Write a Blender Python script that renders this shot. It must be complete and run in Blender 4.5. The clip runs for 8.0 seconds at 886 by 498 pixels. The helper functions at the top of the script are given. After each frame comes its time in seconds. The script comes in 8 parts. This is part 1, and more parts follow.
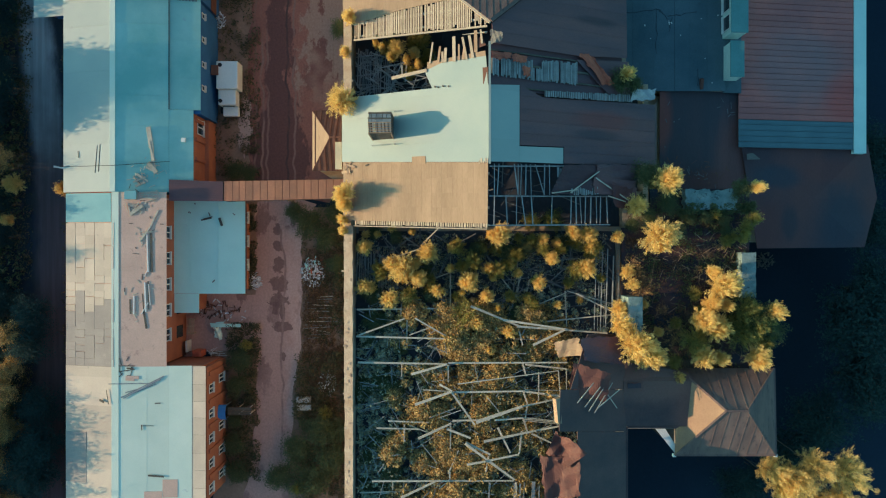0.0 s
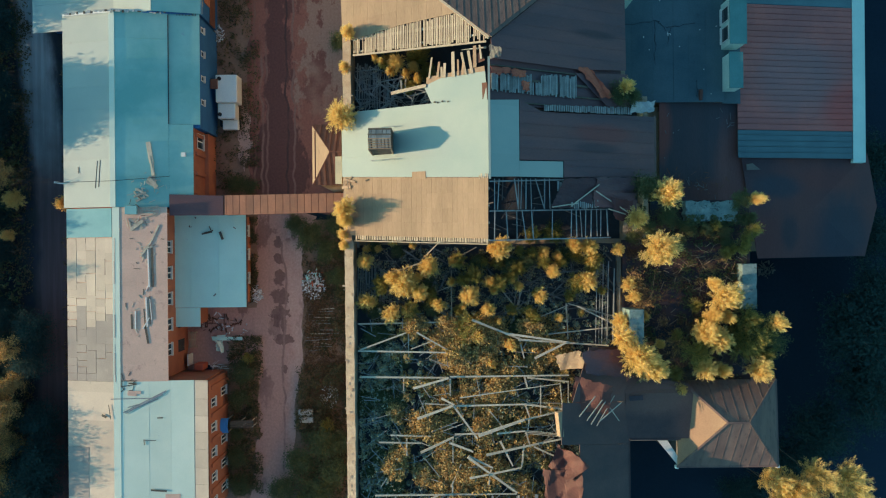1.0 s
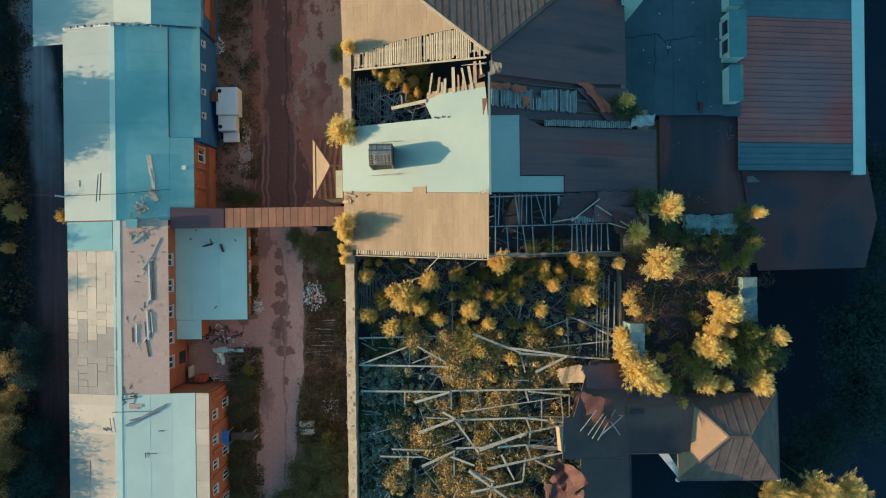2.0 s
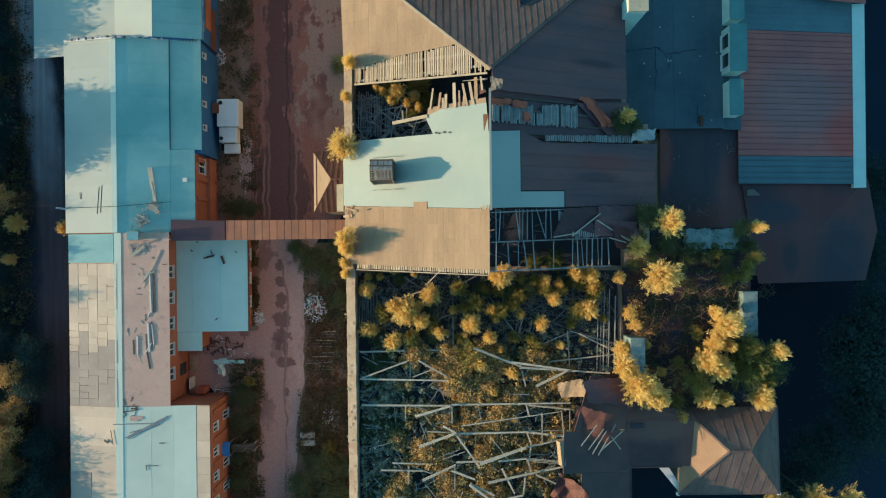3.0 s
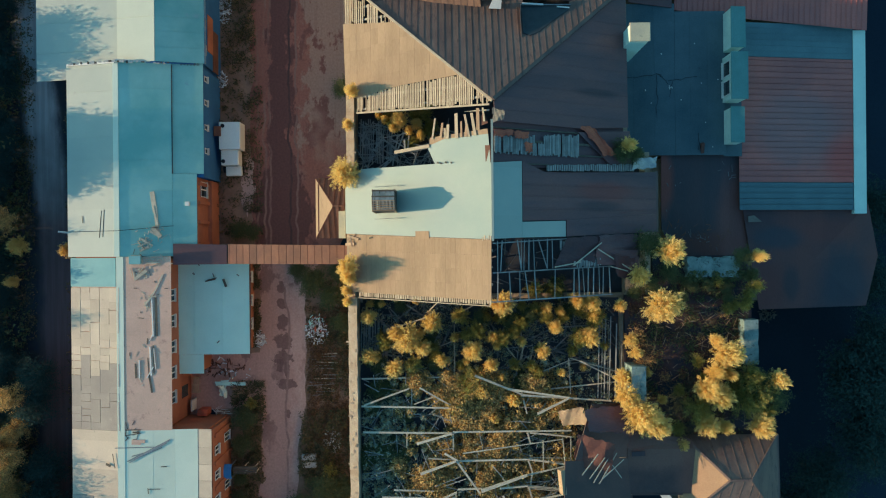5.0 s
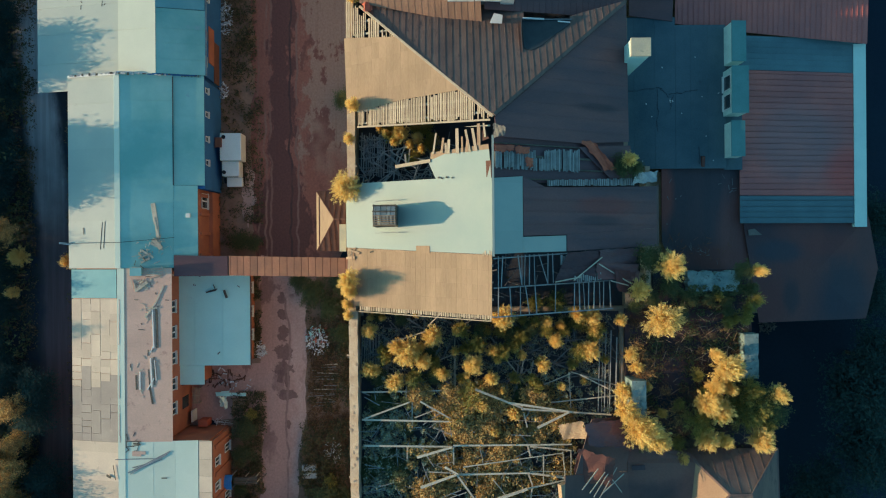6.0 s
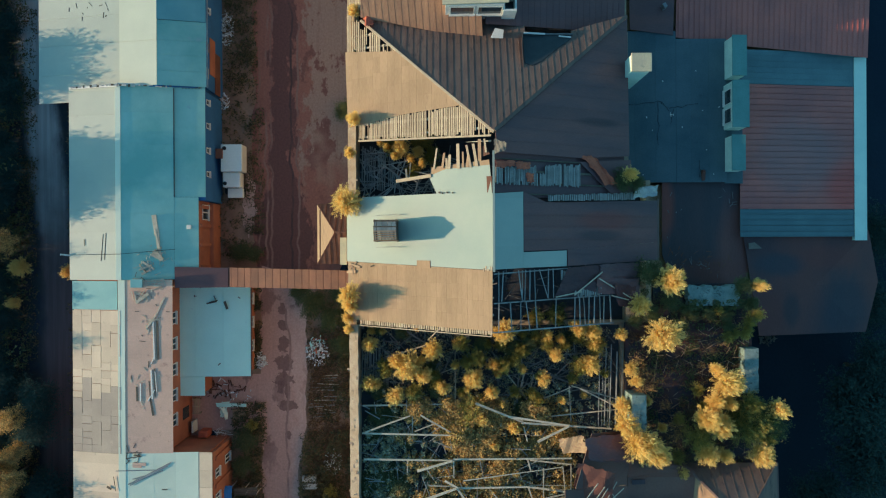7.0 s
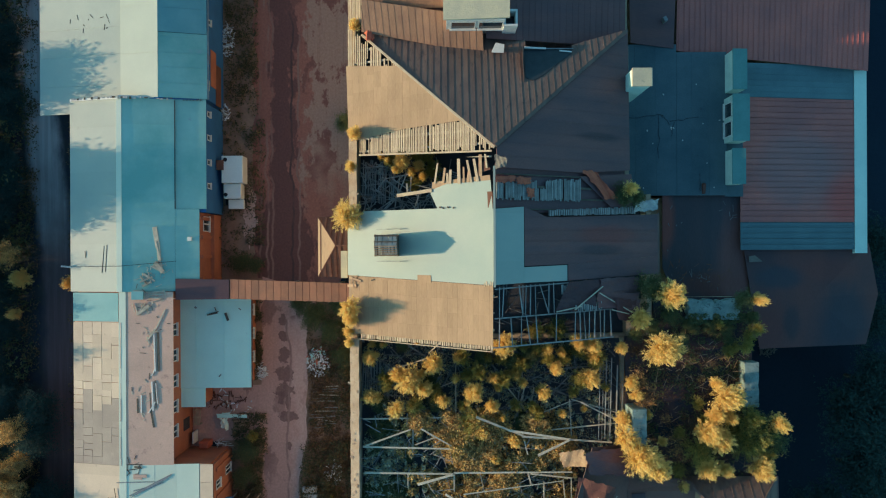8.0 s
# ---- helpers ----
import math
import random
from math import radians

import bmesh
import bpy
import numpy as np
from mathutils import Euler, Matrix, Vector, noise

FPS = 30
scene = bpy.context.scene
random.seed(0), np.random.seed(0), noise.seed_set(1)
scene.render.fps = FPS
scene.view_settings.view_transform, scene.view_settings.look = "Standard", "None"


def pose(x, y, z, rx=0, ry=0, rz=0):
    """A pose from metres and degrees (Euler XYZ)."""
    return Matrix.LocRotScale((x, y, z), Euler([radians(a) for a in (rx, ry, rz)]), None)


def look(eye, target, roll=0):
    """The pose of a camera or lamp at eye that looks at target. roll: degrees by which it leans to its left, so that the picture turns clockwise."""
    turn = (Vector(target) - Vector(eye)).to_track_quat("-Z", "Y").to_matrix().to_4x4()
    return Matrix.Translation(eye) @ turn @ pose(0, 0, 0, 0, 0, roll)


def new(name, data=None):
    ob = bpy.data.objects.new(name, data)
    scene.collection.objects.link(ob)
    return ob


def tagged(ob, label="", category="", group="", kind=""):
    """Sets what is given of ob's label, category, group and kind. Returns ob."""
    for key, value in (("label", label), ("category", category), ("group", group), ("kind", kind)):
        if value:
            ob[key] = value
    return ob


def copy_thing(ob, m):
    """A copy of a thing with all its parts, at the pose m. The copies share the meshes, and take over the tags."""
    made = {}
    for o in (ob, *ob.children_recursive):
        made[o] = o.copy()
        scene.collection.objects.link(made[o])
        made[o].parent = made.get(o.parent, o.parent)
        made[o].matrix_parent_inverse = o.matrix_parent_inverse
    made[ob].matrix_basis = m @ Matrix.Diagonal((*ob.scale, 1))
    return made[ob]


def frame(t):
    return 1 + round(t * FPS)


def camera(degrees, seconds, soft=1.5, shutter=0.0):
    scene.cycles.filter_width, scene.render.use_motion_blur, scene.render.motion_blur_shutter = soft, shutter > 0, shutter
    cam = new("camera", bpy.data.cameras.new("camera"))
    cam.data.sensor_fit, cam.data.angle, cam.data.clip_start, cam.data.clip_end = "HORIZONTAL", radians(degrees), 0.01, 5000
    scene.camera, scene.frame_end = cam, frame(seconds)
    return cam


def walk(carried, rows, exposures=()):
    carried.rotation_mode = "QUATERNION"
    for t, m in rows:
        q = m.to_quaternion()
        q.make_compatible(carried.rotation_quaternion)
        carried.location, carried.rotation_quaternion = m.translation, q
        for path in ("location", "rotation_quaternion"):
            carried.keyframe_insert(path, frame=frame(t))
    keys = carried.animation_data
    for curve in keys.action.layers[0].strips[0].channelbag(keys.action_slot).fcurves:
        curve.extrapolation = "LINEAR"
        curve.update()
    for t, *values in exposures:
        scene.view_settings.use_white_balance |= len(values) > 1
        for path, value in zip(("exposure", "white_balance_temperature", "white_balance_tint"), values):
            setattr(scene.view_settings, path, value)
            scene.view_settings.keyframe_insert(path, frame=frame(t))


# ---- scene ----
cam = camera(65.0, 8.0, 1.12)
PATH = [
    (0.0, 0.000, -0.000, 72.000, 0.000),
    (0.5, -0.030, 0.580, 72.025, -0.101),
    (1.0, -0.058, 1.163, 72.053, -0.510),
    (1.5, -0.082, 1.751, 72.081, -0.647),
    (3.0, -0.156, 3.521, 72.167, -0.620),
    (3.5, -0.185, 4.108, 72.200, -0.605),
    (4.0, -0.218, 4.692, 72.239, -0.598),
    (4.5, -0.247, 5.268, 72.279, -0.565),
    (6.0, -0.316, 6.996, 72.380, -0.443),
    (6.5, -0.337, 7.579, 72.413, -0.345),
    (7.0, -0.357, 8.163, 72.444, -0.324),
    (7.5, -0.380, 8.742, 72.477, -0.288),
    (8.0, -0.405, 9.320, 72.512, -0.284),
]
walk(cam, [(t, pose(x, y, z, 0, 0, turn)) for t, x, y, z, turn in PATH], [(0.0, 0.09), (8.0, 0.0)])

# ---- light ----
SUN_UP, SUN_SOUTH = 11.8, 3.5  # low in the west, a little to the south
world = bpy.data.worlds.new("sky")
scene.world = world
world.use_nodes = True
wn = world.node_tree.nodes
sky = wn.new("ShaderNodeTexSky")
sky.sky_type, sky.sun_disc = "NISHITA", False
sky.sun_elevation, sky.sun_rotation = radians(SUN_UP), radians(270 - SUN_SOUTH)
tint = wn.new("ShaderNodeMixRGB")
tint.blend_type, tint.inputs[0].default_value = "MULTIPLY", 1.0
tint.inputs[2].default_value = (0.437, 0.945, 1.125, 1)
world.node_tree.links.new(sky.outputs[0], tint.inputs[1])
world.node_tree.links.new(tint.outputs[0], wn["Background"].inputs[0])
wn["Background"].inputs[1].default_value = 0.237
sun_data = bpy.data.lights.new("sun", "SUN")
sun_data.energy, sun_data.angle, sun_data.color = 5.4, radians(0.6), (1.0, 0.76, 0.50)
sun = new("sun", sun_data)
_e, _a = radians(SUN_UP), radians(SUN_SOUTH)
TO_SUN = Vector((-math.cos(_e) * math.cos(_a), -math.cos(_e) * math.sin(_a), math.sin(_e)))
sun.matrix_world = look(TO_SUN * 100, (0, 0, 0))


# ---- materials ----
def mat(name, c1, c2, rough=0.8, metal=0.0, big=0.35, fine=9.0, bump=0.25, stain=None, amount=0.45, vary=0.12, stretch=(1, 1, 1), islands=False, blots=(), grit=1.0):
    """Two colours mixed by broad noise, grain, stains of a third colour, and a shift of brightness for each piece.
    blots: single stains (colour, x, y, radius x, radius y, strength) with frayed rims; grit: how strongly the grain shows in the colour."""
    m = bpy.data.materials.new(name)
    m.use_nodes = True
    nt, nd = m.node_tree, m.node_tree.nodes
    ln = nt.links.new
    bsdf = nd["Principled BSDF"]
    geo, mp = nd.new("ShaderNodeNewGeometry"), nd.new("ShaderNodeMapping")
    mp.inputs["Scale"].default_value = stretch
    ln(geo.outputs["Position"], mp.inputs["Vector"])

    def tex(scale, detail, rougher=0.6):
        n = nd.new("ShaderNodeTexNoise")
        n.inputs["Scale"].default_value, n.inputs["Detail"].default_value, n.inputs["Roughness"].default_value = scale, detail, rougher
        ln(mp.outputs[0], n.inputs["Vector"])
        return n.outputs["Fac"]

    def ramp(value, low, high):
        r = nd.new("ShaderNodeMapRange")
        r.inputs["From Min"].default_value, r.inputs["From Max"].default_value = low, high
        ln(value, r.inputs["Value"])
        return r.outputs[0]

    def mix(kind, fac, a, b):
        x = nd.new("ShaderNodeMixRGB")
        x.blend_type = kind
        for sock, v in zip(x.inputs, (fac, a, b)):
            if isinstance(v, (int, float)):
                sock.default_value = v if sock.type == "VALUE" else (v, v, v, 1)
            elif isinstance(v, tuple):
                sock.default_value = (*v, 1)
            else:
                ln(v, sock)
        return x.outputs[0]

    col = mix("MIX", ramp(tex(big, 5), 0.36, 0.64), c1, c2)
    if stain:
        col = mix("MIX", ramp(tex(big * 2.3 + 0.11, 8, 0.7), 0.5 + 0.22 * (1 - amount), 0.62 + 0.2 * (1 - amount)), col, stain)
    for tone, bx, by, rx, ry, strength in blots:
        near = nd.new("ShaderNodeMapping")
        near.vector_type = "TEXTURE"
        near.inputs["Location"].default_value, near.inputs["Scale"].default_value = (bx, by, 0), (rx, ry, 1e6)
        ln(geo.outputs["Position"], near.inputs["Vector"])
        size, frayed = nd.new("ShaderNodeVectorMath"), nd.new("ShaderNodeMath")
        size.operation, frayed.operation = "LENGTH", "ADD"
        ln(near.outputs[0], size.inputs[0])
        ln(size.outputs["Value"], frayed.inputs[0])
        ln(ramp(tex(0.9, 6, 0.65), -0.1, 1.9), frayed.inputs[1])
        share = nd.new("ShaderNodeMapRange")
        share.interpolation_type = "SMOOTHSTEP"
        share.inputs["From Min"].default_value, share.inputs["From Max"].default_value = 1.5, 0.75
        share.inputs["To Max"].default_value = strength
        ln(frayed.outputs[0], share.inputs["Value"])
        col = mix("MIX", share.outputs[0], col, tone)
    grain = tex(fine, 4)
    hsv = nd.new("ShaderNodeHueSaturation")
    ln(col, hsv.inputs["Color"])
    add = nd.new("ShaderNodeMath")
    add.operation = "ADD"
    ln(ramp(grain, 0.5 - 1.1 / grit, 0.5 + 1.1 / grit), add.inputs[0])
    info = geo.outputs["Random Per Island"] if islands else nd.new("ShaderNodeObjectInfo").outputs["Random"]
    r = nd.new("ShaderNodeMapRange")
    r.inputs["To Min"].default_value, r.inputs["To Max"].default_value = 0.5 - vary, 0.5 + vary
    ln(info, r.inputs["Value"])
    ln(r.outputs[0], add.inputs[1])
    ln(add.outputs[0], hsv.inputs["Value"])
    ln(hsv.outputs[0], bsdf.inputs["Base Color"])
    bsdf.inputs["Roughness"].default_value, bsdf.inputs["Metallic"].default_value = rough, metal
    bsdf.inputs["Specular IOR Level"].default_value = 0.3
    if bump:
        b = nd.new("ShaderNodeBump")
        b.inputs["Strength"].default_value, b.inputs["Distance"].default_value = bump, 0.05
        ln(grain, b.inputs["Height"])
        ln(b.outputs[0], bsdf.inputs["Normal"])
    return m


def leaf_mat(name, c1, c2, c3):
    m = bpy.data.materials.new(name)
    m.use_nodes = True
    nt, nd = m.node_tree, m.node_tree.nodes
    ln = nt.links.new
    geo, ramp = nd.new("ShaderNodeNewGeometry"), nd.new("ShaderNodeValToRGB")
    ln(geo.outputs["Random Per Island"], ramp.inputs[0])
    el = ramp.color_ramp.elements
    el[0].color, el[1].color = (*c1, 1), (*c3, 1)
    el.new(0.5).color = (*c2, 1)
    bsdf, tr, mx = nd["Principled BSDF"], nd.new("ShaderNodeBsdfTranslucent"), nd.new("ShaderNodeMixShader")
    ln(ramp.outputs[0], bsdf.inputs["Base Color"])
    ln(ramp.outputs[0], tr.inputs["Color"])
    bsdf.inputs["Roughness"].default_value, bsdf.inputs["Specular IOR Level"].default_value = 0.7, 0.2
    mx.inputs[0].default_value = 0.4
    ln(bsdf.outputs[0], mx.inputs[1])
    ln(tr.outputs[0], mx.inputs[2])
    ln(mx.outputs[0], nd["Material Output"].inputs[0])
    return m


def road_mat(name, dirt, mud, sand, xc, hw, xs, ys, ruts=(), flare=None, pools=(), edge=0.3):
    """Trodden earth: mud along a middle line of half width hw, dry sand east of xs and north of ys, both with frayed edges; ruts: thin wheel lines (x, colour); flare: the mud widens by so much from one y to another; pools: damp spots (x, y, half width, half length)."""
    m = bpy.data.materials.new(name)
    m.use_nodes = True
    nt, nd = m.node_tree, m.node_tree.nodes
    ln = nt.links.new
    geo, sep = nd.new("ShaderNodeNewGeometry"), nd.new("ShaderNodeSeparateXYZ")
    ln(geo.outputs["Position"], sep.inputs[0])

    def tex(scale, detail, stretch):
        mp, n = nd.new("ShaderNodeMapping"), nd.new("ShaderNodeTexNoise")
        mp.inputs["Scale"].default_value = stretch
        n.inputs["Scale"].default_value, n.inputs["Detail"].default_value, n.inputs["Roughness"].default_value = scale, detail, 0.62
        ln(geo.outputs["Position"], mp.inputs["Vector"])
        ln(mp.outputs[0], n.inputs["Vector"])
        return n.outputs["Fac"]

    def calc(kind, a, b):
        x = nd.new("ShaderNodeMath")
        x.operation = kind
        for sock, v in zip(x.inputs, (a, b)):
            if isinstance(v, (int, float)):
                sock.default_value = v
            else:
                ln(v, sock)
        return x.outputs[0]

    def mix(fac, a, b, kind="MIX"):
        x = nd.new("ShaderNodeMixRGB")
        x.blend_type = kind
        for sock, v in zip(x.inputs, (fac, a, b)):
            if isinstance(v, tuple):
                sock.default_value = (*v, 1)
            elif isinstance(v, (int, float)):
                sock.default_value = v
            else:
                ln(v, sock)
        return x.outputs[0]

    def step(v, low, high):
        r = nd.new("ShaderNodeMapRange")
        r.interpolation_type = "SMOOTHSTEP"
        r.inputs["From Min"].default_value, r.inputs["From Max"].default_value = low, high
        ln(v, r.inputs["Value"])
        return r.outputs[0]

    fray = calc("MULTIPLY", calc("SUBTRACT", tex(0.75, 8, (1, 0.5, 1)), 0.5), 5.0)
    sway = calc("MULTIPLY", calc("SUBTRACT", tex(0.12, 3, (0.0, 1, 1)), 0.5), 2.2)
    away = calc("ABSOLUTE", calc("SUBTRACT", calc("SUBTRACT", sep.outputs[0], xc), calc("MULTIPLY", sway, 0.8)), 0.0)
    if flare:
        fray = calc("ADD", fray, calc("MULTIPLY", step(sep.outputs[1], flare[0], flare[1]), flare[2]))
    wet = step(calc("ADD", calc("SUBTRACT", hw, away), fray), -0.1, 0.25)
    crumb = calc("MULTIPLY", calc("SUBTRACT", tex(0.55, 9, (1, 0.6, 1)), 0.5), 7.0)
    dry = step(calc("ADD", calc("SUBTRACT", sep.outputs[0], xs), crumb), -edge / 2, edge)
    dry = calc("MULTIPLY", dry, step(calc("ADD", sep.outputs[1], calc("MULTIPLY", crumb, 1.5)), ys, ys + 5.0))
    streak = tex(1.6, 5, (1.4, 0.07, 1))
    grain = tex(5, 6, (1, 0.8, 1))
    damp = calc("MULTIPLY", step(tex(0.33, 9, (1, 0.55, 1)), 0.53, 0.57), step(tex(0.11, 3, (1, 1, 1)), 0.42, 0.55))
    dry = calc("MULTIPLY", dry, calc("SUBTRACT", 1.0, damp))
    col = mix(dry, dirt, sand)
    col = mix(calc("MULTIPLY", damp, 0.7), col, mud)
    col = mix(wet, col, mud)
    ragged = calc("MULTIPLY", calc("SUBTRACT", tex(1.1, 6, (1, 1, 1)), 0.5), 2.6)
    for px, py, rx, ry in pools:
        ex = calc("POWER", calc("DIVIDE", calc("SUBTRACT", sep.outputs[0], px), rx), 2.0)
        ey = calc("POWER", calc("DIVIDE", calc("SUBTRACT", sep.outputs[1], py), ry), 2.0)
        far = calc("ADD", calc("POWER", calc("ADD", ex, ey), 0.5), ragged)
        col = mix(calc("MULTIPLY", step(far, 1.0, 0.85), 0.8), col, tuple(c * 0.8 for c in mud))
    for rut, tone in ruts:
        off = calc("ABSOLUTE", calc("SUBTRACT", calc("SUBTRACT", sep.outputs[0], rut), sway), 0.0)
        col = mix(calc("MULTIPLY", step(off, 0.16, 0.05), step(tex(0.4, 4, (1, 0.4, 1)), 0.38, 0.52)), col, tone)
    col = mix(step(streak, 0.54, 0.95), col, tuple(c * 0.62 for c in dirt))
    col = mix(0.4, col, grain, "OVERLAY")
    b = nd.new("ShaderNodeBump")
    b.inputs["Strength"].default_value, b.inputs["Distance"].default_value = 0.35, 0.05
    ln(grain, b.inputs["Height"])
    bsdf = nd["Principled BSDF"]
    ln(b.outputs[0], bsdf.inputs["Normal"])
    ln(col, bsdf.inputs["Base Color"])
    bsdf.inputs["Roughness"].default_value = 0.9
    return m


M_ROADN = road_mat("muddy_road", (0.30, 0.12, 0.085), (0.145, 0.062, 0.052), (0.345, 0.21, 0.155), -17.0, 1.25, -14.5, 13.5, ((-19.4, (0.27, 0.14, 0.10)), (-18.7, (0.30, 0.16, 0.12)), (-18.2, (0.26, 0.135, 0.10)), (-16.1, (0.08, 0.045, 0.04)), (-15.4, (0.25, 0.14, 0.11))), (18.0, 9.5, 1.7))
M_ROADS = road_mat("dry_road", (0.52, 0.29, 0.23), (0.23, 0.115, 0.098), (0.58, 0.36, 0.295), -16.9, -0.55, -16.3, -60.0, ((-16.6, (0.33, 0.185, 0.15)),), pools=((-17.0, -3.65, 1.0, 0.9), (-17.1, -5.3, 1.1, 0.7), (-17.4, -6.1, 0.35, 0.8), (-16.6, -6.6, 0.3, 0.8), (-16.7, -8.15, 1.1, 0.6), (-16.55, -11.1, 0.3, 0.5), (-17.0, -1.6, 0.55, 0.9), (-17.1, 0.3, 0.45, 0.7), (-17.1, 2.0, 0.4, 0.7)), edge=1.4)


def lane_mat(name, bare, side_tone, pale, brown):
    """A lane worn into dark ground: pale dust in the north that gives way to brown mud in the south, fading out on both sides."""
    m = bpy.data.materials.new(name)
    m.use_nodes = True
    nt, nd = m.node_tree, m.node_tree.nodes
    ln = nt.links.new
    geo, sep = nd.new("ShaderNodeNewGeometry"), nd.new("ShaderNodeSeparateXYZ")
    ln(geo.outputs["Position"], sep.inputs[0])

    def tex(scale, stretch):
        mp, n = nd.new("ShaderNodeMapping"), nd.new("ShaderNodeTexNoise")
        mp.inputs["Scale"].default_value = stretch
        n.inputs["Scale"].default_value, n.inputs["Detail"].default_value, n.inputs["Roughness"].default_value = scale, 7, 0.62
        ln(geo.outputs["Position"], mp.inputs["Vector"])
        ln(mp.outputs[0], n.inputs["Vector"])
        return n.outputs["Fac"]

    def calc(kind, a, b):
        x = nd.new("ShaderNodeMath")
        x.operation = kind
        for sock, v in zip(x.inputs, (a, b)):
            if isinstance(v, (int, float)):
                sock.default_value = v
            else:
                ln(v, sock)
        return x.outputs[0]

    def step(v, low, high):
        r = nd.new("ShaderNodeMapRange")
        r.interpolation_type = "SMOOTHSTEP"
        r.inputs["From Min"].default_value, r.inputs["From Max"].default_value = low, high
        ln(v, r.inputs["Value"])
        return r.outputs[0]

    def mix(fac, a, b):
        x = nd.new("ShaderNodeMixRGB")
        for sock, v in zip(x.inputs, (fac, a, b)):
            if isinstance(v, tuple):
                sock.default_value = (*v, 1)
            else:
                ln(v, sock)
        return x.outputs[0]

    bend = calc("MULTIPLY", calc("MAXIMUM", calc("SUBTRACT", sep.outputs[1], 4.0), 0.0), 0.105)
    away = calc("ABSOLUTE", calc("ADD", calc("ADD", sep.outputs[0], 40.3), bend), 0.0)
    away = calc("ADD", away, calc("MULTIPLY", calc("SUBTRACT", tex(0.5, (1, 0.35, 1)), 0.5), 2.4))
    streak = tex(1.3, (1.6, 0.06, 1))
    north = step(calc("ADD", sep.outputs[1], calc("MULTIPLY", calc("SUBTRACT", tex(0.25, (1, 0.6, 1)), 0.5), 14.0)), 5.0, 24.0)
    worn = mix(step(streak, 0.36, 0.62), mix(north, brown, pale), mix(north, tuple(c * 0.75 for c in brown), tuple(c * 0.78 for c in pale)))
    # both side tones repeat the shade colour painted into the ground
    side = mix(step(tex(0.7, (1, 1, 1)), 0.4, 0.6), bare, side_tone)
    col = mix(step(away, 2.3, 0.9), side, worn)
    grain = tex(4, (1, 0.7, 1))
    b = nd.new("ShaderNodeBump")
    b.inputs["Strength"].default_value, b.inputs["Distance"].default_value = 0.5, 0.06
    ln(grain, b.inputs["Height"])
    bsdf = nd["Principled BSDF"]
    ln(b.outputs[0], bsdf.inputs["Normal"])
    ln(col, bsdf.inputs["Base Color"])
    bsdf.inputs["Roughness"].default_value = 0.9
    return m


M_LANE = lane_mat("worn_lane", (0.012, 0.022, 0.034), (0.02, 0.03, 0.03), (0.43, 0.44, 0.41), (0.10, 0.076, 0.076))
# near-black blue earth: deep shade among the buildings is part of this colour
M_GROUND = mat("shaded_dirt_ground", (0.009, 0.021, 0.036), (0.013, 0.027, 0.042), 0.95, big=0.12, fine=3, bump=0.6, stain=(0.022, 0.026, 0.026), vary=0)
M_SAND = mat("pale_sand", (0.66, 0.42, 0.33), (0.58, 0.36, 0.285), 0.9, big=0.4, fine=5, bump=0.4, vary=0)
M_VERGE = mat("dry_earth", (0.25, 0.148, 0.10), (0.34, 0.21, 0.145), 0.95, big=0.4, fine=4, bump=0.6, stain=(0.14, 0.11, 0.06), amount=0.5, vary=0)
M_WHITE = mat("white_painted_sheet", (0.39, 0.415, 0.34), (0.33, 0.375, 0.32), 0.5, big=0.22, fine=12, bump=0.02, stain=(0.36, 0.37, 0.34), amount=0.25, vary=0.03, grit=0.3)
M_LWHITE = mat("weathered_white_sheet", (0.46, 0.472, 0.39), (0.415, 0.432, 0.365), 0.55, big=0.25, fine=10, bump=0.03, stain=(0.36, 0.34, 0.30), amount=0.3, vary=0.04, grit=0.3)
M_CREAM = mat("cream_painted_sheet", (0.58, 0.58, 0.455), (0.53, 0.535, 0.425), 0.55, big=0.22, fine=10, bump=0.02, stain=(0.50, 0.48, 0.40), amount=0.2, vary=0.03, grit=0.3)
# cyan for slopes turned from the sun: the white sheet's shade as a colour
M_SHADECYAN = mat("shade_cyan_sheet", (0.18, 0.44, 0.38), (0.34, 0.60, 0.51), 0.55, big=0.16, fine=10, bump=0.03, stain=(0.30, 0.43, 0.43), amount=0.3, vary=0.05, grit=0.3)
M_ANNEX = mat("turquoise_sheet", (0.60, 0.86, 0.72), (0.54, 0.80, 0.67), 0.55, big=0.3, fine=10, bump=0.03, stain=(0.36, 0.48, 0.47), amount=0.25, vary=0.04, grit=0.3)
M_LCYAN = mat("pale_blue_sheet", (0.75, 0.77, 0.60), (0.67, 0.71, 0.55), 0.55, big=0.25, fine=10, bump=0.03, stain=(0.40, 0.42, 0.42), amount=0.3, vary=0.05, grit=0.3)
M_TEAL = mat("teal_sheet", (0.13, 0.33, 0.34), (0.17, 0.38, 0.38), 0.55, big=0.4, bump=0.1, vary=0.05, grit=0.3)
# lighter rust for the wing's west panels, with warm sunlight in the colour
M_RUSTTAN = mat("sunlit_rusty_sheet", (0.37, 0.19, 0.11), (0.28, 0.145, 0.09), 0.75, big=0.7, fine=8, bump=0.2, stain=(0.20, 0.10, 0.07), amount=0.5, vary=0.12, stretch=(1.4, 0.4, 1))
M_TAN = mat("tan_corrugated_sheet", (0.42, 0.265, 0.158), (0.345, 0.218, 0.13), 0.85, big=0.5, fine=8, bump=0.3, stain=(0.29, 0.19, 0.12), amount=0.55, vary=0.06, stretch=(1.8, 0.35, 1))
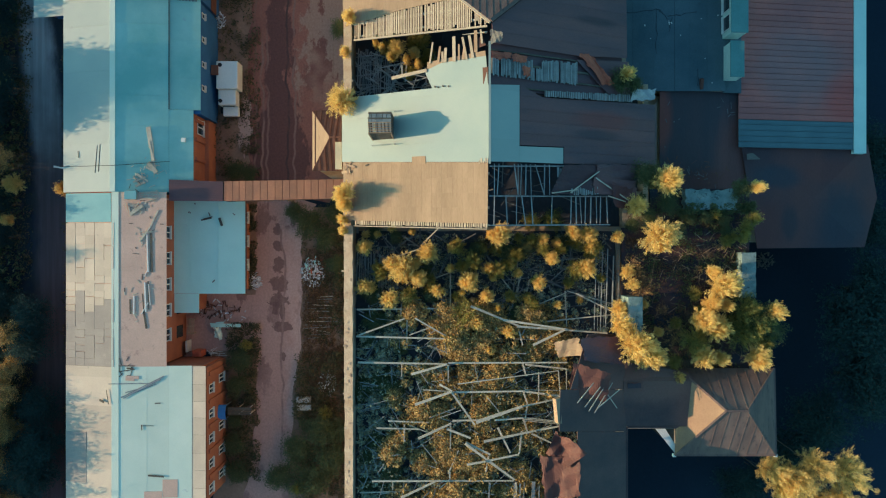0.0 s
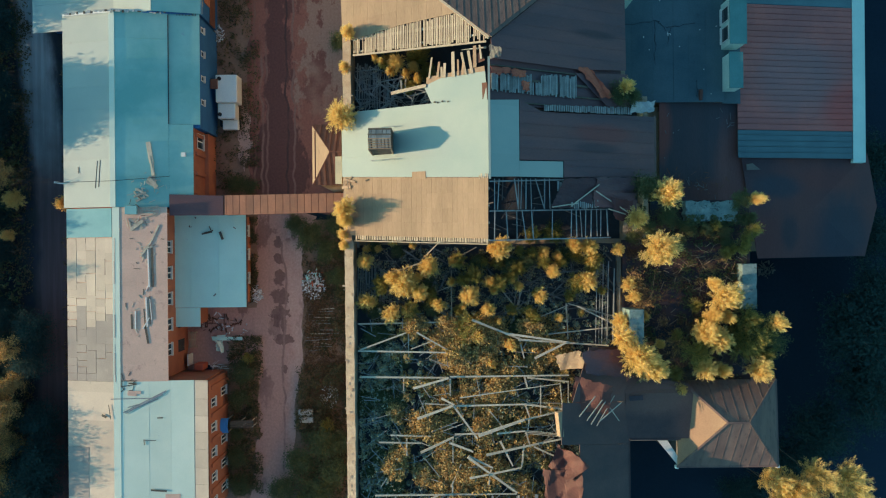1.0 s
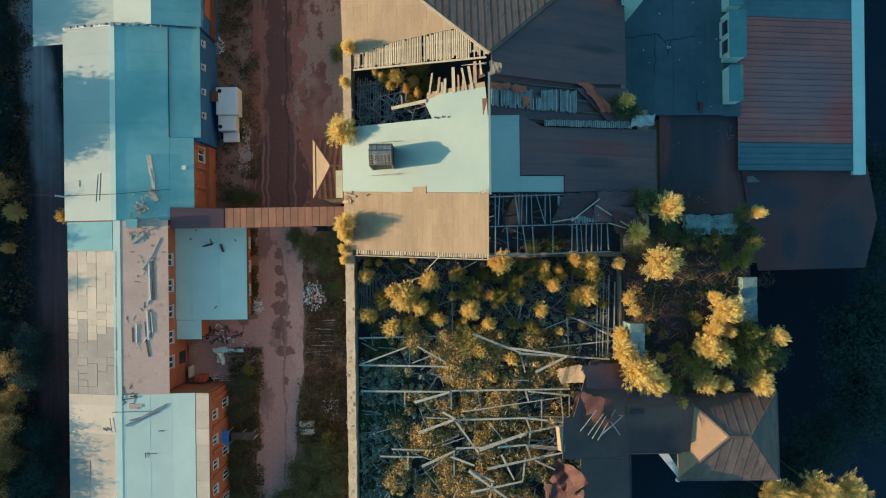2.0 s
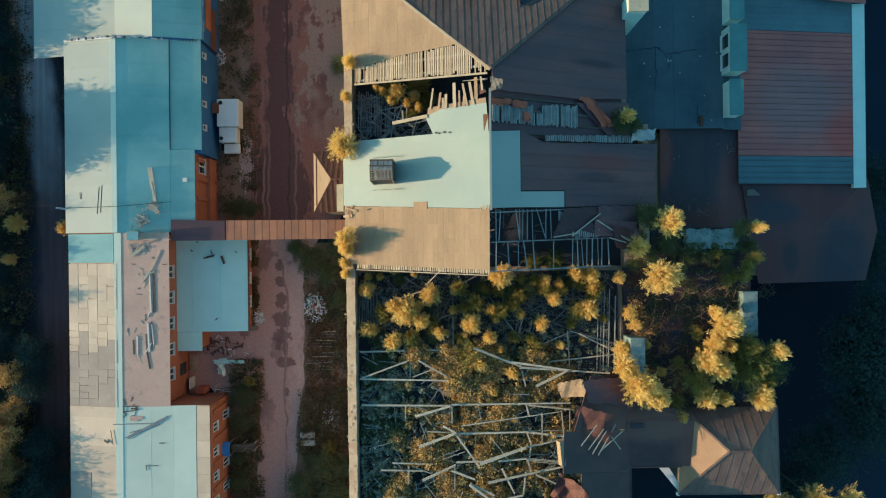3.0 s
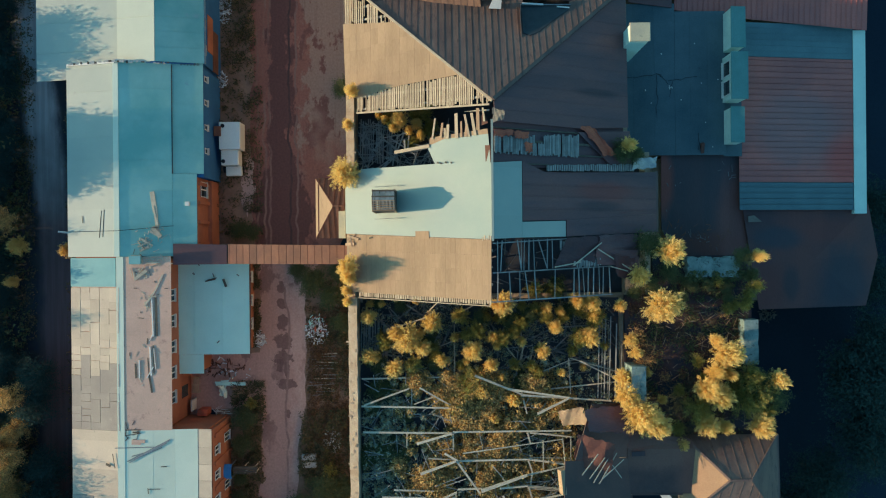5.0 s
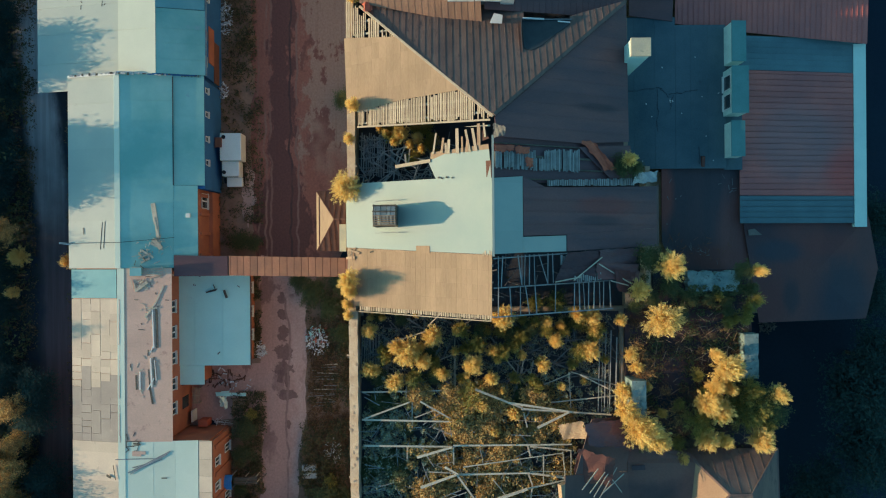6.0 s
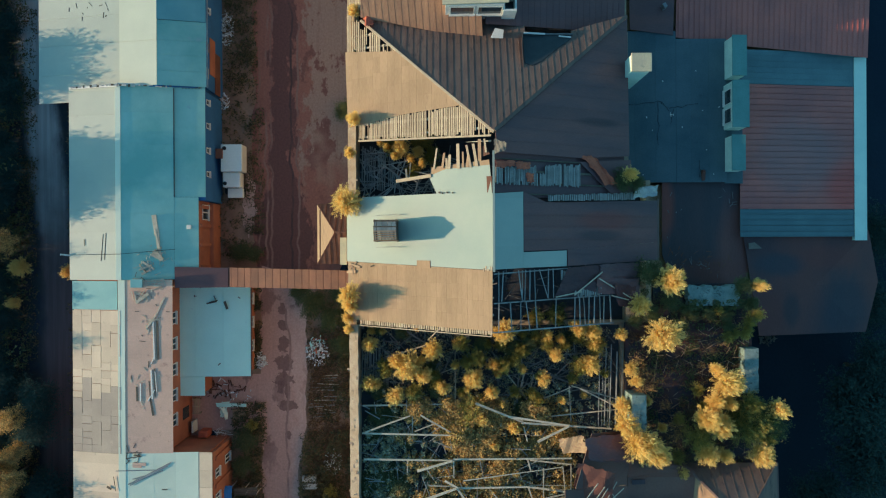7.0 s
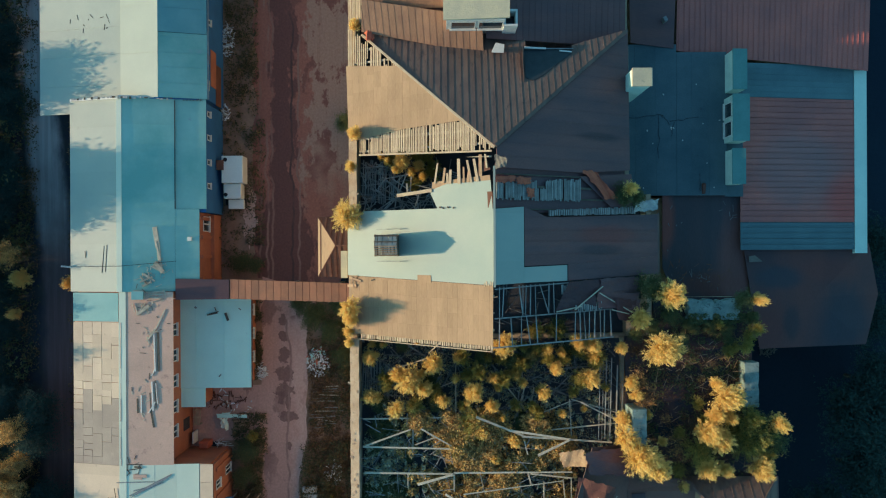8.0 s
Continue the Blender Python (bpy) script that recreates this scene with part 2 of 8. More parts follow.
M_TILE = mat("weathered_slab", (0.60, 0.47, 0.35), (0.53, 0.41, 0.31), 0.9, big=0.4, fine=9, bump=0.12, stain=(0.36, 0.29, 0.23), amount=0.35, vary=0.09, grit=0.5)
M_PINK = mat("pinkish_felt", (0.76, 0.46, 0.335), (0.68, 0.41, 0.30), 0.9, big=0.4, fine=8, bump=0.05, stain=(0.50, 0.27, 0.21), amount=0.6, vary=0.05, grit=0.7)
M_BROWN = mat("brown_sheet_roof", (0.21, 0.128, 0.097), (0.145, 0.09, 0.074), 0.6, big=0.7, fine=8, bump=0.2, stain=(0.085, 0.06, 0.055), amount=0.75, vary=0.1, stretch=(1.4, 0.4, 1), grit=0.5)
M_DARK = mat("dark_rusted_roof", (0.205, 0.088, 0.078), (0.115, 0.068, 0.072), 0.6, big=0.2, fine=8, bump=0.2, stain=(0.22, 0.075, 0.06), amount=0.3, vary=0.06, stretch=(0.4, 1.8, 1), blots=(((0.27, 0.065, 0.05), 13.0, 10.4, 3.0, 0.9, 0.6), ((0.035, 0.03, 0.035), 12.4, 18.4, 2.1, 0.4, 0.55), ((0.04, 0.035, 0.04), 12.4, 9.2, 2.4, 0.5, 0.55)))
M_RED = mat("red_brown_sheet", (0.58, 0.16, 0.12), (0.40, 0.125, 0.105), 0.6, big=0.2, fine=8, bump=0.2, stain=(0.48, 0.08, 0.065), amount=0.25, vary=0.05, blots=(((0.20, 0.17, 0.17), 32.0, 16.5, 5.0, 4.0, 0.45), ((0.50, 0.06, 0.045), 37.2, 13.6, 2.8, 2.8, 0.5)))
M_RUST = mat("rusted_sheet", (0.195, 0.08, 0.048), (0.14, 0.06, 0.04), 0.75, big=0.8, fine=9, bump=0.3, stain=(0.34, 0.18, 0.11), amount=0.4, vary=0.15)
M_FELT = mat("blue_black_felt", (0.058, 0.10, 0.112), (0.10, 0.142, 0.15), 0.8, big=0.22, fine=8, bump=0.3, stain=(0.05, 0.07, 0.08), vary=0.04)
M_SLATE = mat("grey_brown_sheet", (0.125, 0.07, 0.058), (0.08, 0.052, 0.048), 0.6, big=0.4, fine=8, bump=0.2, stain=(0.15, 0.08, 0.06), amount=0.35, vary=0.05, blots=(((0.21, 0.11, 0.08), 17.0, -11.3, 5.0, 1.7, 0.85), ((0.17, 0.09, 0.07), 20.4, -13.4, 1.6, 2.0, 0.7), ((0.18, 0.10, 0.075), 12.4, -9.6, 2.6, 2.6, 0.75)))
M_TAR = mat("black_tar", (0.028, 0.04, 0.046), (0.04, 0.052, 0.058), 0.6, big=2, bump=0.1, vary=0.05)
M_LEAN = mat("tarred_sheet", (0.06, 0.053, 0.058), (0.085, 0.058, 0.06), 0.7, big=0.22, fine=8, bump=0.3, stain=(0.11, 0.06, 0.055), amount=0.4, vary=0.08, stretch=(1.6, 0.3, 1), blots=(((0.20, 0.075, 0.06), 26.6, 8.2, 2.6, 5.0, 0.8), ((0.26, 0.07, 0.05), 19.5, 11.6, 1.1, 3.2, 0.85), ((0.17, 0.06, 0.05), 24.2, 6.0, 3.2, 1.3, 0.7)))
M_BLUEROOF = mat("faded_blue_sheet", (0.105, 0.185, 0.19), (0.085, 0.15, 0.16), 0.6, big=0.5, bump=0.15, vary=0.06)
M_BRICK = mat("orange_brick", (0.47, 0.165, 0.085), (0.38, 0.135, 0.075), 0.9, big=0.6, fine=14, bump=0.4, stain=(0.50, 0.26, 0.15), amount=0.3, vary=0.05)
M_OLDBRICK = mat("old_brick", (0.42, 0.28, 0.18), (0.52, 0.38, 0.26), 0.95, big=0.9, fine=9, bump=0.8, stain=(0.22, 0.18, 0.13), amount=0.65, vary=0.06)
M_RUBBLE = mat("loose_brick", (0.48, 0.30, 0.19), (0.58, 0.42, 0.28), 0.95, big=0.8, fine=12, bump=0.4, stain=(0.55, 0.47, 0.36), amount=0.4, vary=0.25, islands=True)
M_BLUEWALL = mat("blue_painted_wall", (0.035, 0.16, 0.34), (0.03, 0.13, 0.28), 0.8, big=0.5, bump=0.2, stain=(0.06, 0.20, 0.36), amount=0.2, vary=0.03)
M_TRIM = mat("white_trim", (0.74, 0.70, 0.62), (0.66, 0.62, 0.55), 0.7, big=1.0, bump=0.1, vary=0.05)
M_CONC = mat("pale_concrete", (0.52, 0.50, 0.44), (0.42, 0.40, 0.36), 0.9, big=0.7, fine=9, bump=0.4, stain=(0.26, 0.25, 0.22), amount=0.4, vary=0.06)
M_STRIP = mat("pale_green_parapet", (0.60, 0.78, 0.66), (0.52, 0.70, 0.60), 0.7, big=0.4, bump=0.2, stain=(0.28, 0.38, 0.37), amount=0.3, vary=0.04, grit=0.5)
M_WOOD = mat("silvered_timber", (0.60, 0.50, 0.37), (0.44, 0.365, 0.27), 0.9, big=1.5, fine=14, bump=0.4, stain=(0.26, 0.22, 0.18), amount=0.3, vary=0.14)
M_GREYWOOD = mat("dark_grey_timber", (0.34, 0.33, 0.30), (0.24, 0.235, 0.215), 0.9, big=1.5, fine=14, bump=0.4, stain=(0.14, 0.12, 0.10), amount=0.3, vary=0.14)
M_BATTEN = mat("tan_batten", (0.50, 0.38, 0.26), (0.42, 0.31, 0.21), 0.9, big=1.5, fine=14, bump=0.3, stain=(0.30, 0.23, 0.16), amount=0.3, vary=0.15)
M_BATTENS = mat("loose_batten", (0.22, 0.20, 0.18), (0.15, 0.14, 0.125), 0.9, big=1.5, fine=14, bump=0.3, vary=0.2, islands=True)
M_PALEWOOD = mat("pale_loose_timber", (0.66, 0.55, 0.40), (0.54, 0.45, 0.33), 0.9, big=1.5, fine=14, bump=0.3, vary=0.16, islands=True)
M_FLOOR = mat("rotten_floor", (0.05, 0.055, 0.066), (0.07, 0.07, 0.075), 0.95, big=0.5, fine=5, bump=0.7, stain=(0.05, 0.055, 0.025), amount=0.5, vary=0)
M_TERR = mat("rust_earth", (0.10, 0.052, 0.045), (0.035, 0.038, 0.05), 0.95, big=0.5, fine=5, bump=0.7, stain=(0.21, 0.08, 0.052), amount=0.6, vary=0)
M_PLASTER = mat("shaded_wall", (0.20, 0.17, 0.14), (0.15, 0.13, 0.11), 0.95, big=0.4, fine=6, bump=0.4, vary=0)
M_GLASS = mat("dark_glass", (0.03, 0.045, 0.05), (0.04, 0.05, 0.055), 0.12, big=1, bump=0, vary=0.02)
M_VAN = mat("white_vehicle_paint", (0.86, 0.86, 0.76), (0.82, 0.82, 0.72), 0.35, big=0.7, bump=0.02, stain=(0.58, 0.55, 0.48), amount=0.2, vary=0.02, grit=0.5)
M_RUBBER = mat("black_rubber", (0.02, 0.02, 0.02), (0.03, 0.03, 0.03), 0.8, vary=0)
M_BLUE = mat("bright_blue_sheet", (0.04, 0.22, 0.55), (0.05, 0.26, 0.6), 0.5, big=1, bump=0.1, vary=0.03)
M_STEEL = mat("dull_steel", (0.38, 0.37, 0.35), (0.28, 0.27, 0.26), 0.5, 0.6, big=1.5, bump=0.2, stain=(0.30, 0.16, 0.09), amount=0.4, vary=0.12)
M_LITTER = mat("mixed_litter", (0.84, 0.83, 0.79), (0.46, 0.42, 0.40), 0.8, big=6, fine=20, bump=0.1, stain=(0.45, 0.14, 0.10), amount=0.4, vary=0.3, islands=True)
M_FOLD = mat("folded_rusty_sheet", (0.165, 0.06, 0.042), (0.115, 0.046, 0.035), 0.7, big=0.9, fine=9, bump=0.3, stain=(0.17, 0.075, 0.045), amount=0.4, vary=0.1)
M_BARK = mat("grey_bark", (0.15, 0.12, 0.09), (0.10, 0.08, 0.06), 0.95, big=2, fine=20, bump=0.4, vary=0.05)
M_YELLOW = leaf_mat("yellow_leaves", (0.93, 0.65, 0.22), (0.95, 0.72, 0.29), (0.74, 0.52, 0.17))
M_GOLD = leaf_mat("golden_green_leaves", (0.66, 0.44, 0.12), (0.38, 0.33, 0.10), (0.15, 0.21, 0.07))
M_GREEN = leaf_mat("green_leaves", (0.08, 0.118, 0.055), (0.122, 0.148, 0.065), (0.195, 0.175, 0.075))
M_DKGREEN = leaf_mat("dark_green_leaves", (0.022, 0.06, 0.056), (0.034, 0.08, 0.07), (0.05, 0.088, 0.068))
M_SCRUB = leaf_mat("autumn_scrub", (0.93, 0.58, 0.20), (0.58, 0.355, 0.14), (0.12, 0.14, 0.07))
M_SAGE = leaf_mat("sage_leaves", (0.26, 0.37, 0.31), (0.44, 0.46, 0.32), (0.70, 0.50, 0.23))
M_WEED = leaf_mat("weed_leaves", (0.075, 0.09, 0.045), (0.125, 0.112, 0.056), (0.25, 0.165, 0.085))
# concrete tinted teal for the shade it lies in, plus dark mossy stains
M_SHADEMOSS = mat("shaded_mossy_concrete", (0.27, 0.34, 0.30), (0.15, 0.22, 0.20), 0.95, big=1.1, fine=9, bump=0.6, stain=(0.05, 0.065, 0.06), amount=0.75, vary=0.05)
M_OLDROOF = mat("lichened_cream_felt", (0.55, 0.47, 0.31), (0.44, 0.39, 0.28), 0.95, big=0.9, fine=8, bump=0.5, stain=(0.24, 0.26, 0.20), amount=0.6, vary=0.03, grit=0.5)
M_REDSHEET = mat("red_oxide_sheet", (0.60, 0.15, 0.08), (0.46, 0.11, 0.065), 0.85, big=0.8, fine=9, bump=0.3, stain=(0.28, 0.08, 0.06), amount=0.4, vary=0.12)
M_ENDROOF = mat("dull_brown_felt", (0.14, 0.052, 0.046), (0.075, 0.042, 0.046), 0.7, big=0.14, fine=8, bump=0.25, stain=(0.15, 0.06, 0.05), amount=0.4, vary=0.05, stretch=(1.3, 0.5, 1), blots=(((0.038, 0.045, 0.058), 30.4, 6.6, 2.8, 1.2, 0.75), ((0.14, 0.042, 0.036), 29.0, 2.0, 2.4, 3.0, 0.7), ((0.03, 0.034, 0.042), 31.7, 2.4, 1.0, 1.9, 0.65), ((0.17, 0.05, 0.042), 35.4, 7.2, 3.4, 1.3, 0.6), ((0.03, 0.04, 0.054), 37.2, 2.6, 2.8, 3.6, 0.7)))
M_DORMER = mat("dull_teal_sheet", (0.085, 0.22, 0.20), (0.11, 0.26, 0.235), 0.6, big=0.6, bump=0.15, stain=(0.06, 0.14, 0.14), amount=0.3, vary=0.05)
M_TILEGREY = mat("grey_slab", (0.40, 0.325, 0.265), (0.34, 0.275, 0.23), 0.9, big=0.4, fine=9, bump=0.3, stain=(0.44, 0.35, 0.28), amount=0.5, vary=0.035, grit=0.5)
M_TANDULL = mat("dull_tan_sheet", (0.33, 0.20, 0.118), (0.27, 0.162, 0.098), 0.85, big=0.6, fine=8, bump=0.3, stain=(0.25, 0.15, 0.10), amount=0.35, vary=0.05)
M_DORMWALL = mat("grey_green_render", (0.64, 0.74, 0.62), (0.54, 0.64, 0.54), 0.85, big=0.8, bump=0.25, stain=(0.22, 0.25, 0.22), amount=0.4, vary=0.04)
M_PLANK = mat("brown_plank", (0.48, 0.31, 0.19), (0.38, 0.23, 0.14), 0.9, big=1.5, fine=14, bump=0.3, vary=0.18)
M_RUSTY = leaf_mat("orange_leaves", (0.85, 0.50, 0.17), (0.62, 0.33, 0.12), (0.34, 0.19, 0.09))
M_DRY = leaf_mat("dry_stems", (0.20, 0.115, 0.065), (0.14, 0.085, 0.055), (0.30, 0.17, 0.075))


# ---- building blocks ----
def mesh_of(name, verts, faces):
    me = bpy.data.meshes.new(name)
    me.from_pydata([tuple(v) for v in verts], [], faces)
    me.update()
    return me


def thing(name, label, category, group="", kind="", at=(0, 0, 0)):
    ob = new(name)
    ob.empty_display_size = 0.3
    ob.location = at
    return tagged(ob, label, category, group, kind)


def put(name, verts, faces, material, parent=None, label=""):
    """One mesh object, its vertices in world metres; a part when it has a parent."""
    if parent is not None:
        base = Vector(parent.location)
        up = parent.parent
        while up is not None:
            base += up.location
            up = up.parent
        verts = [Vector(v) - base for v in verts]
    ob = new(name, mesh_of(name, verts, faces))
    ob.data.materials.append(material)
    if parent is not None:
        ob.parent = parent
    if label:
        ob["label"] = label
    return ob


BOX = [(0, 3, 2, 1), (4, 5, 6, 7), (0, 1, 5, 4), (1, 2, 6, 5), (2, 3, 7, 6), (3, 0, 4, 7)]


def box_verts(x0, x1, y0, y1, z0, z1):
    return [(x0, y0, z0), (x1, y0, z0), (x1, y1, z0), (x0, y1, z0), (x0, y0, z1), (x1, y0, z1), (x1, y1, z1), (x0, y1, z1)]


def box(name, x0, x1, y0, y1, z0, z1, material, parent=None, label="", bevel=0.0):
    if not bevel:
        return put(name, box_verts(x0, x1, y0, y1, z0, z1), BOX, material, parent, label)
    bm = bmesh.new()
    vs = [bm.verts.new(v) for v in box_verts(x0, x1, y0, y1, z0, z1)]
    for f in BOX:
        bm.faces.new([vs[i] for i in f])
    bmesh.ops.bevel(bm, geom=list(bm.edges), offset=bevel, segments=2, affect="EDGES", profile=0.6)
    bm.verts.ensure_lookup_table()
    bm.verts.index_update()
    ob = put(name, [v.co.copy() for v in bm.verts], [[v.index for v in f.verts] for f in bm.faces], material, parent, label)
    bm.free()
    return ob


def beam_verts(p, q, w, h, taper=1.0):
    p, q = Vector(p), Vector(q)
    along = (q - p).normalized()
    side = along.cross(Vector((0, 0, 1)))
    side = side.normalized() if side.length > 0.05 else Vector((1, 0, 0))
    top = side.cross(along).normalized()
    out = []
    for c, k in ((p, 1.0), (q, taper)):
        for a, b in ((-1, -1), (1, -1), (1, 1), (-1, 1)):
            out.append(c + side * (a * w / 2 * k) + top * (b * h / 2 * k))
    return out


def beam(name, p, q, w, h, material, parent=None, label=""):
    return put(name, beam_verts(p, q, w, h), BOX, material, parent, label)


def slab(name, poly, thick, material, parent=None, label=""):
    """A flat plate of even thickness whose top face is the polygon."""
    pts = [Vector(p) for p in poly]
    n = (pts[1] - pts[0]).cross(pts[2] - pts[0]).normalized()
    if n.z < 0:
        pts.reverse()
        n = -n
    k = len(pts)
    faces = [tuple(range(k)), tuple(range(2 * k - 1, k - 1, -1))] + [(i, i + k, (i + 1) % k + k, (i + 1) % k) for i in range(k)]
    return put(name, pts + [p - n * thick for p in pts], faces, material, parent, label)


def clip(poly, n, d):
    """The part of a convex polygon where n.p <= d."""
    out = []
    for i, a in enumerate(poly):
        b = poly[(i + 1) % len(poly)]
        da, db = n.dot(a) - d, n.dot(b) - d
        if da <= 0:
            out.append(a)
        if da * db < 0:
            out.append(a + (b - a) * (da / (da - db)))
    return out


def strips(name, poly, along, width, material, parent, gap=0.0, thick=0.04, seam=0.0, lift=0.0, rough=0.0, missing=0.0, ragged=0.0, seed=1):
    """Sheets, boards or battens side by side on a convex polygon, each an object; seam: height of the raised edge of a sheet."""
    rnd = random.Random(seed)
    pts = [Vector(p) for p in poly]
    n = (pts[1] - pts[0]).cross(pts[2] - pts[0]).normalized()
    n = n if n.z > 0 else -n
    u = Vector(along)
    u = (u - n * u.dot(n)).normalized()
    v = n.cross(u)
    lo, hi = min(p.dot(v) for p in pts), max(p.dot(v) for p in pts)
    s = lo
    while s < hi - 0.02:
        w = width * (1 + rnd.uniform(-rough, rough))
        e = min(s + w, hi)
        piece = clip(clip(pts, -v, -s), v, e - gap * (1 + rnd.uniform(-rough, rough)))
        s = e
        if ragged and piece:
            a, b = min(p.dot(u) for p in piece), max(p.dot(u) for p in piece)
            piece = clip(clip(piece, -u, -(a + abs(rnd.gauss(0, ragged)))), u, b - abs(rnd.gauss(0, ragged)))
        skip = rnd.random() < missing
        if len(piece) < 3 or skip:
            continue
        dz = n * (lift + rnd.uniform(-1, 1) * rough * 0.03)
        piece = [p + dz for p in piece]
        tidy = [p for i, p in enumerate(piece) if (p - piece[i - 1]).length > 1e-3]
        if len(tidy) < 3:
            continue
        k = len(tidy)
        area = sum(((tidy[i] - tidy[0]).cross(tidy[i + 1] - tidy[0])).dot(n) for i in range(1, k - 1))
        if area < 0:
            tidy.reverse()
        verts = tidy + [p - n * thick for p in tidy]
        faces = [tuple(range(k)), tuple(range(2 * k - 1, k - 1, -1))] + [(i, i + k, (i + 1) % k + k, (i + 1) % k) for i in range(k)]
        if seam:
            edge = [p for p in tidy if p.dot(v) < min(q.dot(v) for q in tidy) + 0.02]
            a, b = min(edge, key=lambda p: p.dot(u)), max(edge, key=lambda p: p.dot(u))
            if (b - a).length > 0.2:
                o = len(verts)
                verts += beam_verts(a + n * seam / 2 + v * 0.04, b + n * seam / 2 + v * 0.04, 0.06, seam)
                faces += [tuple(i + o for i in f) for f in BOX]
        put(name, verts, faces, material, parent)


def sheet_grid(name, poly, along, course, width, material, parent, seed=1, joint=0.0, **more):
    """Roof sheets in courses: each course is cut across into single sheets that lap over the course below."""
    pts = [Vector(p) for p in poly]
    n = (pts[1] - pts[0]).cross(pts[2] - pts[0]).normalized()
    n = n if n.z > 0 else -n
    u = Vector(along)
    u = (u - n * u.dot(n)).normalized()
    lo, hi = min(p.dot(u) for p in pts), max(p.dot(u) for p in pts)
    k = 0
    while lo < hi - 0.05:
        piece = clip(clip(pts, -u, -lo), u, min(lo + course, hi) - joint)
        if len(piece) > 2:
            strips(name, [p + n * (0.004 * (k % 2)) for p in piece], along, width, material, parent, seed=seed + k, **more)
        lo, k = lo + course, k + 1


def wall(name, p, q, thick, z0, z1, material, parent=None, label="", broken=0.0, seed=1, tilt=0.0):
    """An upright wall between two points in plan; broken: how uneven its top is; tilt: how far one side of its head has worn down."""
    rnd = random.Random(seed)
    p, q = Vector((*p, 0)), Vector((*q, 0))
    u = (q - p).normalized()
    s = Vector((-u.y, u.x, 0)) * thick / 2
    k = max(1, int((q - p).length / 0.6)) if broken else 1
    verts, faces, h = [], [], 0.0
    for i in range(k + 1):
        c = p + (q - p) * (i / k)
        h = 0.6 * h + rnd.uniform(-broken, broken) * 0.3
        jog = u.cross(Vector((0, 0, 1))) * rnd.uniform(-0.025, 0.025) * bool(broken)
        for a, z in ((-1, z0), (1, z0), (1, z1 + h - tilt), (-1, z1 + h + rnd.uniform(-0.02, 0.02) * bool(broken))):
            verts.append(c + s * a + (jog if z != z0 else Vector()) + Vector((0, 0, z)))
    for i in range(k):
        for j in range(4):
            faces.append((i * 4 + j, i * 4 + (j + 1) % 4, i * 4 + 4 + (j + 1) % 4, i * 4 + 4 + j))
    faces += [(3, 2, 1, 0), (4 * k, 4 * k + 1, 4 * k + 2, 4 * k + 3)]
    return put(name, verts, faces, material, parent, label)


def window_part(parent, x, y, z, w, h, face, deep=0.06, lights=2):
    """A framed window of one or two lights standing 2 cm proud of a wall that faces 'E', 'W', 'S' or 'N'."""
    ax, sg = {"E": (0, 1), "W": (0, -1), "N": (1, 1), "S": (1, -1)}[face]

    def bar(name, a0, a1, z0, z1, d0, d1, m, par):
        lo, hi = sorted((sg * d0, sg * d1))
        if ax == 0:
            return box(name, x + lo, x + hi, y + a0, y + a1, z + z0, z + z1, m, par)
        return box(name, x + a0, x + a1, y + lo, y + hi, z + z0, z + z1, m, par)

    win = bar("window", -w / 2, w / 2, -h / 2, h / 2, -0.1, 0.012, M_GLASS, parent)
    t = 0.085
    bar("frame", -w / 2, w / 2, h / 2 - t, h / 2, 0.014, deep, M_TRIM, win)
    bar("sill", -w / 2 - 0.06, w / 2 + 0.06, -h / 2 - 0.1, -h / 2 + 0.06, 0.014, deep + 0.12, M_TRIM, win)
    bar("frame", -w / 2, -w / 2 + t, -h / 2 + 0.062, h / 2 - t - 0.002, 0.014, deep, M_TRIM, win)
    bar("frame", w / 2 - t, w / 2, -h / 2 + 0.062, h / 2 - t - 0.002, 0.014, deep, M_TRIM, win)
    if lights == 2:
        bar("mullion", -0.06, 0.06, -h / 2 + 0.062, h / 2 - t - 0.002, 0.014, deep - 0.01, M_TRIM, win)
    return win


PATCHES = []


def patch(name, cx, cy, rx, ry, z, material, label, seed, wob=0.35, n=140):
    """Flat ground patches with a ragged outline: one large and a few crumbs round it, each at its own height."""
    rnd = random.Random(seed)
    crumbs = [(cx, cy, rx, ry)]
    for _ in range(9):
        a, k = rnd.uniform(0, 6.283), rnd.uniform(0.05, 0.22)
        crumbs.append((cx + rx * rnd.uniform(1.0, 1.5) * math.cos(a), cy + ry * rnd.uniform(0.9, 1.3) * math.sin(a), rx * k * 1.5, ry * k))
    verts, faces = [], []
    for bx, by, sx, sy in crumbs:
        PATCHES.append(name)
        h, o = z + 0.0007 * len(PATCHES), len(verts)
        verts.append((bx, by, h))
        for i in range(n):
            a = 2 * math.pi * i / n
            d = Vector((math.cos(a) * 1.4, math.sin(a) * 1.4, seed * 3.7 + len(verts) * 0))
            k = 1 + wob * (noise.noise(d) + 0.6 * noise.noise(d * 2.7) + 0.4 * noise.noise(d * 6.5) + 0.25 * noise.noise(d * 15))
            verts.append((bx + sx * k * math.cos(a), by + sy * k * math.sin(a), h))
        faces += [(o, o + i + 1, o + (i + 1) % n + 1) for i in range(n)]
    return tagged(put(name, verts, faces, material), label, "ground patch", kind="structure")


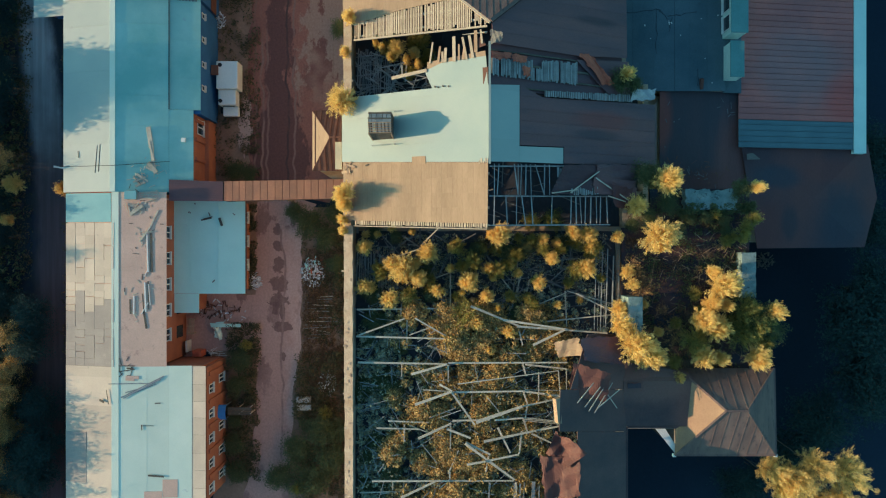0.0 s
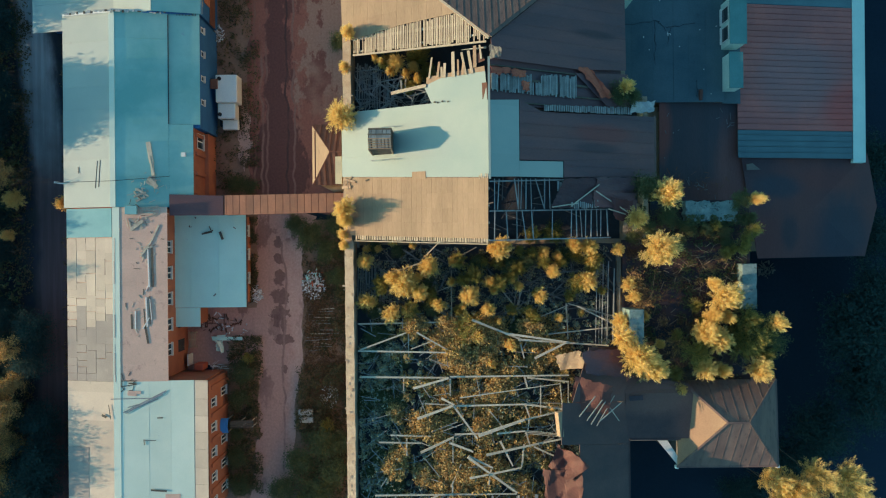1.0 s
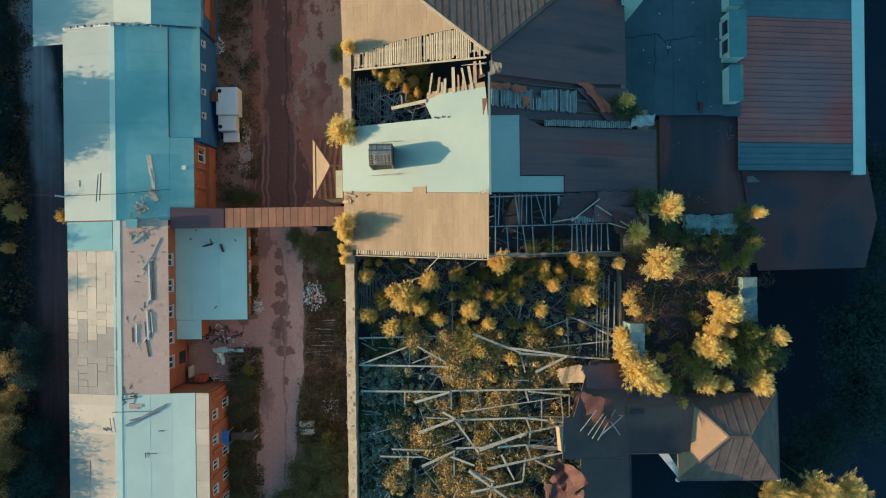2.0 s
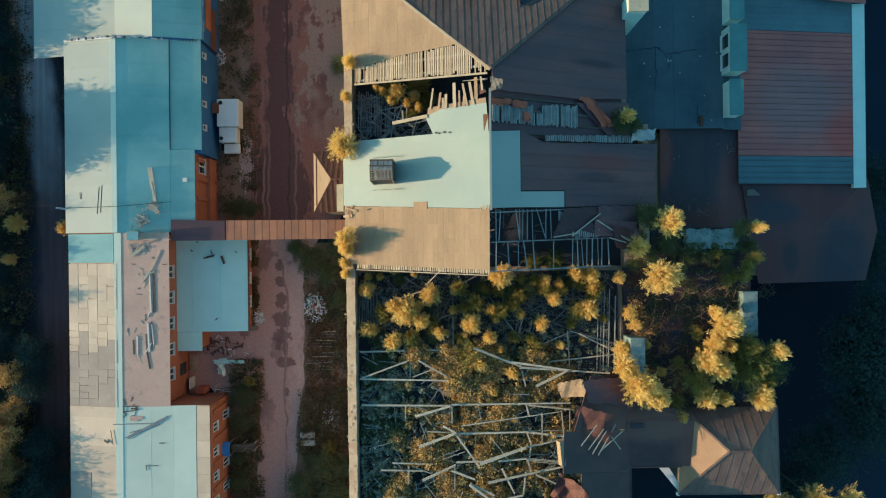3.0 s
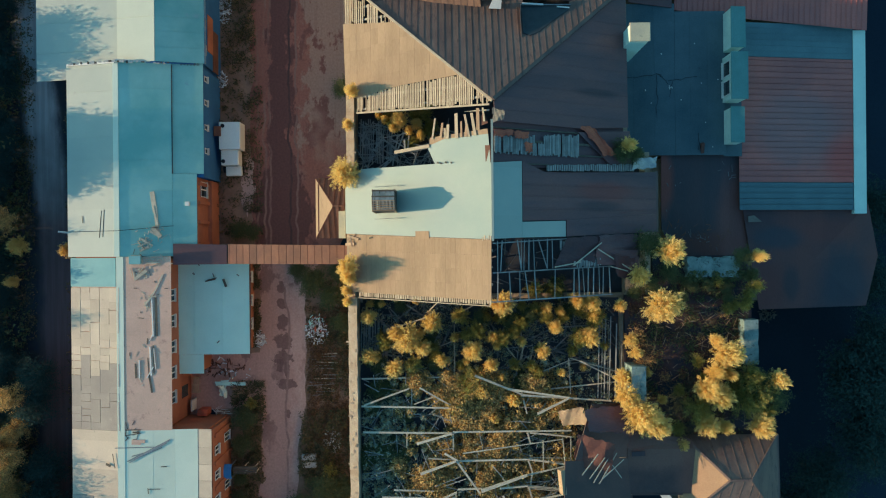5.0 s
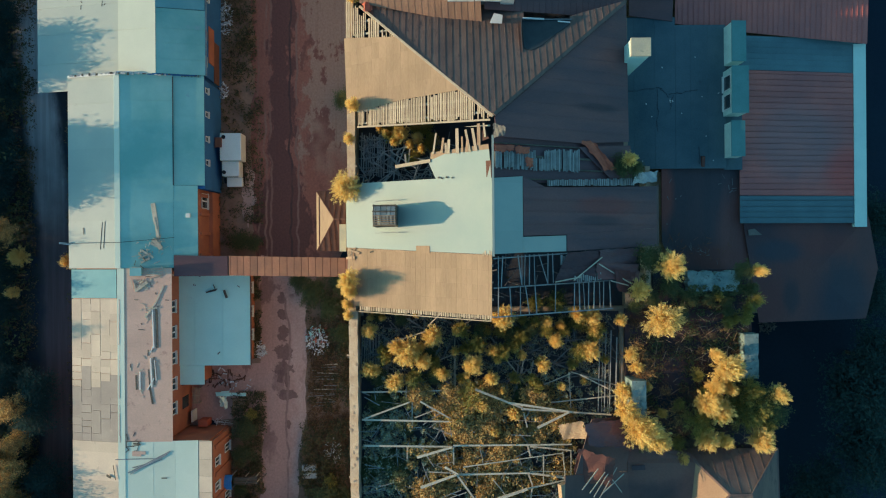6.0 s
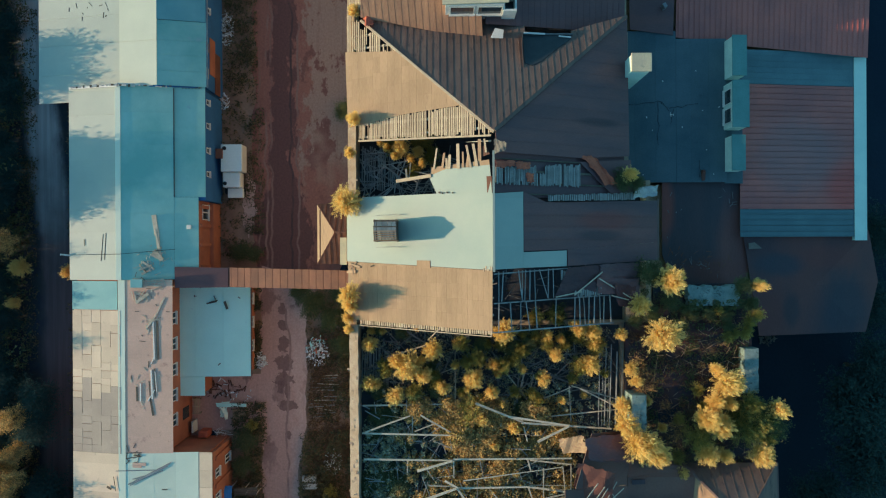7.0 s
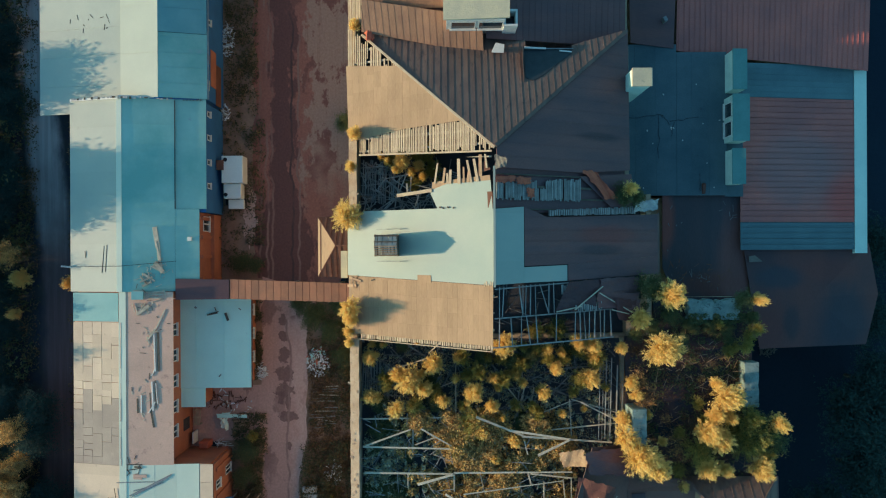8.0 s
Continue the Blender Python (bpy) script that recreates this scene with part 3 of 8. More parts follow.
def ribbon(name, mid, z, material, label, seed, wob=0.25, category="road"):
    """A strip of ground along a middle line of (x, y, half width), its edges wavering."""
    rnd = random.Random(seed)
    verts, pts = [], []
    for (x0, y0, w0), (x1, y1, w1) in zip(mid, mid[1:]):
        k = max(2, int(math.hypot(x1 - x0, y1 - y0) / 0.8))
        pts += [(x0 + (x1 - x0) * i / k, y0 + (y1 - y0) * i / k, w0 + (w1 - w0) * i / k) for i in range(k)]
    pts.append(mid[-1])
    a = b = 0.0
    for i, (x, y, w) in enumerate(pts):
        x1, y1, _ = pts[min(i + 1, len(pts) - 1)]
        x0, y0, _ = pts[max(i - 1, 0)]
        d = Vector((x1 - x0, y1 - y0, 0)).normalized()
        s = Vector((-d.y, d.x, 0))
        a, b = 0.7 * a + rnd.uniform(-wob, wob), 0.7 * b + rnd.uniform(-wob, wob)
        verts += [Vector((x, y, z)) + s * (w + a), Vector((x, y, z)) - s * (w + b)]
    faces = [(2 * i, 2 * i + 1, 2 * i + 3, 2 * i + 2) for i in range(len(pts) - 1)]
    return tagged(put(name, verts, faces, material), label, category, kind="structure")


# ---- plants ----
def leaf_cloud(centres, size, rnd, flat=0.6, outward=None, slim=0.5):
    """A small leaf at each centre: vertices and faces. outward: the way each one mostly points."""
    verts, faces = [], []
    for k, c in enumerate(centres):
        d = Vector((rnd.gauss(0, 1), rnd.gauss(0, 1), rnd.gauss(0, 1) * flat)).normalized()
        if outward:
            d = (outward[k] + d * 0.55).normalized()
        e = d.cross(Vector((rnd.gauss(0, 0.6), rnd.gauss(0, 0.6), 1))).normalized()
        s = size * rnd.uniform(0.6, 1.5)
        o = len(verts)
        verts += [c - d * s - e * s * slim, c + d * s, c - d * s + e * s * slim]
        faces.append((o, o + 1, o + 2))
    return verts, faces


def tree_proto(name, label, height, radius, leaves, size, material, seed, spiky=0.5, limbs=26, stem=0.09, squash=0.8, category="tree", bole=0.55):
    """A tree at the origin: tapered trunk, limbs, and a crown of leaf sprays along the limbs with gaps between."""
    rnd = random.Random(seed)
    ob = thing(name, label, category)
    tv, tf = [], []

    def stick(p, q, w, taper):
        o = len(tv)
        tv.extend(beam_verts(p, q, w, w, taper))
        tf.extend(tuple(i + o for i in f) for f in BOX)

    lean = Vector((rnd.uniform(-0.1, 0.1) * radius, rnd.uniform(-0.1, 0.1) * radius, height * bole))
    stick((0, 0, -0.3), lean, stem * 2, 0.6)
    centres, ways = [], []
    lobes = [(rnd.uniform(0, 6.283), rnd.uniform(0.82, 1.16)) for _ in range(9)]
    for i in range(limbs):
        az, el = rnd.uniform(0, 6.283), math.asin(rnd.uniform(-0.25, 1))
        start = lean * rnd.uniform(bole, 1.0)
        reach = radius * rnd.uniform(0.5, 1.18)
        if spiky > 0.8:
            reach *= min(lobes, key=lambda q: abs((az - q[0] + 3.1416) % 6.2832 - 3.1416))[1]
        tip = lean + Vector((math.cos(az) * math.cos(el) * reach, math.sin(az) * math.cos(el) * reach, math.sin(el) * (height * (1 - bole)) * rnd.uniform(0.7, 1.1) * squash / 0.8))
        stick(start, tip, stem * 0.55, 0.25)
        n = leaves // limbs
        sag = Vector((0, 0, rnd.uniform(-0.1, 0.15) * radius))
        for _ in range(n):
            k = rnd.random() ** 0.6
            c = start + (tip - start) * (0.25 + 0.8 * k) + sag * k * k
            spread = radius * (0.04 + 0.18 * (1 - spiky) + 0.06 * (1 - k))
            centres.append(c + Vector((rnd.gauss(0, spread), rnd.gauss(0, spread), rnd.gauss(0, spread * 0.7))))
            ways.append((tip - start).normalized())
    put("trunk", tv, tf, M_BARK, ob)
    v, f = leaf_cloud(centres, size, rnd, 0.6, ways if spiky > 0.7 else None, 0.26 if spiky > 0.7 else 0.5)
    put("crown", v, f, material, ob)
    return ob


class Grove:
    """Trees of one kind: the first is the prototype itself, the others copies of it."""

    def __init__(self, *protos):
        self.protos, self.used, self.rnd = list(protos), set(), random.Random(7)

    def plant(self, x, y, z, scale, tall=1.0, label="", group=""):
        i = self.rnd.randrange(len(self.protos))
        ob = self.protos[i]
        grown = Matrix.Diagonal(tuple(1 / k for k in ob.scale) + (1,)) if i in self.used else Matrix()
        m = pose(x, y, z, self.rnd.uniform(-6, 6), self.rnd.uniform(-6, 6), self.rnd.uniform(0, 360)) @ Matrix.Diagonal((scale, scale, scale * tall, 1)) @ grown
        if i in self.used:
            ob = copy_thing(ob, m)
        else:
            self.used.add(i)
            ob.matrix_basis = m
        return tagged(ob, label, group=group)

    def sweep(self):
        """Prototypes that were never planted are taken away."""
        for i, ob in enumerate(self.protos):
            if i not in self.used:
                for o in (*ob.children_recursive, ob):
                    bpy.data.objects.remove(o)


def scatter(name, label, material, count, size, where, seed, category="undergrowth"):
    """Many leaves as one sheet of undergrowth: where(rnd) gives a place or None."""
    rnd = random.Random(seed)
    pts = []
    while len(pts) < count:
        p = where(rnd)
        if p is not None:
            pts.append(Vector(p))
    v, f = leaf_cloud(pts, size, rnd, 0.5)
    return tagged(put(name, v, f, material), label, category, kind="stuff")


def clumps(n, x0, x1, y0, y1, z, r, h, seed):
    """A sampler of leaf places in rounded clumps over a rectangle."""
    rnd = random.Random(seed)
    cs = [(rnd.uniform(x0, x1), rnd.uniform(y0, y1), r * rnd.uniform(0.5, 1.4), h * rnd.uniform(0.4, 1.3)) for _ in range(n)]

    def where(q):
        x, y, cr, ch = cs[q.randrange(len(cs))]
        a, k, t = q.uniform(0, 6.283), math.sqrt(q.random()), q.random() ** 0.5
        px, py = x + cr * k * math.cos(a), y + cr * k * math.sin(a)
        if not (x0 <= px <= x1 and y0 <= py <= y1):
            return None
        return (px, py, z + 0.05 + ch * (1 - k * k) * t)

    return where


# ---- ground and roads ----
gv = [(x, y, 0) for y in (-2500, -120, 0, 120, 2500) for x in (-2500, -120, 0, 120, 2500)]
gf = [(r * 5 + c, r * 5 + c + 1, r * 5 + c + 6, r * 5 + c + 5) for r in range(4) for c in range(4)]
tagged(put("ground", gv, gf, M_GROUND), "bare earth ground in a near-black shade colour with sparse weeds", "ground", kind="structure")
ribbon("road", [(-14.4, 60, 5.4), (-14.7, 26, 5.3), (-15.3, 8, 4.9), (-15.8, 5.6, 4.2)], 0.006, M_ROADN, "rutted reddish dirt road with damp mud and dry sand", 3)
ribbon("road", [(-16.2, 5.6, 3.4), (-17.0, 3, 2.6), (-17.2, -10, 2.1), (-17.6, -18, 2.0), (-18.2, -26, 2.2), (-19, -60, 3)], 0.0075, M_ROADS, "dry pinkish dirt road between the old factory buildings", 4)
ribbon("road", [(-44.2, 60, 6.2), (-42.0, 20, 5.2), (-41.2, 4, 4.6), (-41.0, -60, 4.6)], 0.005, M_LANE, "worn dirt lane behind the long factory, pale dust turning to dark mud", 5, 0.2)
ribbon("yard", [(-27.0, -7.6, 3.3), (-23, -7.4, 3.2), (-18.5, -7.0, 2.6)], 0.0062, M_ROADS, "bare pinkish earth yard between the halls", 8, category="yard")
ribbon("verge", [(-11.8, 4.3, 3.4), (-12.0, -12, 3.8), (-12.2, -40, 4.2)], 0.004, M_VERGE, "dry brown earth verge below the mill wall", 6, category="verge")
ribbon("verge", [(-21.4, 60, 2.8), (-21.3, 6, 3.0), (-21.2, -9, 2.6), (-21.0, -40, 2.3)], 0.003, M_VERGE, "dry brown earth verge beside the factory", 7, category="verge")
patch("pale_patch", -20.5, 12.6, 0.5, 2.6, 0.012, M_SAND, "pale worn earth beside the parked van", 14, 0.7)

# ---- long factory in the west: four joined halls ----
Y_N, Y_A, Y_B, Y_C, Y_S = 46.0, 23.8, 5.4, -11.1, -24.2


def gable_hall(name, label, y0, y1, xw, zw, xr, zr, xe, ze, wall_m):
    hall = thing(name, label, "factory hall", "joined factory halls", at=((xw + xe) / 2, (y0 + y1) / 2, 0))
    o = 0.18
    wall("wall", (xw + o, y0 + 0.16), (xw + o, y1 - 0.16), 0.3, 0, zw - 0.1, M_BRICK, hall)
    wall("wall", (xe - o, y0 + 0.16), (xe - o, y1 - 0.16), 0.3, 0, ze - 0.1, wall_m, hall)
    for y in (y0 + 0.16, y1 - 0.16):
        pts = [(xw + 0.34, 0), (xe - 0.34, 0), (xe - 0.34, ze - 0.1), (xr, zr - 0.12), (xw + 0.34, zw - 0.1)]
        vv = [(x, y - 0.15, z) for x, z in pts] + [(x, y + 0.15, z) for x, z in pts]
        put("gable_wall", vv, [(0, 1, 2, 3, 4), (9, 8, 7, 6, 5)] + [(i, i + 5, (i + 1) % 5 + 5, (i + 1) % 5) for i in range(5)], wall_m, hall)
    return hall


# north hall: broad roof, low on the west side
HN = gable_hall("factory_hall", "north factory hall with white sheet roof and shade-blue east slope", Y_A, Y_N, -40.1, 3.7, -27.4, 6.5, -23.2, 5.4, M_BLUEWALL)
strips("roof_panel", [(-40.2, 22.7, 3.7), (-31.3, 22.7, 5.55), (-31.3, Y_N, 5.55), (-40.2, Y_N, 3.7)], (1, 0, 0), 2.9, M_LWHITE, HN, seam=0.02, rough=0.1)
strips("roof_panel", [(-31.29, 23.9, 5.75), (-27.4, 23.9, 6.55), (-27.4, Y_N, 6.55), (-31.29, Y_N, 5.75)], (1, 0, 0), 4.6, M_CREAM, HN, seam=0.02, rough=0.1)
strips("roof_panel", [(-27.39, 23.9, 6.5), (-23.1, 23.9, 5.4), (-23.1, 30.1, 5.4), (-27.39, 30.1, 6.5)], (1, 0, 0), 1.5, M_SHADECYAN, HN, seam=0.02, rough=0.1)
strips("roof_panel", [(-27.39, 30.12, 6.58), (-23.1, 30.12, 5.48), (-23.1, Y_N, 5.48), (-27.39, Y_N, 6.58)], (1, 0, 0), 2.5, M_TEAL, HN, seam=0.02, rough=0.1)
for i in range(6):
    window_part(HN, -23.22, 31.6 + 2.7 * i, 4.5, 0.55, 0.75, "E", lights=1)
for ya, yb, za, zb, m_ in ((25.5, 29.1, 2.45, 4.0, M_BRICK), (23.9, 28.0, 0.9, 2.44, M_RUST), (27.5, 28.4, 4.45, 5.2, M_TANDULL), (24.9, 25.9, 4.45, 5.2, M_OLDROOF)):
    box("wall_patch", -23.25, -23.17, ya, yb, za, zb, m_, HN, "bare patch in the blue paint")
beam("gutter", (-23.02, 23.9, 5.3), (-23.02, 45.9, 5.32), 0.14, 0.1, M_STEEL, HN)

# hall A
HA = gable_hall("factory_hall", "factory hall with white west roof slope and shade-blue east slope", Y_B, Y_A, -36.2, 5.5, -31.1, 6.6, -23.95, 5.35, M_BLUEWALL)
strips("roof_panel", [(-36.3, Y_B, 5.5), (-31.25, Y_B, 6.6), (-31.25, Y_A, 6.6), (-36.3, Y_A, 5.5)], (1, 0, 0), 2.4, M_LWHITE, HA, seam=0.015, rough=0.15)
strips("roof_panel", [(-30.95, Y_B, 6.6), (-26.1, Y_B, 5.8), (-26.1, 24.05, 5.8), (-30.95, 24.05, 6.6)], (1, 0, 0), 3.4, M_SHADECYAN, HA, seam=0.012, rough=0.2)
strips("roof_panel", [(-26.09, 13.3, 5.74), (-23.25, 13.3, 5.3), (-23.25, 24.05, 5.3), (-26.09, 24.05, 5.74)], (1, 0, 0), 3.4, M_SHADECYAN, HA, seam=0.012, rough=0.2, seed=3)
strips("roof_panel", [(-26.09, Y_B + 1.05, 5.79), (-23.9, Y_B + 1.05, 5.42), (-23.9, 13.28, 5.42), (-26.09, 13.28, 5.79)], (1, 0, 0), 3.4, M_SHADECYAN, HA, seam=0.012, rough=0.2, seed=4)
beam("roof_step", (-26.09, 13.3, 5.8), (-26.09, 23.7, 5.8), 0.06, 0.1, M_TAR, HA)
beam("ridge_cap", (-31.1, Y_B, 6.6), (-31.1, 23.8, 6.6), 0.5, 0.05, M_LCYAN, HA, "pale sheet ridge cap")
beam("gable_trim", (-36.2, 23.78, 5.62), (-31.1, 23.78, 6.72), 0.2, 0.14, M_TRIM, HA)
beam("gable_trim", (-31.1, 23.95, 6.72), (-26.1, 23.95, 5.94), 0.16, 0.1, M_TRIM, HA)
rg = random.Random(95)
for i in range(40):
    k_ = i / 39
    x_ = -36.1 + 9.9 * k_ + rg.uniform(-0.08, 0.08)
    z_ = (5.7 + 1.1 * (x_ + 36.2) / 5.1) if x_ < -31.1 else (6.8 - 0.156 * (x_ + 31.1))
    w_ = rg.uniform(0.06, 0.14)
    if rg.random() < 0.75:
        box("coping_block", x_ - w_, x_ + w_, 23.74 + rg.uniform(-0.06, 0.08), 23.92 + rg.uniform(-0.04, 0.1), z_ - 0.04, z_ + rg.uniform(0.03, 0.14), M_CONC if i % 3 else M_BARK, HA)
for i in range(14):
    x_ = -25.3 + 0.13 * i
    beam("batten_end", (x_, 23.7, 5.74 - 0.155 * (x_ + 26.1)), (x_ + rg.uniform(-0.03, 0.03), 24.3, 5.76 - 0.155 * (x_ + 26.1)), 0.05, 0.04, M_BARK, HA)
box("wall", -23.98, -23.3, 13.0, 23.6, 0, 5.2, M_BLUEWALL, HA, "blue painted wall")
box("wall", -24.1, -23.88, 5.6, 12.98, 0, 5.3, M_BRICK, HA, "orange brick wall")
for y_ in (15.6, 17.9, 20.3, 22.6):
    window_part(HA, -23.3, y_, 4.5, 0.55, 0.75, "E", lights=1)
window_part(HA, -23.86, 11.9, 3.7, 1.5, 1.6, "E")
box("plinth", -23.88, -23.5, 5.7, 12.9, 0, 2.3, M_BRICK, HA, "lower brick ledge")
for y_ in (12.4, 10.6, 8.7, 6.6):
    box("pilaster", -23.88, -23.72, y_ - 0.16, y_ + 0.16, 2.302, 5.0, M_BRICK, HA)
box("wall_canopy", -23.2, -22.5, 17.4, 18.4, 2.3, 2.5, M_RUST, HA, "small rusty sheet canopy", 0.03)

# hall B: tan slab roof on the west, pinkish flat roof on the east
HB = gable_hall("factory_hall", "orange brick factory hall with pinkish felt roof", Y_C, Y_B, -36.0, 5.4, -30.9, 6.5, -26.55, 6.2, M_BRICK)
rb = random.Random(21)
for r in range(5):
    x0_, x1_ = -36.1 + 1.02 * r, -36.1 + 1.02 * (r + 1)
    y_ = Y_C
    while y_ < 2.4:
        step = rb.choice((0.62, 0.74, 0.74, 1.5, 2.2))
        ye = min(y_ + step, 2.5)
        zz = 5.4 + 1.1 * r / 5
        h_ = rb.uniform(0, 0.02)
        g_, k_ = rb.choice((0.004, 0.02, 0.045)), rb.choice((0.003, 0.003, 0.02, 0.04))
        q = [(x0_, y_, zz + h_), (x1_ - k_, y_, zz + 0.22 + h_), (x1_ - k_, ye - g_, zz + 0.22 + h_), (x0_, ye - g_, zz + h_)]
        slab("roof_slab", q, 0.05, M_TILEGREY if y_ < -6.6 + rb.uniform(-0.6, 0.6) else M_TILE, HB)
        y_ = ye
slab("roof_deck", [(-36.0, -24.1, 5.33), (-30.95, -24.1, 6.42), (-30.95, Y_B - 0.1, 6.42), (-36.0, Y_B - 0.1, 5.33)], 0.1, M_PINK, HB, "bare roof deck")
strips("roof_panel", [(-36.1, 2.55, 5.44), (-31.3, 2.55, 6.47), (-31.3, 5.3, 6.47), (-36.1, 5.3, 5.44)], (1, 0, 0), 1.4, M_TEAL, HB, seam=0.01)
beam("ridge_cap", (-30.9, -24.2, 6.475), (-30.9, Y_B - 0.02, 6.475), 0.66, 0.04, M_LCYAN, HB, "pale green sheet ridge cap")
strips("roof_panel", [(-30.6, Y_C, 6.46), (-26.14, Y_C, 6.28), (-26.14, Y_B - 0.02, 6.28), (-30.6, Y_B - 0.02, 6.46)], (1, 0, 0), 1.9, M_PINK, HB, rough=0.15, thick=0.08)
for i, y_ in enumerate((1.6, -0.9, -3.4, -5.9, -8.3)):
    window_part(HB, -26.57, y_, 4.9, 1.2, 1.0, "E")
    box("opening", -26.67, -26.54, y_ - 0.6, y_ + 0.6, 1.0, 2.6, M_GLASS, HB)

# hall C
HC = gable_hall("factory_hall", "two-storey orange brick hall with pale blue sheet roof", Y_S, Y_C, -36.0, 5.4, -30.9, 6.5, -22.48, 5.85, M_BRICK)
strips("roof_panel", [(-36.1, Y_S, 5.43), (-31.2, Y_S, 6.49), (-31.2, Y_C - 0.01, 6.49), (-36.1, Y_C - 0.01, 5.43)], (1, 0, 0), 3.2, M_TILE, HC, rough=0.2, seed=19)
strips("roof_panel", [(-30.6, Y_S, 6.46), (-23.78, Y_S, 6.16), (-23.78, Y_C + 0.05, 6.16), (-30.6, Y_C + 0.05, 6.46)], (0, 1, 0), 2.25, M_LCYAN, HC, seam=0.006, rough=0.1, seed=8)
strips("eave_panel", [(-23.77, Y_S, 6.14), (-22.42, Y_S, 6.32), (-22.42, Y_C + 0.05, 6.32), (-23.77, Y_C + 0.05, 6.14)], (1, 0, 0), 1.7, M_TILE, HC, gap=0.02, rough=0.1)
for i in range(5):
    window_part(HC, -22.5, -13.5 - 2.42 * i, 4.6, 0.9, 1.15, "E")
    if i != 1:
        window_part(HC, -22.5, -13.0 - 2.42 * i, 1.5, 0.9, 1.5, "E")
for y_ in (-12.0, -14.7, -17.1, -19.5, -22.0):
    box("pilaster", -22.5, -22.38, y_ - 0.18, y_ + 0.18, 0, 5.2, M_BRICK, HC)
slab("roof_patch", [(-26.5, -21.8, 6.3), (-25.1, -21.8, 6.24), (-25.1, -23.5, 6.24), (-26.5, -23.5, 6.3)], 0.03, M_PINK, HC, "pinkish felt patch")
slab("roof_patch", [(-28.2, -22.9, 6.38), (-26.55, -22.9, 6.3), (-26.55, -23.9, 6.3), (-28.2, -23.9, 6.38)], 0.03, M_PINK, HC, "pinkish felt patch")
strips("roof_patch", [(-36.1, -22.2, 5.45), (-33.9, -22.2, 5.93), (-33.9, -17.4, 5.93), (-36.1, -17.4, 5.45)], (1, 0, 0), 1.6, M_TILEGREY, HC, rough=0.3, thick=0.02, seed=33)
# extension out of view, added to shade the ground south of the brick hall
HD = gable_hall("factory_hall", "unseen south extension of the long factory, added for its shade", -46.0, Y_S - 0.02, -36.0, 5.4, -30.9, 6.5, -27.0, 5.7, M_BRICK)
strips("roof_panel", [(-36.1, -46, 5.43), (-31.2, -46, 6.49), (-31.2, Y_S - 0.03, 6.49), (-36.1, Y_S - 0.03, 5.43)], (1, 0, 0), 3.2, M_TILE, HD, rough=0.2, seed=29)
strips("roof_panel", [(-31.19, -46, 6.49), (-26.9, -46, 5.7), (-26.9, Y_S - 0.03, 5.7), (-31.19, Y_S - 0.03, 6.49)], (1, 0, 0), 3.2, M_LCYAN, HD, rough=0.2, seed=30)
# porch with a blue barrel cover and a plank roof
PO = thing("entrance_canopy", "bright blue curved canopy with a plank walkway roof", "canopy", at=(-21.9, -16.4, 0))
cv, cf = [], []
for i in range(9):
    a = math.pi * i / 8
    for x_ in (-22.55, -21.75):
        for r_ in (0.75, 0.7):
            cv.append((x_, -16.4 + r_ * math.cos(a), 2.1 + 0.6 * r_ * math.sin(a)))
for i in range(8):
    o = 4 * i
    cf += [(o, o + 2, o + 6, o + 4), (o + 1, o + 5, o + 7, o + 3), (o, o + 4, o + 5, o + 1), (o + 2, o + 3, o + 7, o + 6)]
cf += [(0, 1, 3, 2), (32, 34, 35, 33)]
put("cover", cv, cf, M_BLUE, PO)
for x_, y_ in ((-21.85, -15.75), (-21.85, -17.05)):
    box("post", x_ - 0.05, x_ + 0.05, y_ - 0.05, y_ + 0.05, 0, 2.1, M_STEEL, PO)
strips("plank", [(-21.7, -16.75, 1.9), (-19.4, -16.75, 1.7), (-19.4, -15.9, 1.7), (-21.7, -15.9, 1.9)], (1, 0, 0), 0.2, M_BARK, PO, gap=0.06, rough=0.4, missing=0.15)
for x_, y_ in ((-19.5, -16.65), (-19.5, -16.0), (-20.6, -16.65), (-20.6, -16.0)):
    box("post", x_ - 0.04, x_ + 0.04, y_ - 0.04, y_ + 0.04, 0, 1.7, M_WOOD, PO)

# annex with an L-shaped pale blue roof
AN = thing("annex", "low brick annex with flat pale blue sheet roof", "annex", at=(-23, 0, 0))
strips("roof_panel", [(-26.68, 4.75, 3.3), (-19.65, 4.77, 2.9), (-19.65, -4.44, 2.9), (-26.68, -4.41, 3.3)], (0, 1, 0), 2.5, M_ANNEX, AN, seam=0.02, rough=0.2, thick=0.12, seed=5)
slab("roof_panel", [(-26.67, -4.45, 3.19), (-24.19, -4.45, 3.09), (-24.19, -6.33, 3.09), (-26.67, -6.32, 3.19)], 0.12, M_ANNEX, AN)
box("wall", -26.45, -19.95, -4.1, 4.6, 0, 2.72, M_BRICK, AN, "orange brick wall")
box("wall", -26.45, -24.45, -6.1, -3.96, 0, 2.9, M_BRICK, AN, "orange brick wall")
for y_ in (3.2, 0.8, -1.6):
    window_part(AN, -19.95, y_, 1.6, 1.1, 1.1, "E")
beam("gutter", (-19.58, -4.4, 2.84), (-19.58, 4.75, 2.84), 0.12, 0.1, M_RUST, AN)

# covered gallery climbing from the hall to the mill
GA = thing("covered_gallery", "covered gallery with ribbed rusty sheet roof climbing to the mill", "gallery", at=(-17, 5.5, 0))
G0, G1 = (-21.3, 5.2), (-8.4, 9.9)


def gal_z(x):
    return G0[1] + (G1[1] - G0[1]) * (x - G0[0]) / (G1[0] - G0[0])


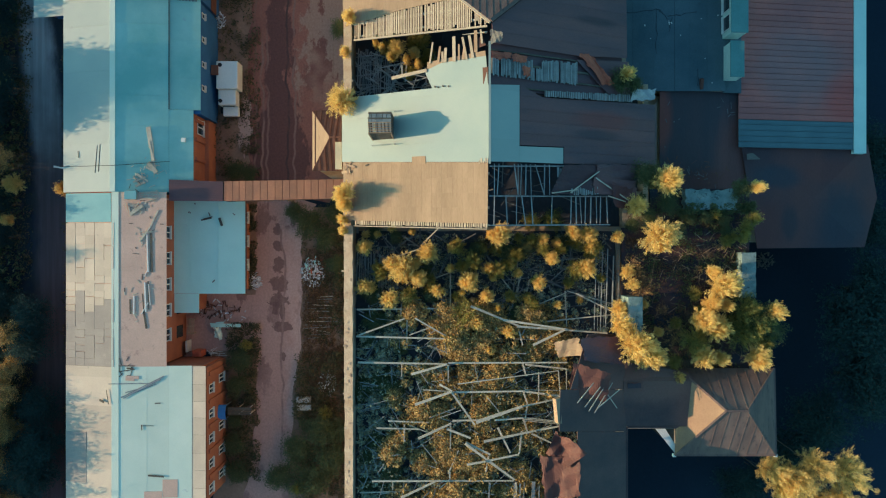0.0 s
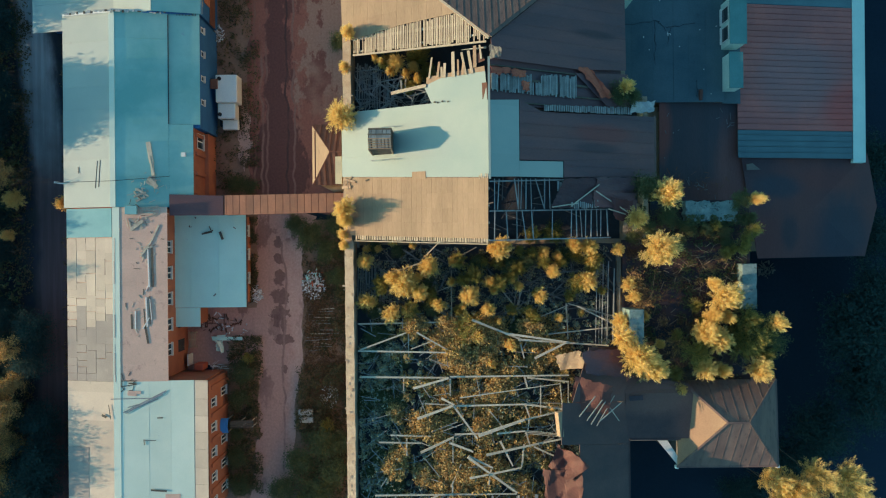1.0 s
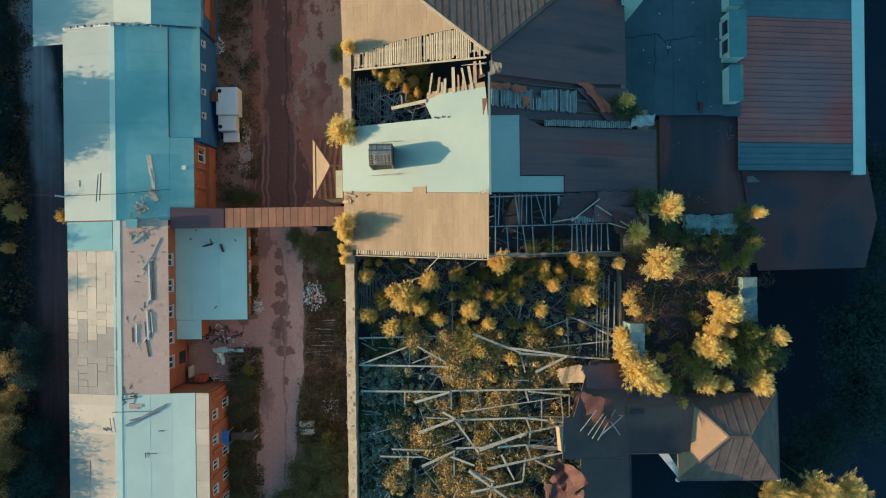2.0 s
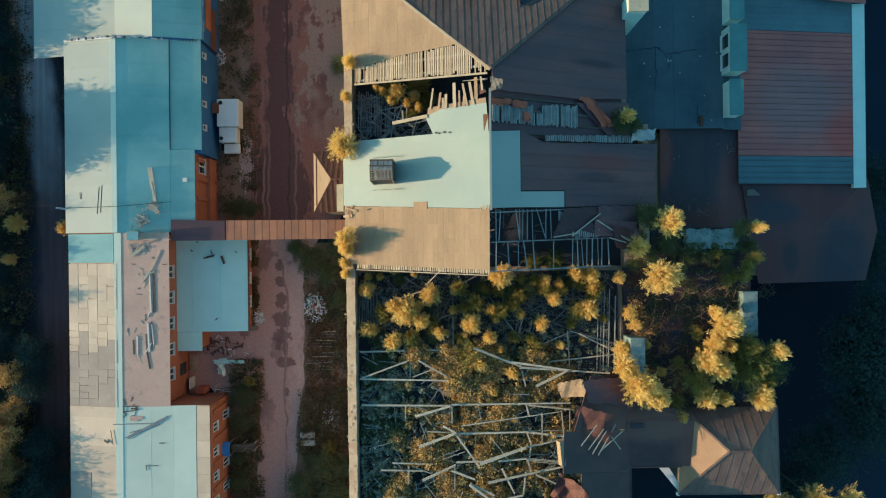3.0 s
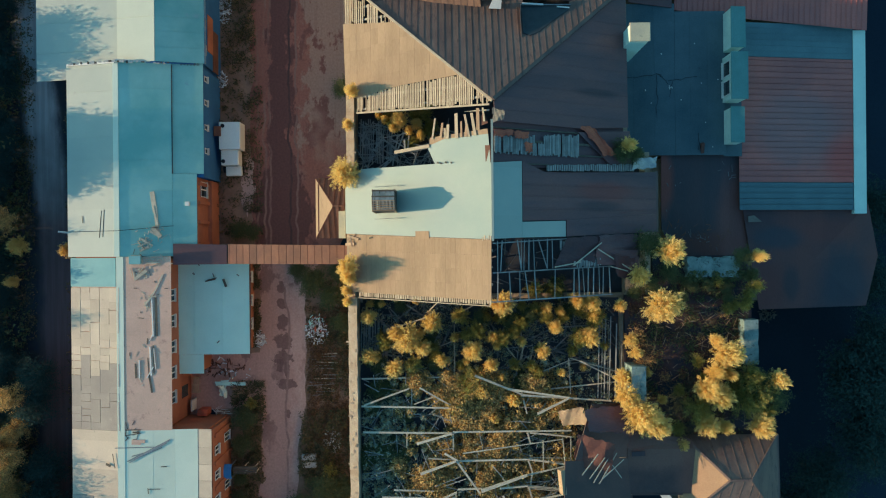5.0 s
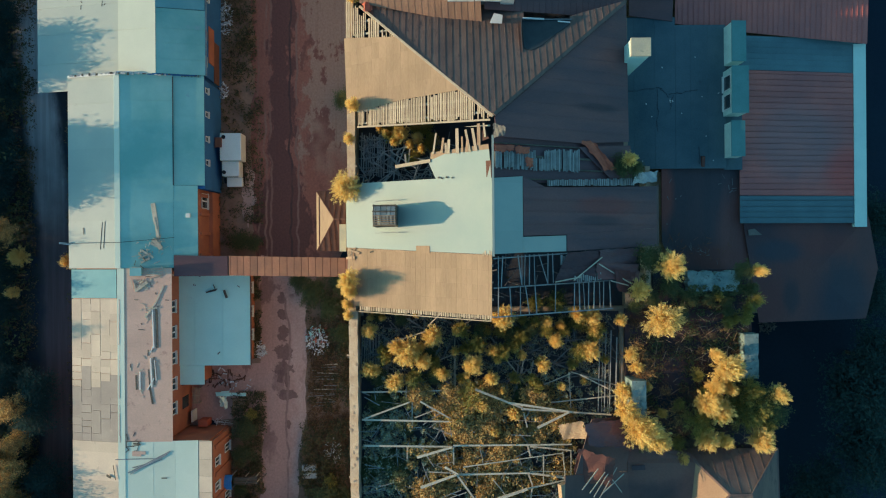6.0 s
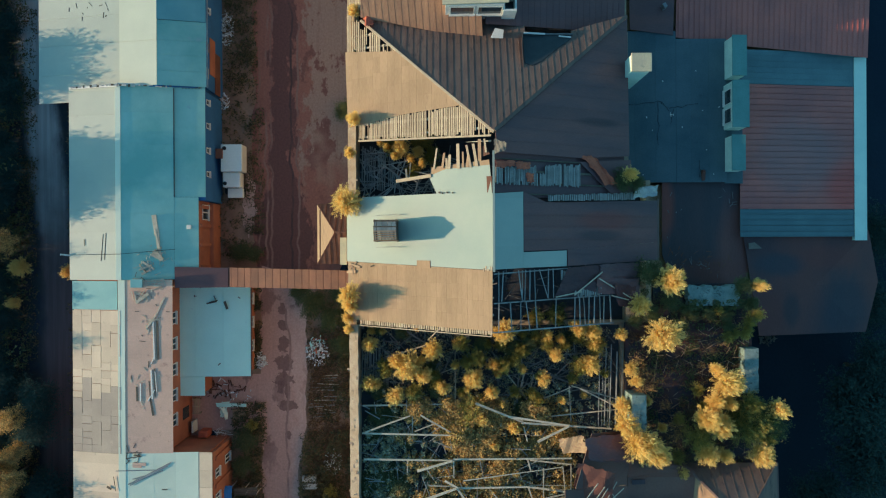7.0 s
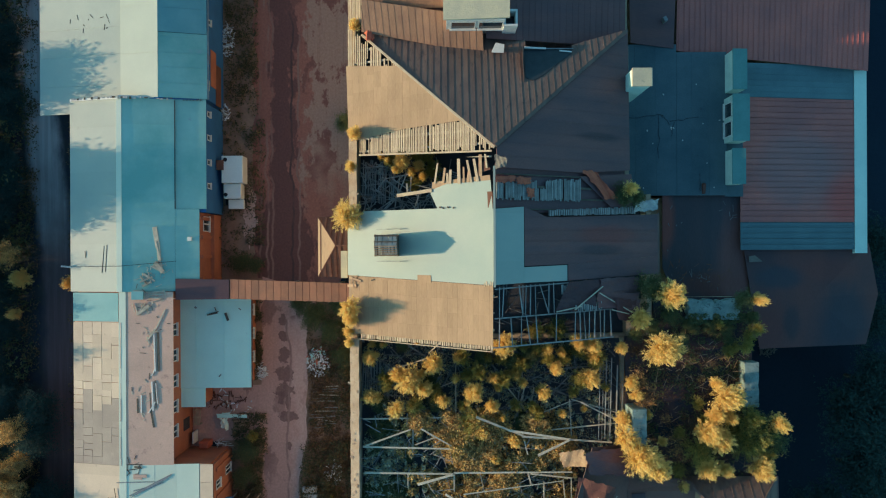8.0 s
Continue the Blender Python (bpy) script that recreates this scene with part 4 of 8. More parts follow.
slab("roof_panel", [(-26.05, 4.58, 5.9), (-21.1, 4.58, 5.35), (-21.1, 6.46, 5.35), (-26.05, 6.6, 5.9)], 0.08, M_DARK, GA, "plain dark brown sheet")
box("wall", -25.9, -21.35, 4.75, 6.3, 2.2, 5.06, M_RUST, GA)
strips("roof_panel", [(G0[0], 4.6, G0[1]), (G1[0], 4.55, G1[1]), (G1[0], 6.25, G1[1]), (G0[0], 6.5, G0[1])], (0, 1, 0), 0.78, M_RUST, GA, seam=0.014, rough=0.06, thick=0.05)
for y_ in (4.75, 6.1):
    vv = [(x_, y_ + d, gal_z(x_) - k) for d in (-0.06, 0.06) for x_, k in ((G0[0], 2.3), (G1[0], 2.3), (G1[0], 0.06), (G0[0], 0.06))]
    put("wall", vv, [(0, 1, 2, 3), (7, 6, 5, 4), (0, 4, 5, 1), (1, 5, 6, 2), (2, 6, 7, 3), (3, 7, 4, 0)], M_RUST, GA)
slab("deck", [(G0[0], 4.7, G0[1] - 2.3), (G1[0], 4.7, G1[1] - 2.3), (G1[0], 6.15, G1[1] - 2.3), (G0[0], 6.15, G0[1] - 2.3)], 0.15, M_WOOD, GA)
for x_ in (-24.0, -20.5, -15.5, -10.5):
    for y_ in (4.9, 6.0):
        box("post", x_ - 0.1, x_ + 0.1, y_ - 0.1, y_ + 0.1, 0, gal_z(x_) - 2.4 if x_ > -21.3 else 2.2, M_STEEL, GA)

# stair tower with a hipped roof against the mill
ST = thing("stair_tower", "brick stair tower with hipped rusty sheet roof", "tower", at=(-10, 9.4, 0))
T0, T1, T2, T3 = (-11.53, 12.22, 10.6), (-11.53, 6.89, 10.6), (-8.98, 6.89, 10.6), (-8.98, 12.32, 10.6)
TA = (-9.77, 9.67, 11.9)
TB = (-8.78, 9.65, 12)
# tan here, rust on the other faces: the lit side is done by colour
slab("roof_panel", [T0, T1, TA], 0.06, M_TAN, ST, "west face coloured tan for the sun on it")
strips("roof_panel", [T1, T2, TB, TA], (0, 1, 0), 0.5, M_RUST, ST, seam=0.06)
strips("roof_panel", [T0, TA, TB, T3], (0, 1, 0), 0.5, M_RUST, ST, seam=0.06)
beam("ridge_cap", TA, TB, 0.15, 0.06, M_RUST, ST)
beam("hip_cap", T0, TA, 0.07, 0.04, M_FOLD, ST)
beam("hip_cap", T1, TA, 0.07, 0.04, M_FOLD, ST)
beam("eave_strip", (T0[0] + 0.28, T0[1] - 0.55, 10.85), (T1[0] + 0.28, T1[1] + 0.55, 10.85), 0.06, 0.05, M_FOLD, ST)
box("wall", T0[0] + 0.25, -8.35, T1[1] + 0.25, T0[1] - 0.25, 0, 10.45, M_OLDBRICK, ST)
slab("landing_roof", [(-9.27, 6.85, 12.2), (-8.69, 6.85, 12.3), (-8.69, 9.2, 12.3), (-9.27, 9.2, 12.2)], 0.1, M_OLDROOF, ST, "cream felt strip over the landing")
box("landing_wall", -9.2, -8.72, 6.95, 9.1, 10.4, 12.08, M_OLDBRICK, ST)

# ---- the mill: walls ----
MI = thing("mill_building", "tall ruined brick mill with half-collapsed roofs", "mill building", at=(3, 0, 0))
RIDGE, ZR, KW, KE, KN = 3.5, 19.8, 0.448, 0.46, 0.5
wall("wall", (-7.85, -30), (-7.85, -12.5), 0.72, 0, 14.2, M_OLDBRICK, MI, broken=0.12, seed=2, tilt=0.2)
wall("wall", (-7.85, -12.5), (-7.85, 1.9), 0.74, 0, 14.5, M_OLDBRICK, MI, broken=0.12, seed=3, tilt=0.2)
wall("wall", (-7.95, 1.9), (-7.95, 48), 0.7, 0, 14.35, M_OLDBRICK, MI, broken=0.08, seed=4, tilt=0.2)
wall("wall", (-7.5, 1.75), (17.3, 1.75), 0.4, 11.0, 12.25, M_OLDBRICK, MI, broken=0.1, seed=5)
wall("wall", (17.1, 2.0), (17.1, 13.9), 0.4, 0, 13.32, M_OLDBRICK, MI)
wall("wall", (15.0, 13.0), (15.0, 26.2), 0.4, 0, 14.28, M_OLDBRICK, MI)
wall("wall", (15.2, 26.22), (15.2, 48), 0.5, 0, 12.9, M_OLDBRICK, MI)
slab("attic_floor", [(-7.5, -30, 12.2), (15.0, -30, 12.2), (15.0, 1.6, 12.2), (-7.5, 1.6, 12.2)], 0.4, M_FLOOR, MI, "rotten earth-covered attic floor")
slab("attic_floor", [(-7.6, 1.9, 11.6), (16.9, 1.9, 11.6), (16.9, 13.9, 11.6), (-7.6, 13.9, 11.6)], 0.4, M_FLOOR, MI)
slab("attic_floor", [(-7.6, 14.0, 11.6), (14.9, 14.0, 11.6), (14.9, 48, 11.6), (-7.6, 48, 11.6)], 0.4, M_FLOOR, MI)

rw = random.Random(77)
bv, bf = [], []
for i in range(110):
    y_ = rw.uniform(-26, 14)
    z_ = (14.2 if y_ < -12.5 else 14.5 if y_ < 1.9 else 14.35) + rw.uniform(-0.06, 0.0)
    c = Vector(((-7.85 if y_ < 1.9 else -7.95) + rw.gauss(0, 0.16), y_, z_))
    c.z -= 0.28 * max(0.0, min(0.72, (-7.49 if y_ < 1.9 else -7.6) - c.x))
    a = rw.gauss(0, 0.25) + rw.choice((0, 1.571))
    d = Vector((math.cos(a), math.sin(a), rw.gauss(0, 0.08))) * 0.13
    o = len(bv)
    bv += beam_verts(c - d, c + d, 0.13, 0.09)
    bf += [tuple(k + o for k in f) for f in BOX]
tagged(put("loose_bricks", bv, bf, M_RUBBLE), "loose old bricks along the mill wall head", "bricks", kind="stuff")

# ---- the mill: west roof slope ----
sheet_grid("roof_sheet", [(-8.39, 24.59, 14.47), (-4.02, 24.1, 16.43), (1.17, 19.27, 18.76), (-3.35, 18.99, 16.73), (-8.18, 18.26, 14.57)], (1, 0, 0), 0.66, 1.3, M_TAN, MI, joint=0.005, gap=0.004, thick=0.05, rough=0.03, lift=0.05)
strips("batten", [(-7.28, 18.47, 14.97), (-3.16, 19.2, 16.82), (1.13, 19.41, 18.74), (3.49, 17.14, 19.8), (3.24, 16.81, 19.68), (-7.29, 17.07, 14.97)], (0, 1, 0), 0.155, M_BATTEN, MI, gap=0.05, rough=0.35, missing=0.03, ragged=0.14, thick=0.06, seed=11)
strips("batten", [(-8.33, 27.79, 14.5), (-6.84, 26.92, 15.17), (-3.51, 23.63, 16.66), (-8.4, 24.12, 14.47)], (0, 1, 0), 0.2, M_BATTEN, MI, gap=0.08, rough=0.3, missing=0.1, ragged=0.3, thick=0.06, seed=12)
strips("rafter", [(-7.93, 27.26, 14.68), (-6.84, 26.92, 15.17), (3.49, 17.05, 19.79), (3.24, 16.3, 19.68), (-7.29, 16.98, 14.97)], (1, 0, 0), 1.05, M_WOOD, MI, gap=0.9, lift=-0.09, thick=0.16, rough=0.04, seed=13)
beam("hip_beam", (-7.04, 27.04, 15.08), (3.53, 17.01, 19.81), 0.18, 0.14, M_BATTEN, MI)
# planks hanging over the hole
for i, (p, q) in enumerate([
    ((-0.8, 16.06, 17.87), (-1.04, 14.45, 17.76)),
    ((-0.23, 15.65, 18.13), (-0.38, 14.48, 18.06)),
    ((0.2, 15.48, 18.32), (0.15, 14.39, 18.3)),
    ((0.82, 16.29, 18.6), (0.85, 14.37, 18.61)),
    ((1.2, 15.65, 18.77), (1.23, 14.43, 18.78)),
    ((1.47, 16.14, 18.89), (1.79, 14.42, 19.03)),
    ((1.98, 16.22, 19.12), (2.26, 14.47, 19.24)),
    ((2.45, 16.52, 19.33), (2.47, 14.88, 19.34)),
    ((2.82, 16.52, 19.5), (2.94, 15.48, 19.55)),
    ((-0.06, 15.24, 18.2), (-0.03, 14.4, 18.22)),
    ((1.63, 15.34, 18.96), (1.53, 14.44, 18.92)),
]):
    half = Vector((1, 0, KW)).normalized() * (0.07 + 0.018 * (i % 4))
    p, q = Vector(p) + Vector((0, 0, 0.12 + 0.03 * (i % 3))), Vector(q) + Vector((0, 0, 0.1))
    slab("plank", [p - half, p + half, q + half * 1.1, q - half * 1.1], 0.05, M_PLANK if i % 3 == 1 else M_BATTEN, MI)
slab("roof_sheet", [(-1.45, 13.92, 17.58), (-0.12, 14.4, 18.18), (3.23, 14.54, 19.68), (3.38, 12.26, 19.75), (-0.75, 12.29, 17.9)], 0.04, M_WHITE, MI, "torn white sheet")
slab("roof_sheet", [(2.27, 15.84, 19.25), (2.98, 16.06, 19.57), (3.23, 15.35, 19.68), (2.48, 15.14, 19.34)], 0.04, M_RUST, MI)
slab("roof_sheet", [(-1.22, 14.59, 17.69), (3.18, 14.94, 19.66), (3.22, 14.34, 19.67), (-1.27, 13.93, 17.66)], 0.05, M_TAN, MI, "tan strip along the torn edge")
beam("fascia", (-7.3, 17.12, 14.96), (3.33, 16.76, 19.72), 0.14, 0.1, M_BATTEN, MI)
beam("fallen_beam", (-4.07, 13.64, 16.41), (-1.24, 13.95, 17.68), 0.26, 0.2, M_BATTEN, MI, "sunlit broken beam")
beam("fallen_beam", (-3.28, 14.59, 16.76), (-3.23, 13.77, 16.78), 0.14, 0.14, M_BATTEN, MI)
# white painted roof
strips("roof_sheet", [(-8.32, 10.98, 14.51), (-6.93, 12.43, 15.13), (-3.79, 12.48, 16.54), (-3.79, 6.94, 16.54), (-8.32, 7.19, 14.51)], (1, 0, 0), 1.9, M_WHITE, MI, thick=0.06, rough=0.08, lift=0.05, seam=0.012)
strips("roof_sheet", [(-3.79, 12.48, 16.54), (-0.18, 12.51, 18.15), (3.44, 12.35, 19.77), (3.44, 6.54, 19.77), (-3.79, 6.94, 16.54)], (1, 0, 0), 1.9, M_WHITE, MI, thick=0.06, rough=0.08, lift=0.05, seam=0.012)
slab("roof_patch", [Vector(p) + Vector((0, 0, 0.1)) for p in ((-2.45, 7.27, 17.13), (-1.37, 7.25, 17.62), (-1.37, 6.67, 17.62), (-2.45, 6.69, 17.13))], 0.12, M_TAN, MI, "tan patch on the white roof")
slab("roof_patch", [(2.98, 13.68, 19.57), (3.36, 13.68, 19.74), (3.4, 12.44, 19.75), (3.02, 12.44, 19.59)], 0.1, M_RUST, MI)
# tan corrugated roof
sheet_grid("roof_sheet", [(-8.12, 7.16, 14.6), (3.4, 6.52, 19.75), (3.36, 1.91, 19.74), (-7.72, 2.37, 14.77)], (1, 0, 0), 0.44, 1.15, M_TAN, MI, joint=0.005, gap=0.004, thick=0.05, rough=0.03, lift=0.04)
strips("batten", [(-7.32, 2.64, 14.95), (3.36, 2.17, 19.74), (3.31, 1.57, 19.72), (-7.32, 1.99, 14.95)], (0, 1, 0), 0.19, M_BATTEN, MI, gap=0.075, rough=0.25, ragged=0.03, thick=0.07, lift=-0.01, seed=15)
strips("batten", [(2.65, 6.88, 19.42), (3.4, 6.84, 19.75), (3.4, 6.41, 19.75), (2.65, 6.41, 19.42)], (0, 1, 0), 0.16, M_BATTEN, MI, gap=0.06, rough=0.3, ragged=0.1, thick=0.06, lift=0.08, seed=16)
strips("rafter", [(-7.32, 13.03, 14.95), (3.4, 14.05, 19.75), (3.4, 1.74, 19.75), (-7.32, 2.13, 14.95)], (1, 0, 0), 1.3, M_WOOD, MI, gap=1.15, lift=-0.08, thick=0.16, rough=0.04, seed=17)

beam("fascia", (-7.32, 1.9, 14.95), (3.31, 1.49, 19.72), 0.07, 0.05, M_BATTEN, MI)
for p, q, w_ in (((-8.2, 7.0, 14.75), (-7.2, 6.7, 15.15), 0.16), ((-8.1, 6.55, 14.7), (-7.5, 7.15, 15.0), 0.12), ((-8.35, 6.3, 14.65), (-7.6, 6.35, 15.0), 0.2), ((-7.9, 6.9, 14.9), (-7.75, 6.1, 14.95), 0.1)):
    beam("broken_board", p, q, w_, 0.05, M_PLANK, MI)

# ---- the mill: north hip ----
# torn open along the top between two of its ribs
for sd, rim in enumerate((((-7.06, 27.19), (6.44, 27.37), (6.44, 19.72), (3.56, 17.12)), ((6.44, 25.72), (10.22, 25.72), (10.22, 23.12), (6.44, 19.72)), ((10.22, 25.95), (11.2, 26.3), (15.08, 27.5), (10.22, 23.12)))):
    strips("roof_sheet", [(x_, y_, 19.94 - 0.5 * (y_ - 17.12)) for x_, y_ in rim], (0, 1, 0), 0.54, M_BROWN, MI, thick=0.05, seam=0.024, rough=0.05, seed=1 + sd)
# dark sheet that paints the wedge of shadow below the gap
slab("felt_underlay", [(x_, y_, 20.0 - 0.5 * (y_ - 17.12)) for x_, y_ in ((6.24, 25.66), (10.3, 25.66), (10.1, 25.15), (8.6, 24.0), (7.6, 23.1), (6.8, 22.7), (6.24, 22.95))], 0.04, M_TAR, MI, "dark sheet painted as the shadow beside the break")
beam("hip_cap", (14.97, 27.39, 14.8), (3.61, 17.12, 19.94), 0.28, 0.08, M_BROWN, MI)
crumpled_at = [(-6.85, 27.63, 14.68), (-6, 27.74, 14.63), (-5.9, 26.52, 15.24), (-6.55, 26.31, 15.35)]

# ---- the mill: east roof slope ----
strips("roof_sheet", [(3.66, 16.98, 19.72), (15.06, 27.3, 14.48), (15.21, 15.8, 14.42), (10.84, 15.42, 16.43), (3.75, 15.52, 19.69)], (1, 0, 0), 1.0, M_DARK, MI, thick=0.05, seam=0.014, rough=0.05, lift=0.05)
strips("batten", [(3.65, 14.49, 19.73), (6.95, 14.71, 18.21), (6.94, 13.03, 18.22), (3.64, 13.03, 19.73)], (0, 1, 0), 0.125, M_GREYWOOD, MI, gap=0.045, rough=0.3, missing=0.08, ragged=0.12, thick=0.06, seed=18)
strips("batten", [(6.94, 14, 18.22), (7.7, 14.12, 17.87), (7.69, 13.01, 17.87), (6.94, 13.03, 18.22)], (0, 1, 0), 0.125, M_GREYWOOD, MI, gap=0.045, rough=0.3, missing=0.1, ragged=0.1, thick=0.06, seed=37)
strips("batten", [(7.7, 14.74, 17.87), (10.73, 14.96, 16.47), (10.72, 13.04, 16.48), (7.69, 13.01, 17.87)], (0, 1, 0), 0.125, M_GREYWOOD, MI, gap=0.045, rough=0.3, missing=0.05, ragged=0.12, thick=0.06, seed=19)
strips("batten", [(7.84, 12.37, 17.8), (15.69, 12.82, 14.19), (15.69, 12.17, 14.19), (7.84, 11.85, 17.8)], (0, 1, 0), 0.2, M_GREYWOOD, MI, gap=0.08, rough=0.2, ragged=0.05, thick=0.08, lift=0.08, seed=20)
# added dark plate: blocks stray sun and darkens the gaps between battens
slab("roof_board", [Vector(p) - Vector((0, 0, 0.3)) for p in ((3.57, 15.86, 19.77), (15.21, 16.47, 14.41), (15.19, 12.31, 14.42), (3.55, 12.09, 19.78))], 0.04, M_DARK, MI, "added dark board that keeps sun out below the battens")
strips("rafter", [(3.66, 15.69, 19.73), (15.1, 16.27, 14.46), (15.08, 12.5, 14.47), (3.64, 12.26, 19.74)], (1, 0, 0), 0.9, M_BARK, MI, gap=0.78, lift=-0.09, thick=0.16, rough=0.04, seed=22)
strips("roof_sheet", [(10.64, 15.1, 16.52), (15.37, 15.51, 14.34), (15.58, 12.81, 14.24), (13.47, 12.69, 15.21)], (1, 0, 0), 0.9, M_DARK, MI, thick=0.05, rough=0.2, lift=0.02, seed=23)
strips("roof_sheet", [(3.48, 12.34, 19.81), (5.84, 12.56, 18.72), (5.84, 6.67, 18.72), (3.48, 6.57, 19.81)], (1, 0, 0), 1.9, M_WHITE, MI, thick=0.05, rough=0.08, lift=0.05)
slab("roof_sheet", [(5.87, 7.88, 18.71), (9.51, 8, 17.03), (9.51, 6.74, 17.03), (5.87, 6.67, 18.71)], 0.06, M_WHITE, MI)
strips("roof_sheet", [(5.89, 12.56, 18.7), (7.84, 11.76, 17.8), (17.87, 12.19, 13.19), (17.87, 8.65, 13.19), (9.56, 8.07, 17.01), (5.89, 7.97, 18.7)], (1, 0, 0), 0.95, M_DARK, MI, thick=0.05, seam=0.025, rough=0.04, lift=0.05)
strips("roof_sheet", [(9.56, 8.062, 17.01), (17.87, 8.642, 13.19), (17.87, 7.12, 13.19), (9.56, 6.75, 17.01)], (1, 0, 0), 0.95, M_DARK, MI, thick=0.05, seam=0.025, rough=0.04, lift=0.05)
beam("eave_trim", (17.98, 12.29, 13.14), (17.98, 7.08, 13.14), 0.16, 0.14, M_BROWN, MI)
beam("ridge_cap", (RIDGE, 6.4, ZR + 0.06), (RIDGE, 15.6, ZR + 0.06), 0.16, 0.05, M_WHITE, MI)
# bare rafters
for p, q in (((3.48, 6.23, 19.81), (10.15, 6.6, 16.74)), ((3.48, 3.99, 19.81), (13.58, 4.3, 15.16)), ((3.48, 1.78, 19.81), (13.68, 1.99, 15.12))):
    beam("purlin", Vector(p) - Vector((0, 0, 0.14)), Vector(q) - Vector((0, 0, 0.14)), 0.09, 0.12, M_GREYWOOD, MI)
BAYS = [(6.27, 4.0, pair) for pair in ((3.87, 3.87), (4.23, 4.09), (5.44, 5.75), (5.75, 5.75), (6.03, 5.94), (6.39, 6.35), (6.76, 6.81), (7.14, 7.89), (7.93, 7.89), (8.31, 8.36))] + [(3.9, 1.72, pair) for pair in ((3.87, 3.83), (4.76, 4.89), (5.62, 5.62), (6.03, 6.35), (6.81, 6.95), (8.55, 8.5), (10.2, 10.15), (10.59, 10.64), (10.94, 11.09), (11.44, 11.39), (11.94, 11.89), (12.4, 12.45), (12.8, 12.75), (13.32, 13.42))]
for i, (ya, yb, (xa, xb)) in enumerate(BAYS):
    p, q = ((x_, y_ + 0.05 * (x_ - 3.48) * (0.8 if y_ > 5 else 0.6), 19.81 - 0.46 * (x_ - 3.48)) for x_, y_ in ((xa, ya + 0.14), (xb, yb + 0.08)))
    up = Vector((0, 0, 0.02 * (i % 4)))
    beam("rafter_pole", Vector(p) + up, Vector(q) + up, 0.055 + 0.015 * (i % 3), 0.07, M_GREYWOOD, MI)
strips("batten", [(8.93, 6.62, 17.3), (9.85, 6.67, 16.88), (9.85, 5.51, 16.88), (8.93, 5.47, 17.3)], (0, 1, 0), 0.22, M_GREYWOOD, MI, gap=0.09, rough=0.2, ragged=0.2, thick=0.06, seed=26)
strips("batten", [(9.95, 4.84, 16.83), (12.35, 5.03, 15.73), (12.4, 4.35, 15.71), (9.95, 4.21, 16.83)], (0, 1, 0), 0.2, M_GREYWOOD, MI, gap=0.09, rough=0.3, missing=0.05, ragged=0.12, thick=0.07, lift=0.3, seed=27)
EAST_DEBRIS = (
    [(9.6, 6.66, 17.1), (12.9, 6.85, 15.6), (12.6, 5.4, 15.7), (8.9, 5.3, 17.4)], [(12.4, 6.85, 15.9), (15.9, 6.95, 14.3), (15.8, 5.5, 14.3), (12.3, 5.3, 15.9)],
    [(8.9, 5.4, 17.5), (12.1, 5.6, 16.1), (11.9, 4.35, 16.1), (8.4, 4.3, 17.7)], [(12.0, 5.8, 16.2), (15.9, 5.6, 14.5), (16.0, 4.1, 14.4), (12.2, 4.5, 16.0)],
    [(13.6, 5.2, 15.6), (15.6, 5.0, 14.7), (15.3, 3.2, 14.7), (13.9, 3.5, 15.3)],
)
for p, q in (((10.05, 4.44, 16.79), (12.55, 6.23, 15.64)), ((12.24, 5.71, 15.78), (15.26, 3.98, 14.39)), ((13.37, 4.29, 15.26), (14.94, 3.88, 14.54)), ((8.46, 4.34, 17.52), (10.64, 4.69, 16.52))):
    beam("fallen_batten", Vector(p) + Vector((0, 0, 0.5)), Vector(q) + Vector((0, 0, 0.5)), 0.09, 0.08, M_WOOD, MI)

# ---- the mill: lower roof and penthouse to the north ----
NR = thing("north_wing", "north wing with brown ribbed sheet roof", "building wing", at=(3, 32, 0))
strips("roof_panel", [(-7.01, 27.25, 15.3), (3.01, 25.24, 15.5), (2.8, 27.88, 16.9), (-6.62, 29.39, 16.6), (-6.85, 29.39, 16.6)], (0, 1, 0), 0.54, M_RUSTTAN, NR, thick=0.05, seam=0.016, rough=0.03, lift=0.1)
NZ = 15.35
strips("batten", [(-8.3, 27.9, 14.5), (-6.9, 27.9, 15.15), (-6.9, 40, 15.15), (-8.3, 40, 14.5)], (0, 1, 0), 0.2, M_BATTEN, NR, gap=0.055, rough=0.3, missing=0.06, ragged=0.1, thick=0.06, seed=52)
slab("roof_deck", [(-6.8, 27.2, NZ - 0.4), (3.1, 26.6, NZ - 0.4), (3.1, 48, NZ + 6.5), (-6.8, 48, NZ + 6.5)], 0.2, M_DARK, NR, "dark brown sheet roof deck")
# east panel in the darker sheet, standing in for shade beyond the penthouse
strips("roof_panel", [(3.2, 26.45, 15.95), (15.2, 26.45, 13.25), (15.2, 48, 14.3), (3.2, 48, 17.0)], (0, 1, 0), 0.54, M_DARK, NR, thick=0.05, seam=0.016, rough=0.03)
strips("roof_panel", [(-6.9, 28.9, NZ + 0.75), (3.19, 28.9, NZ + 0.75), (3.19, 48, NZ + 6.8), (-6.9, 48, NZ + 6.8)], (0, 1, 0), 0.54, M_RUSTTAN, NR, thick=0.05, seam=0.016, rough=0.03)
PH = thing("penthouse", "white rooftop penthouse with dark windows under a weathered flat roof", "penthouse", at=(2.5, 29.5, 16))
P0_, P1_ = (-0.05, 27.08, 18), (4.51, 27.15, 18)
box("body", P0_[0], P1_[0], P0_[1], P0_[1] + 4, 15.2, 18.6, M_TRIM, PH)
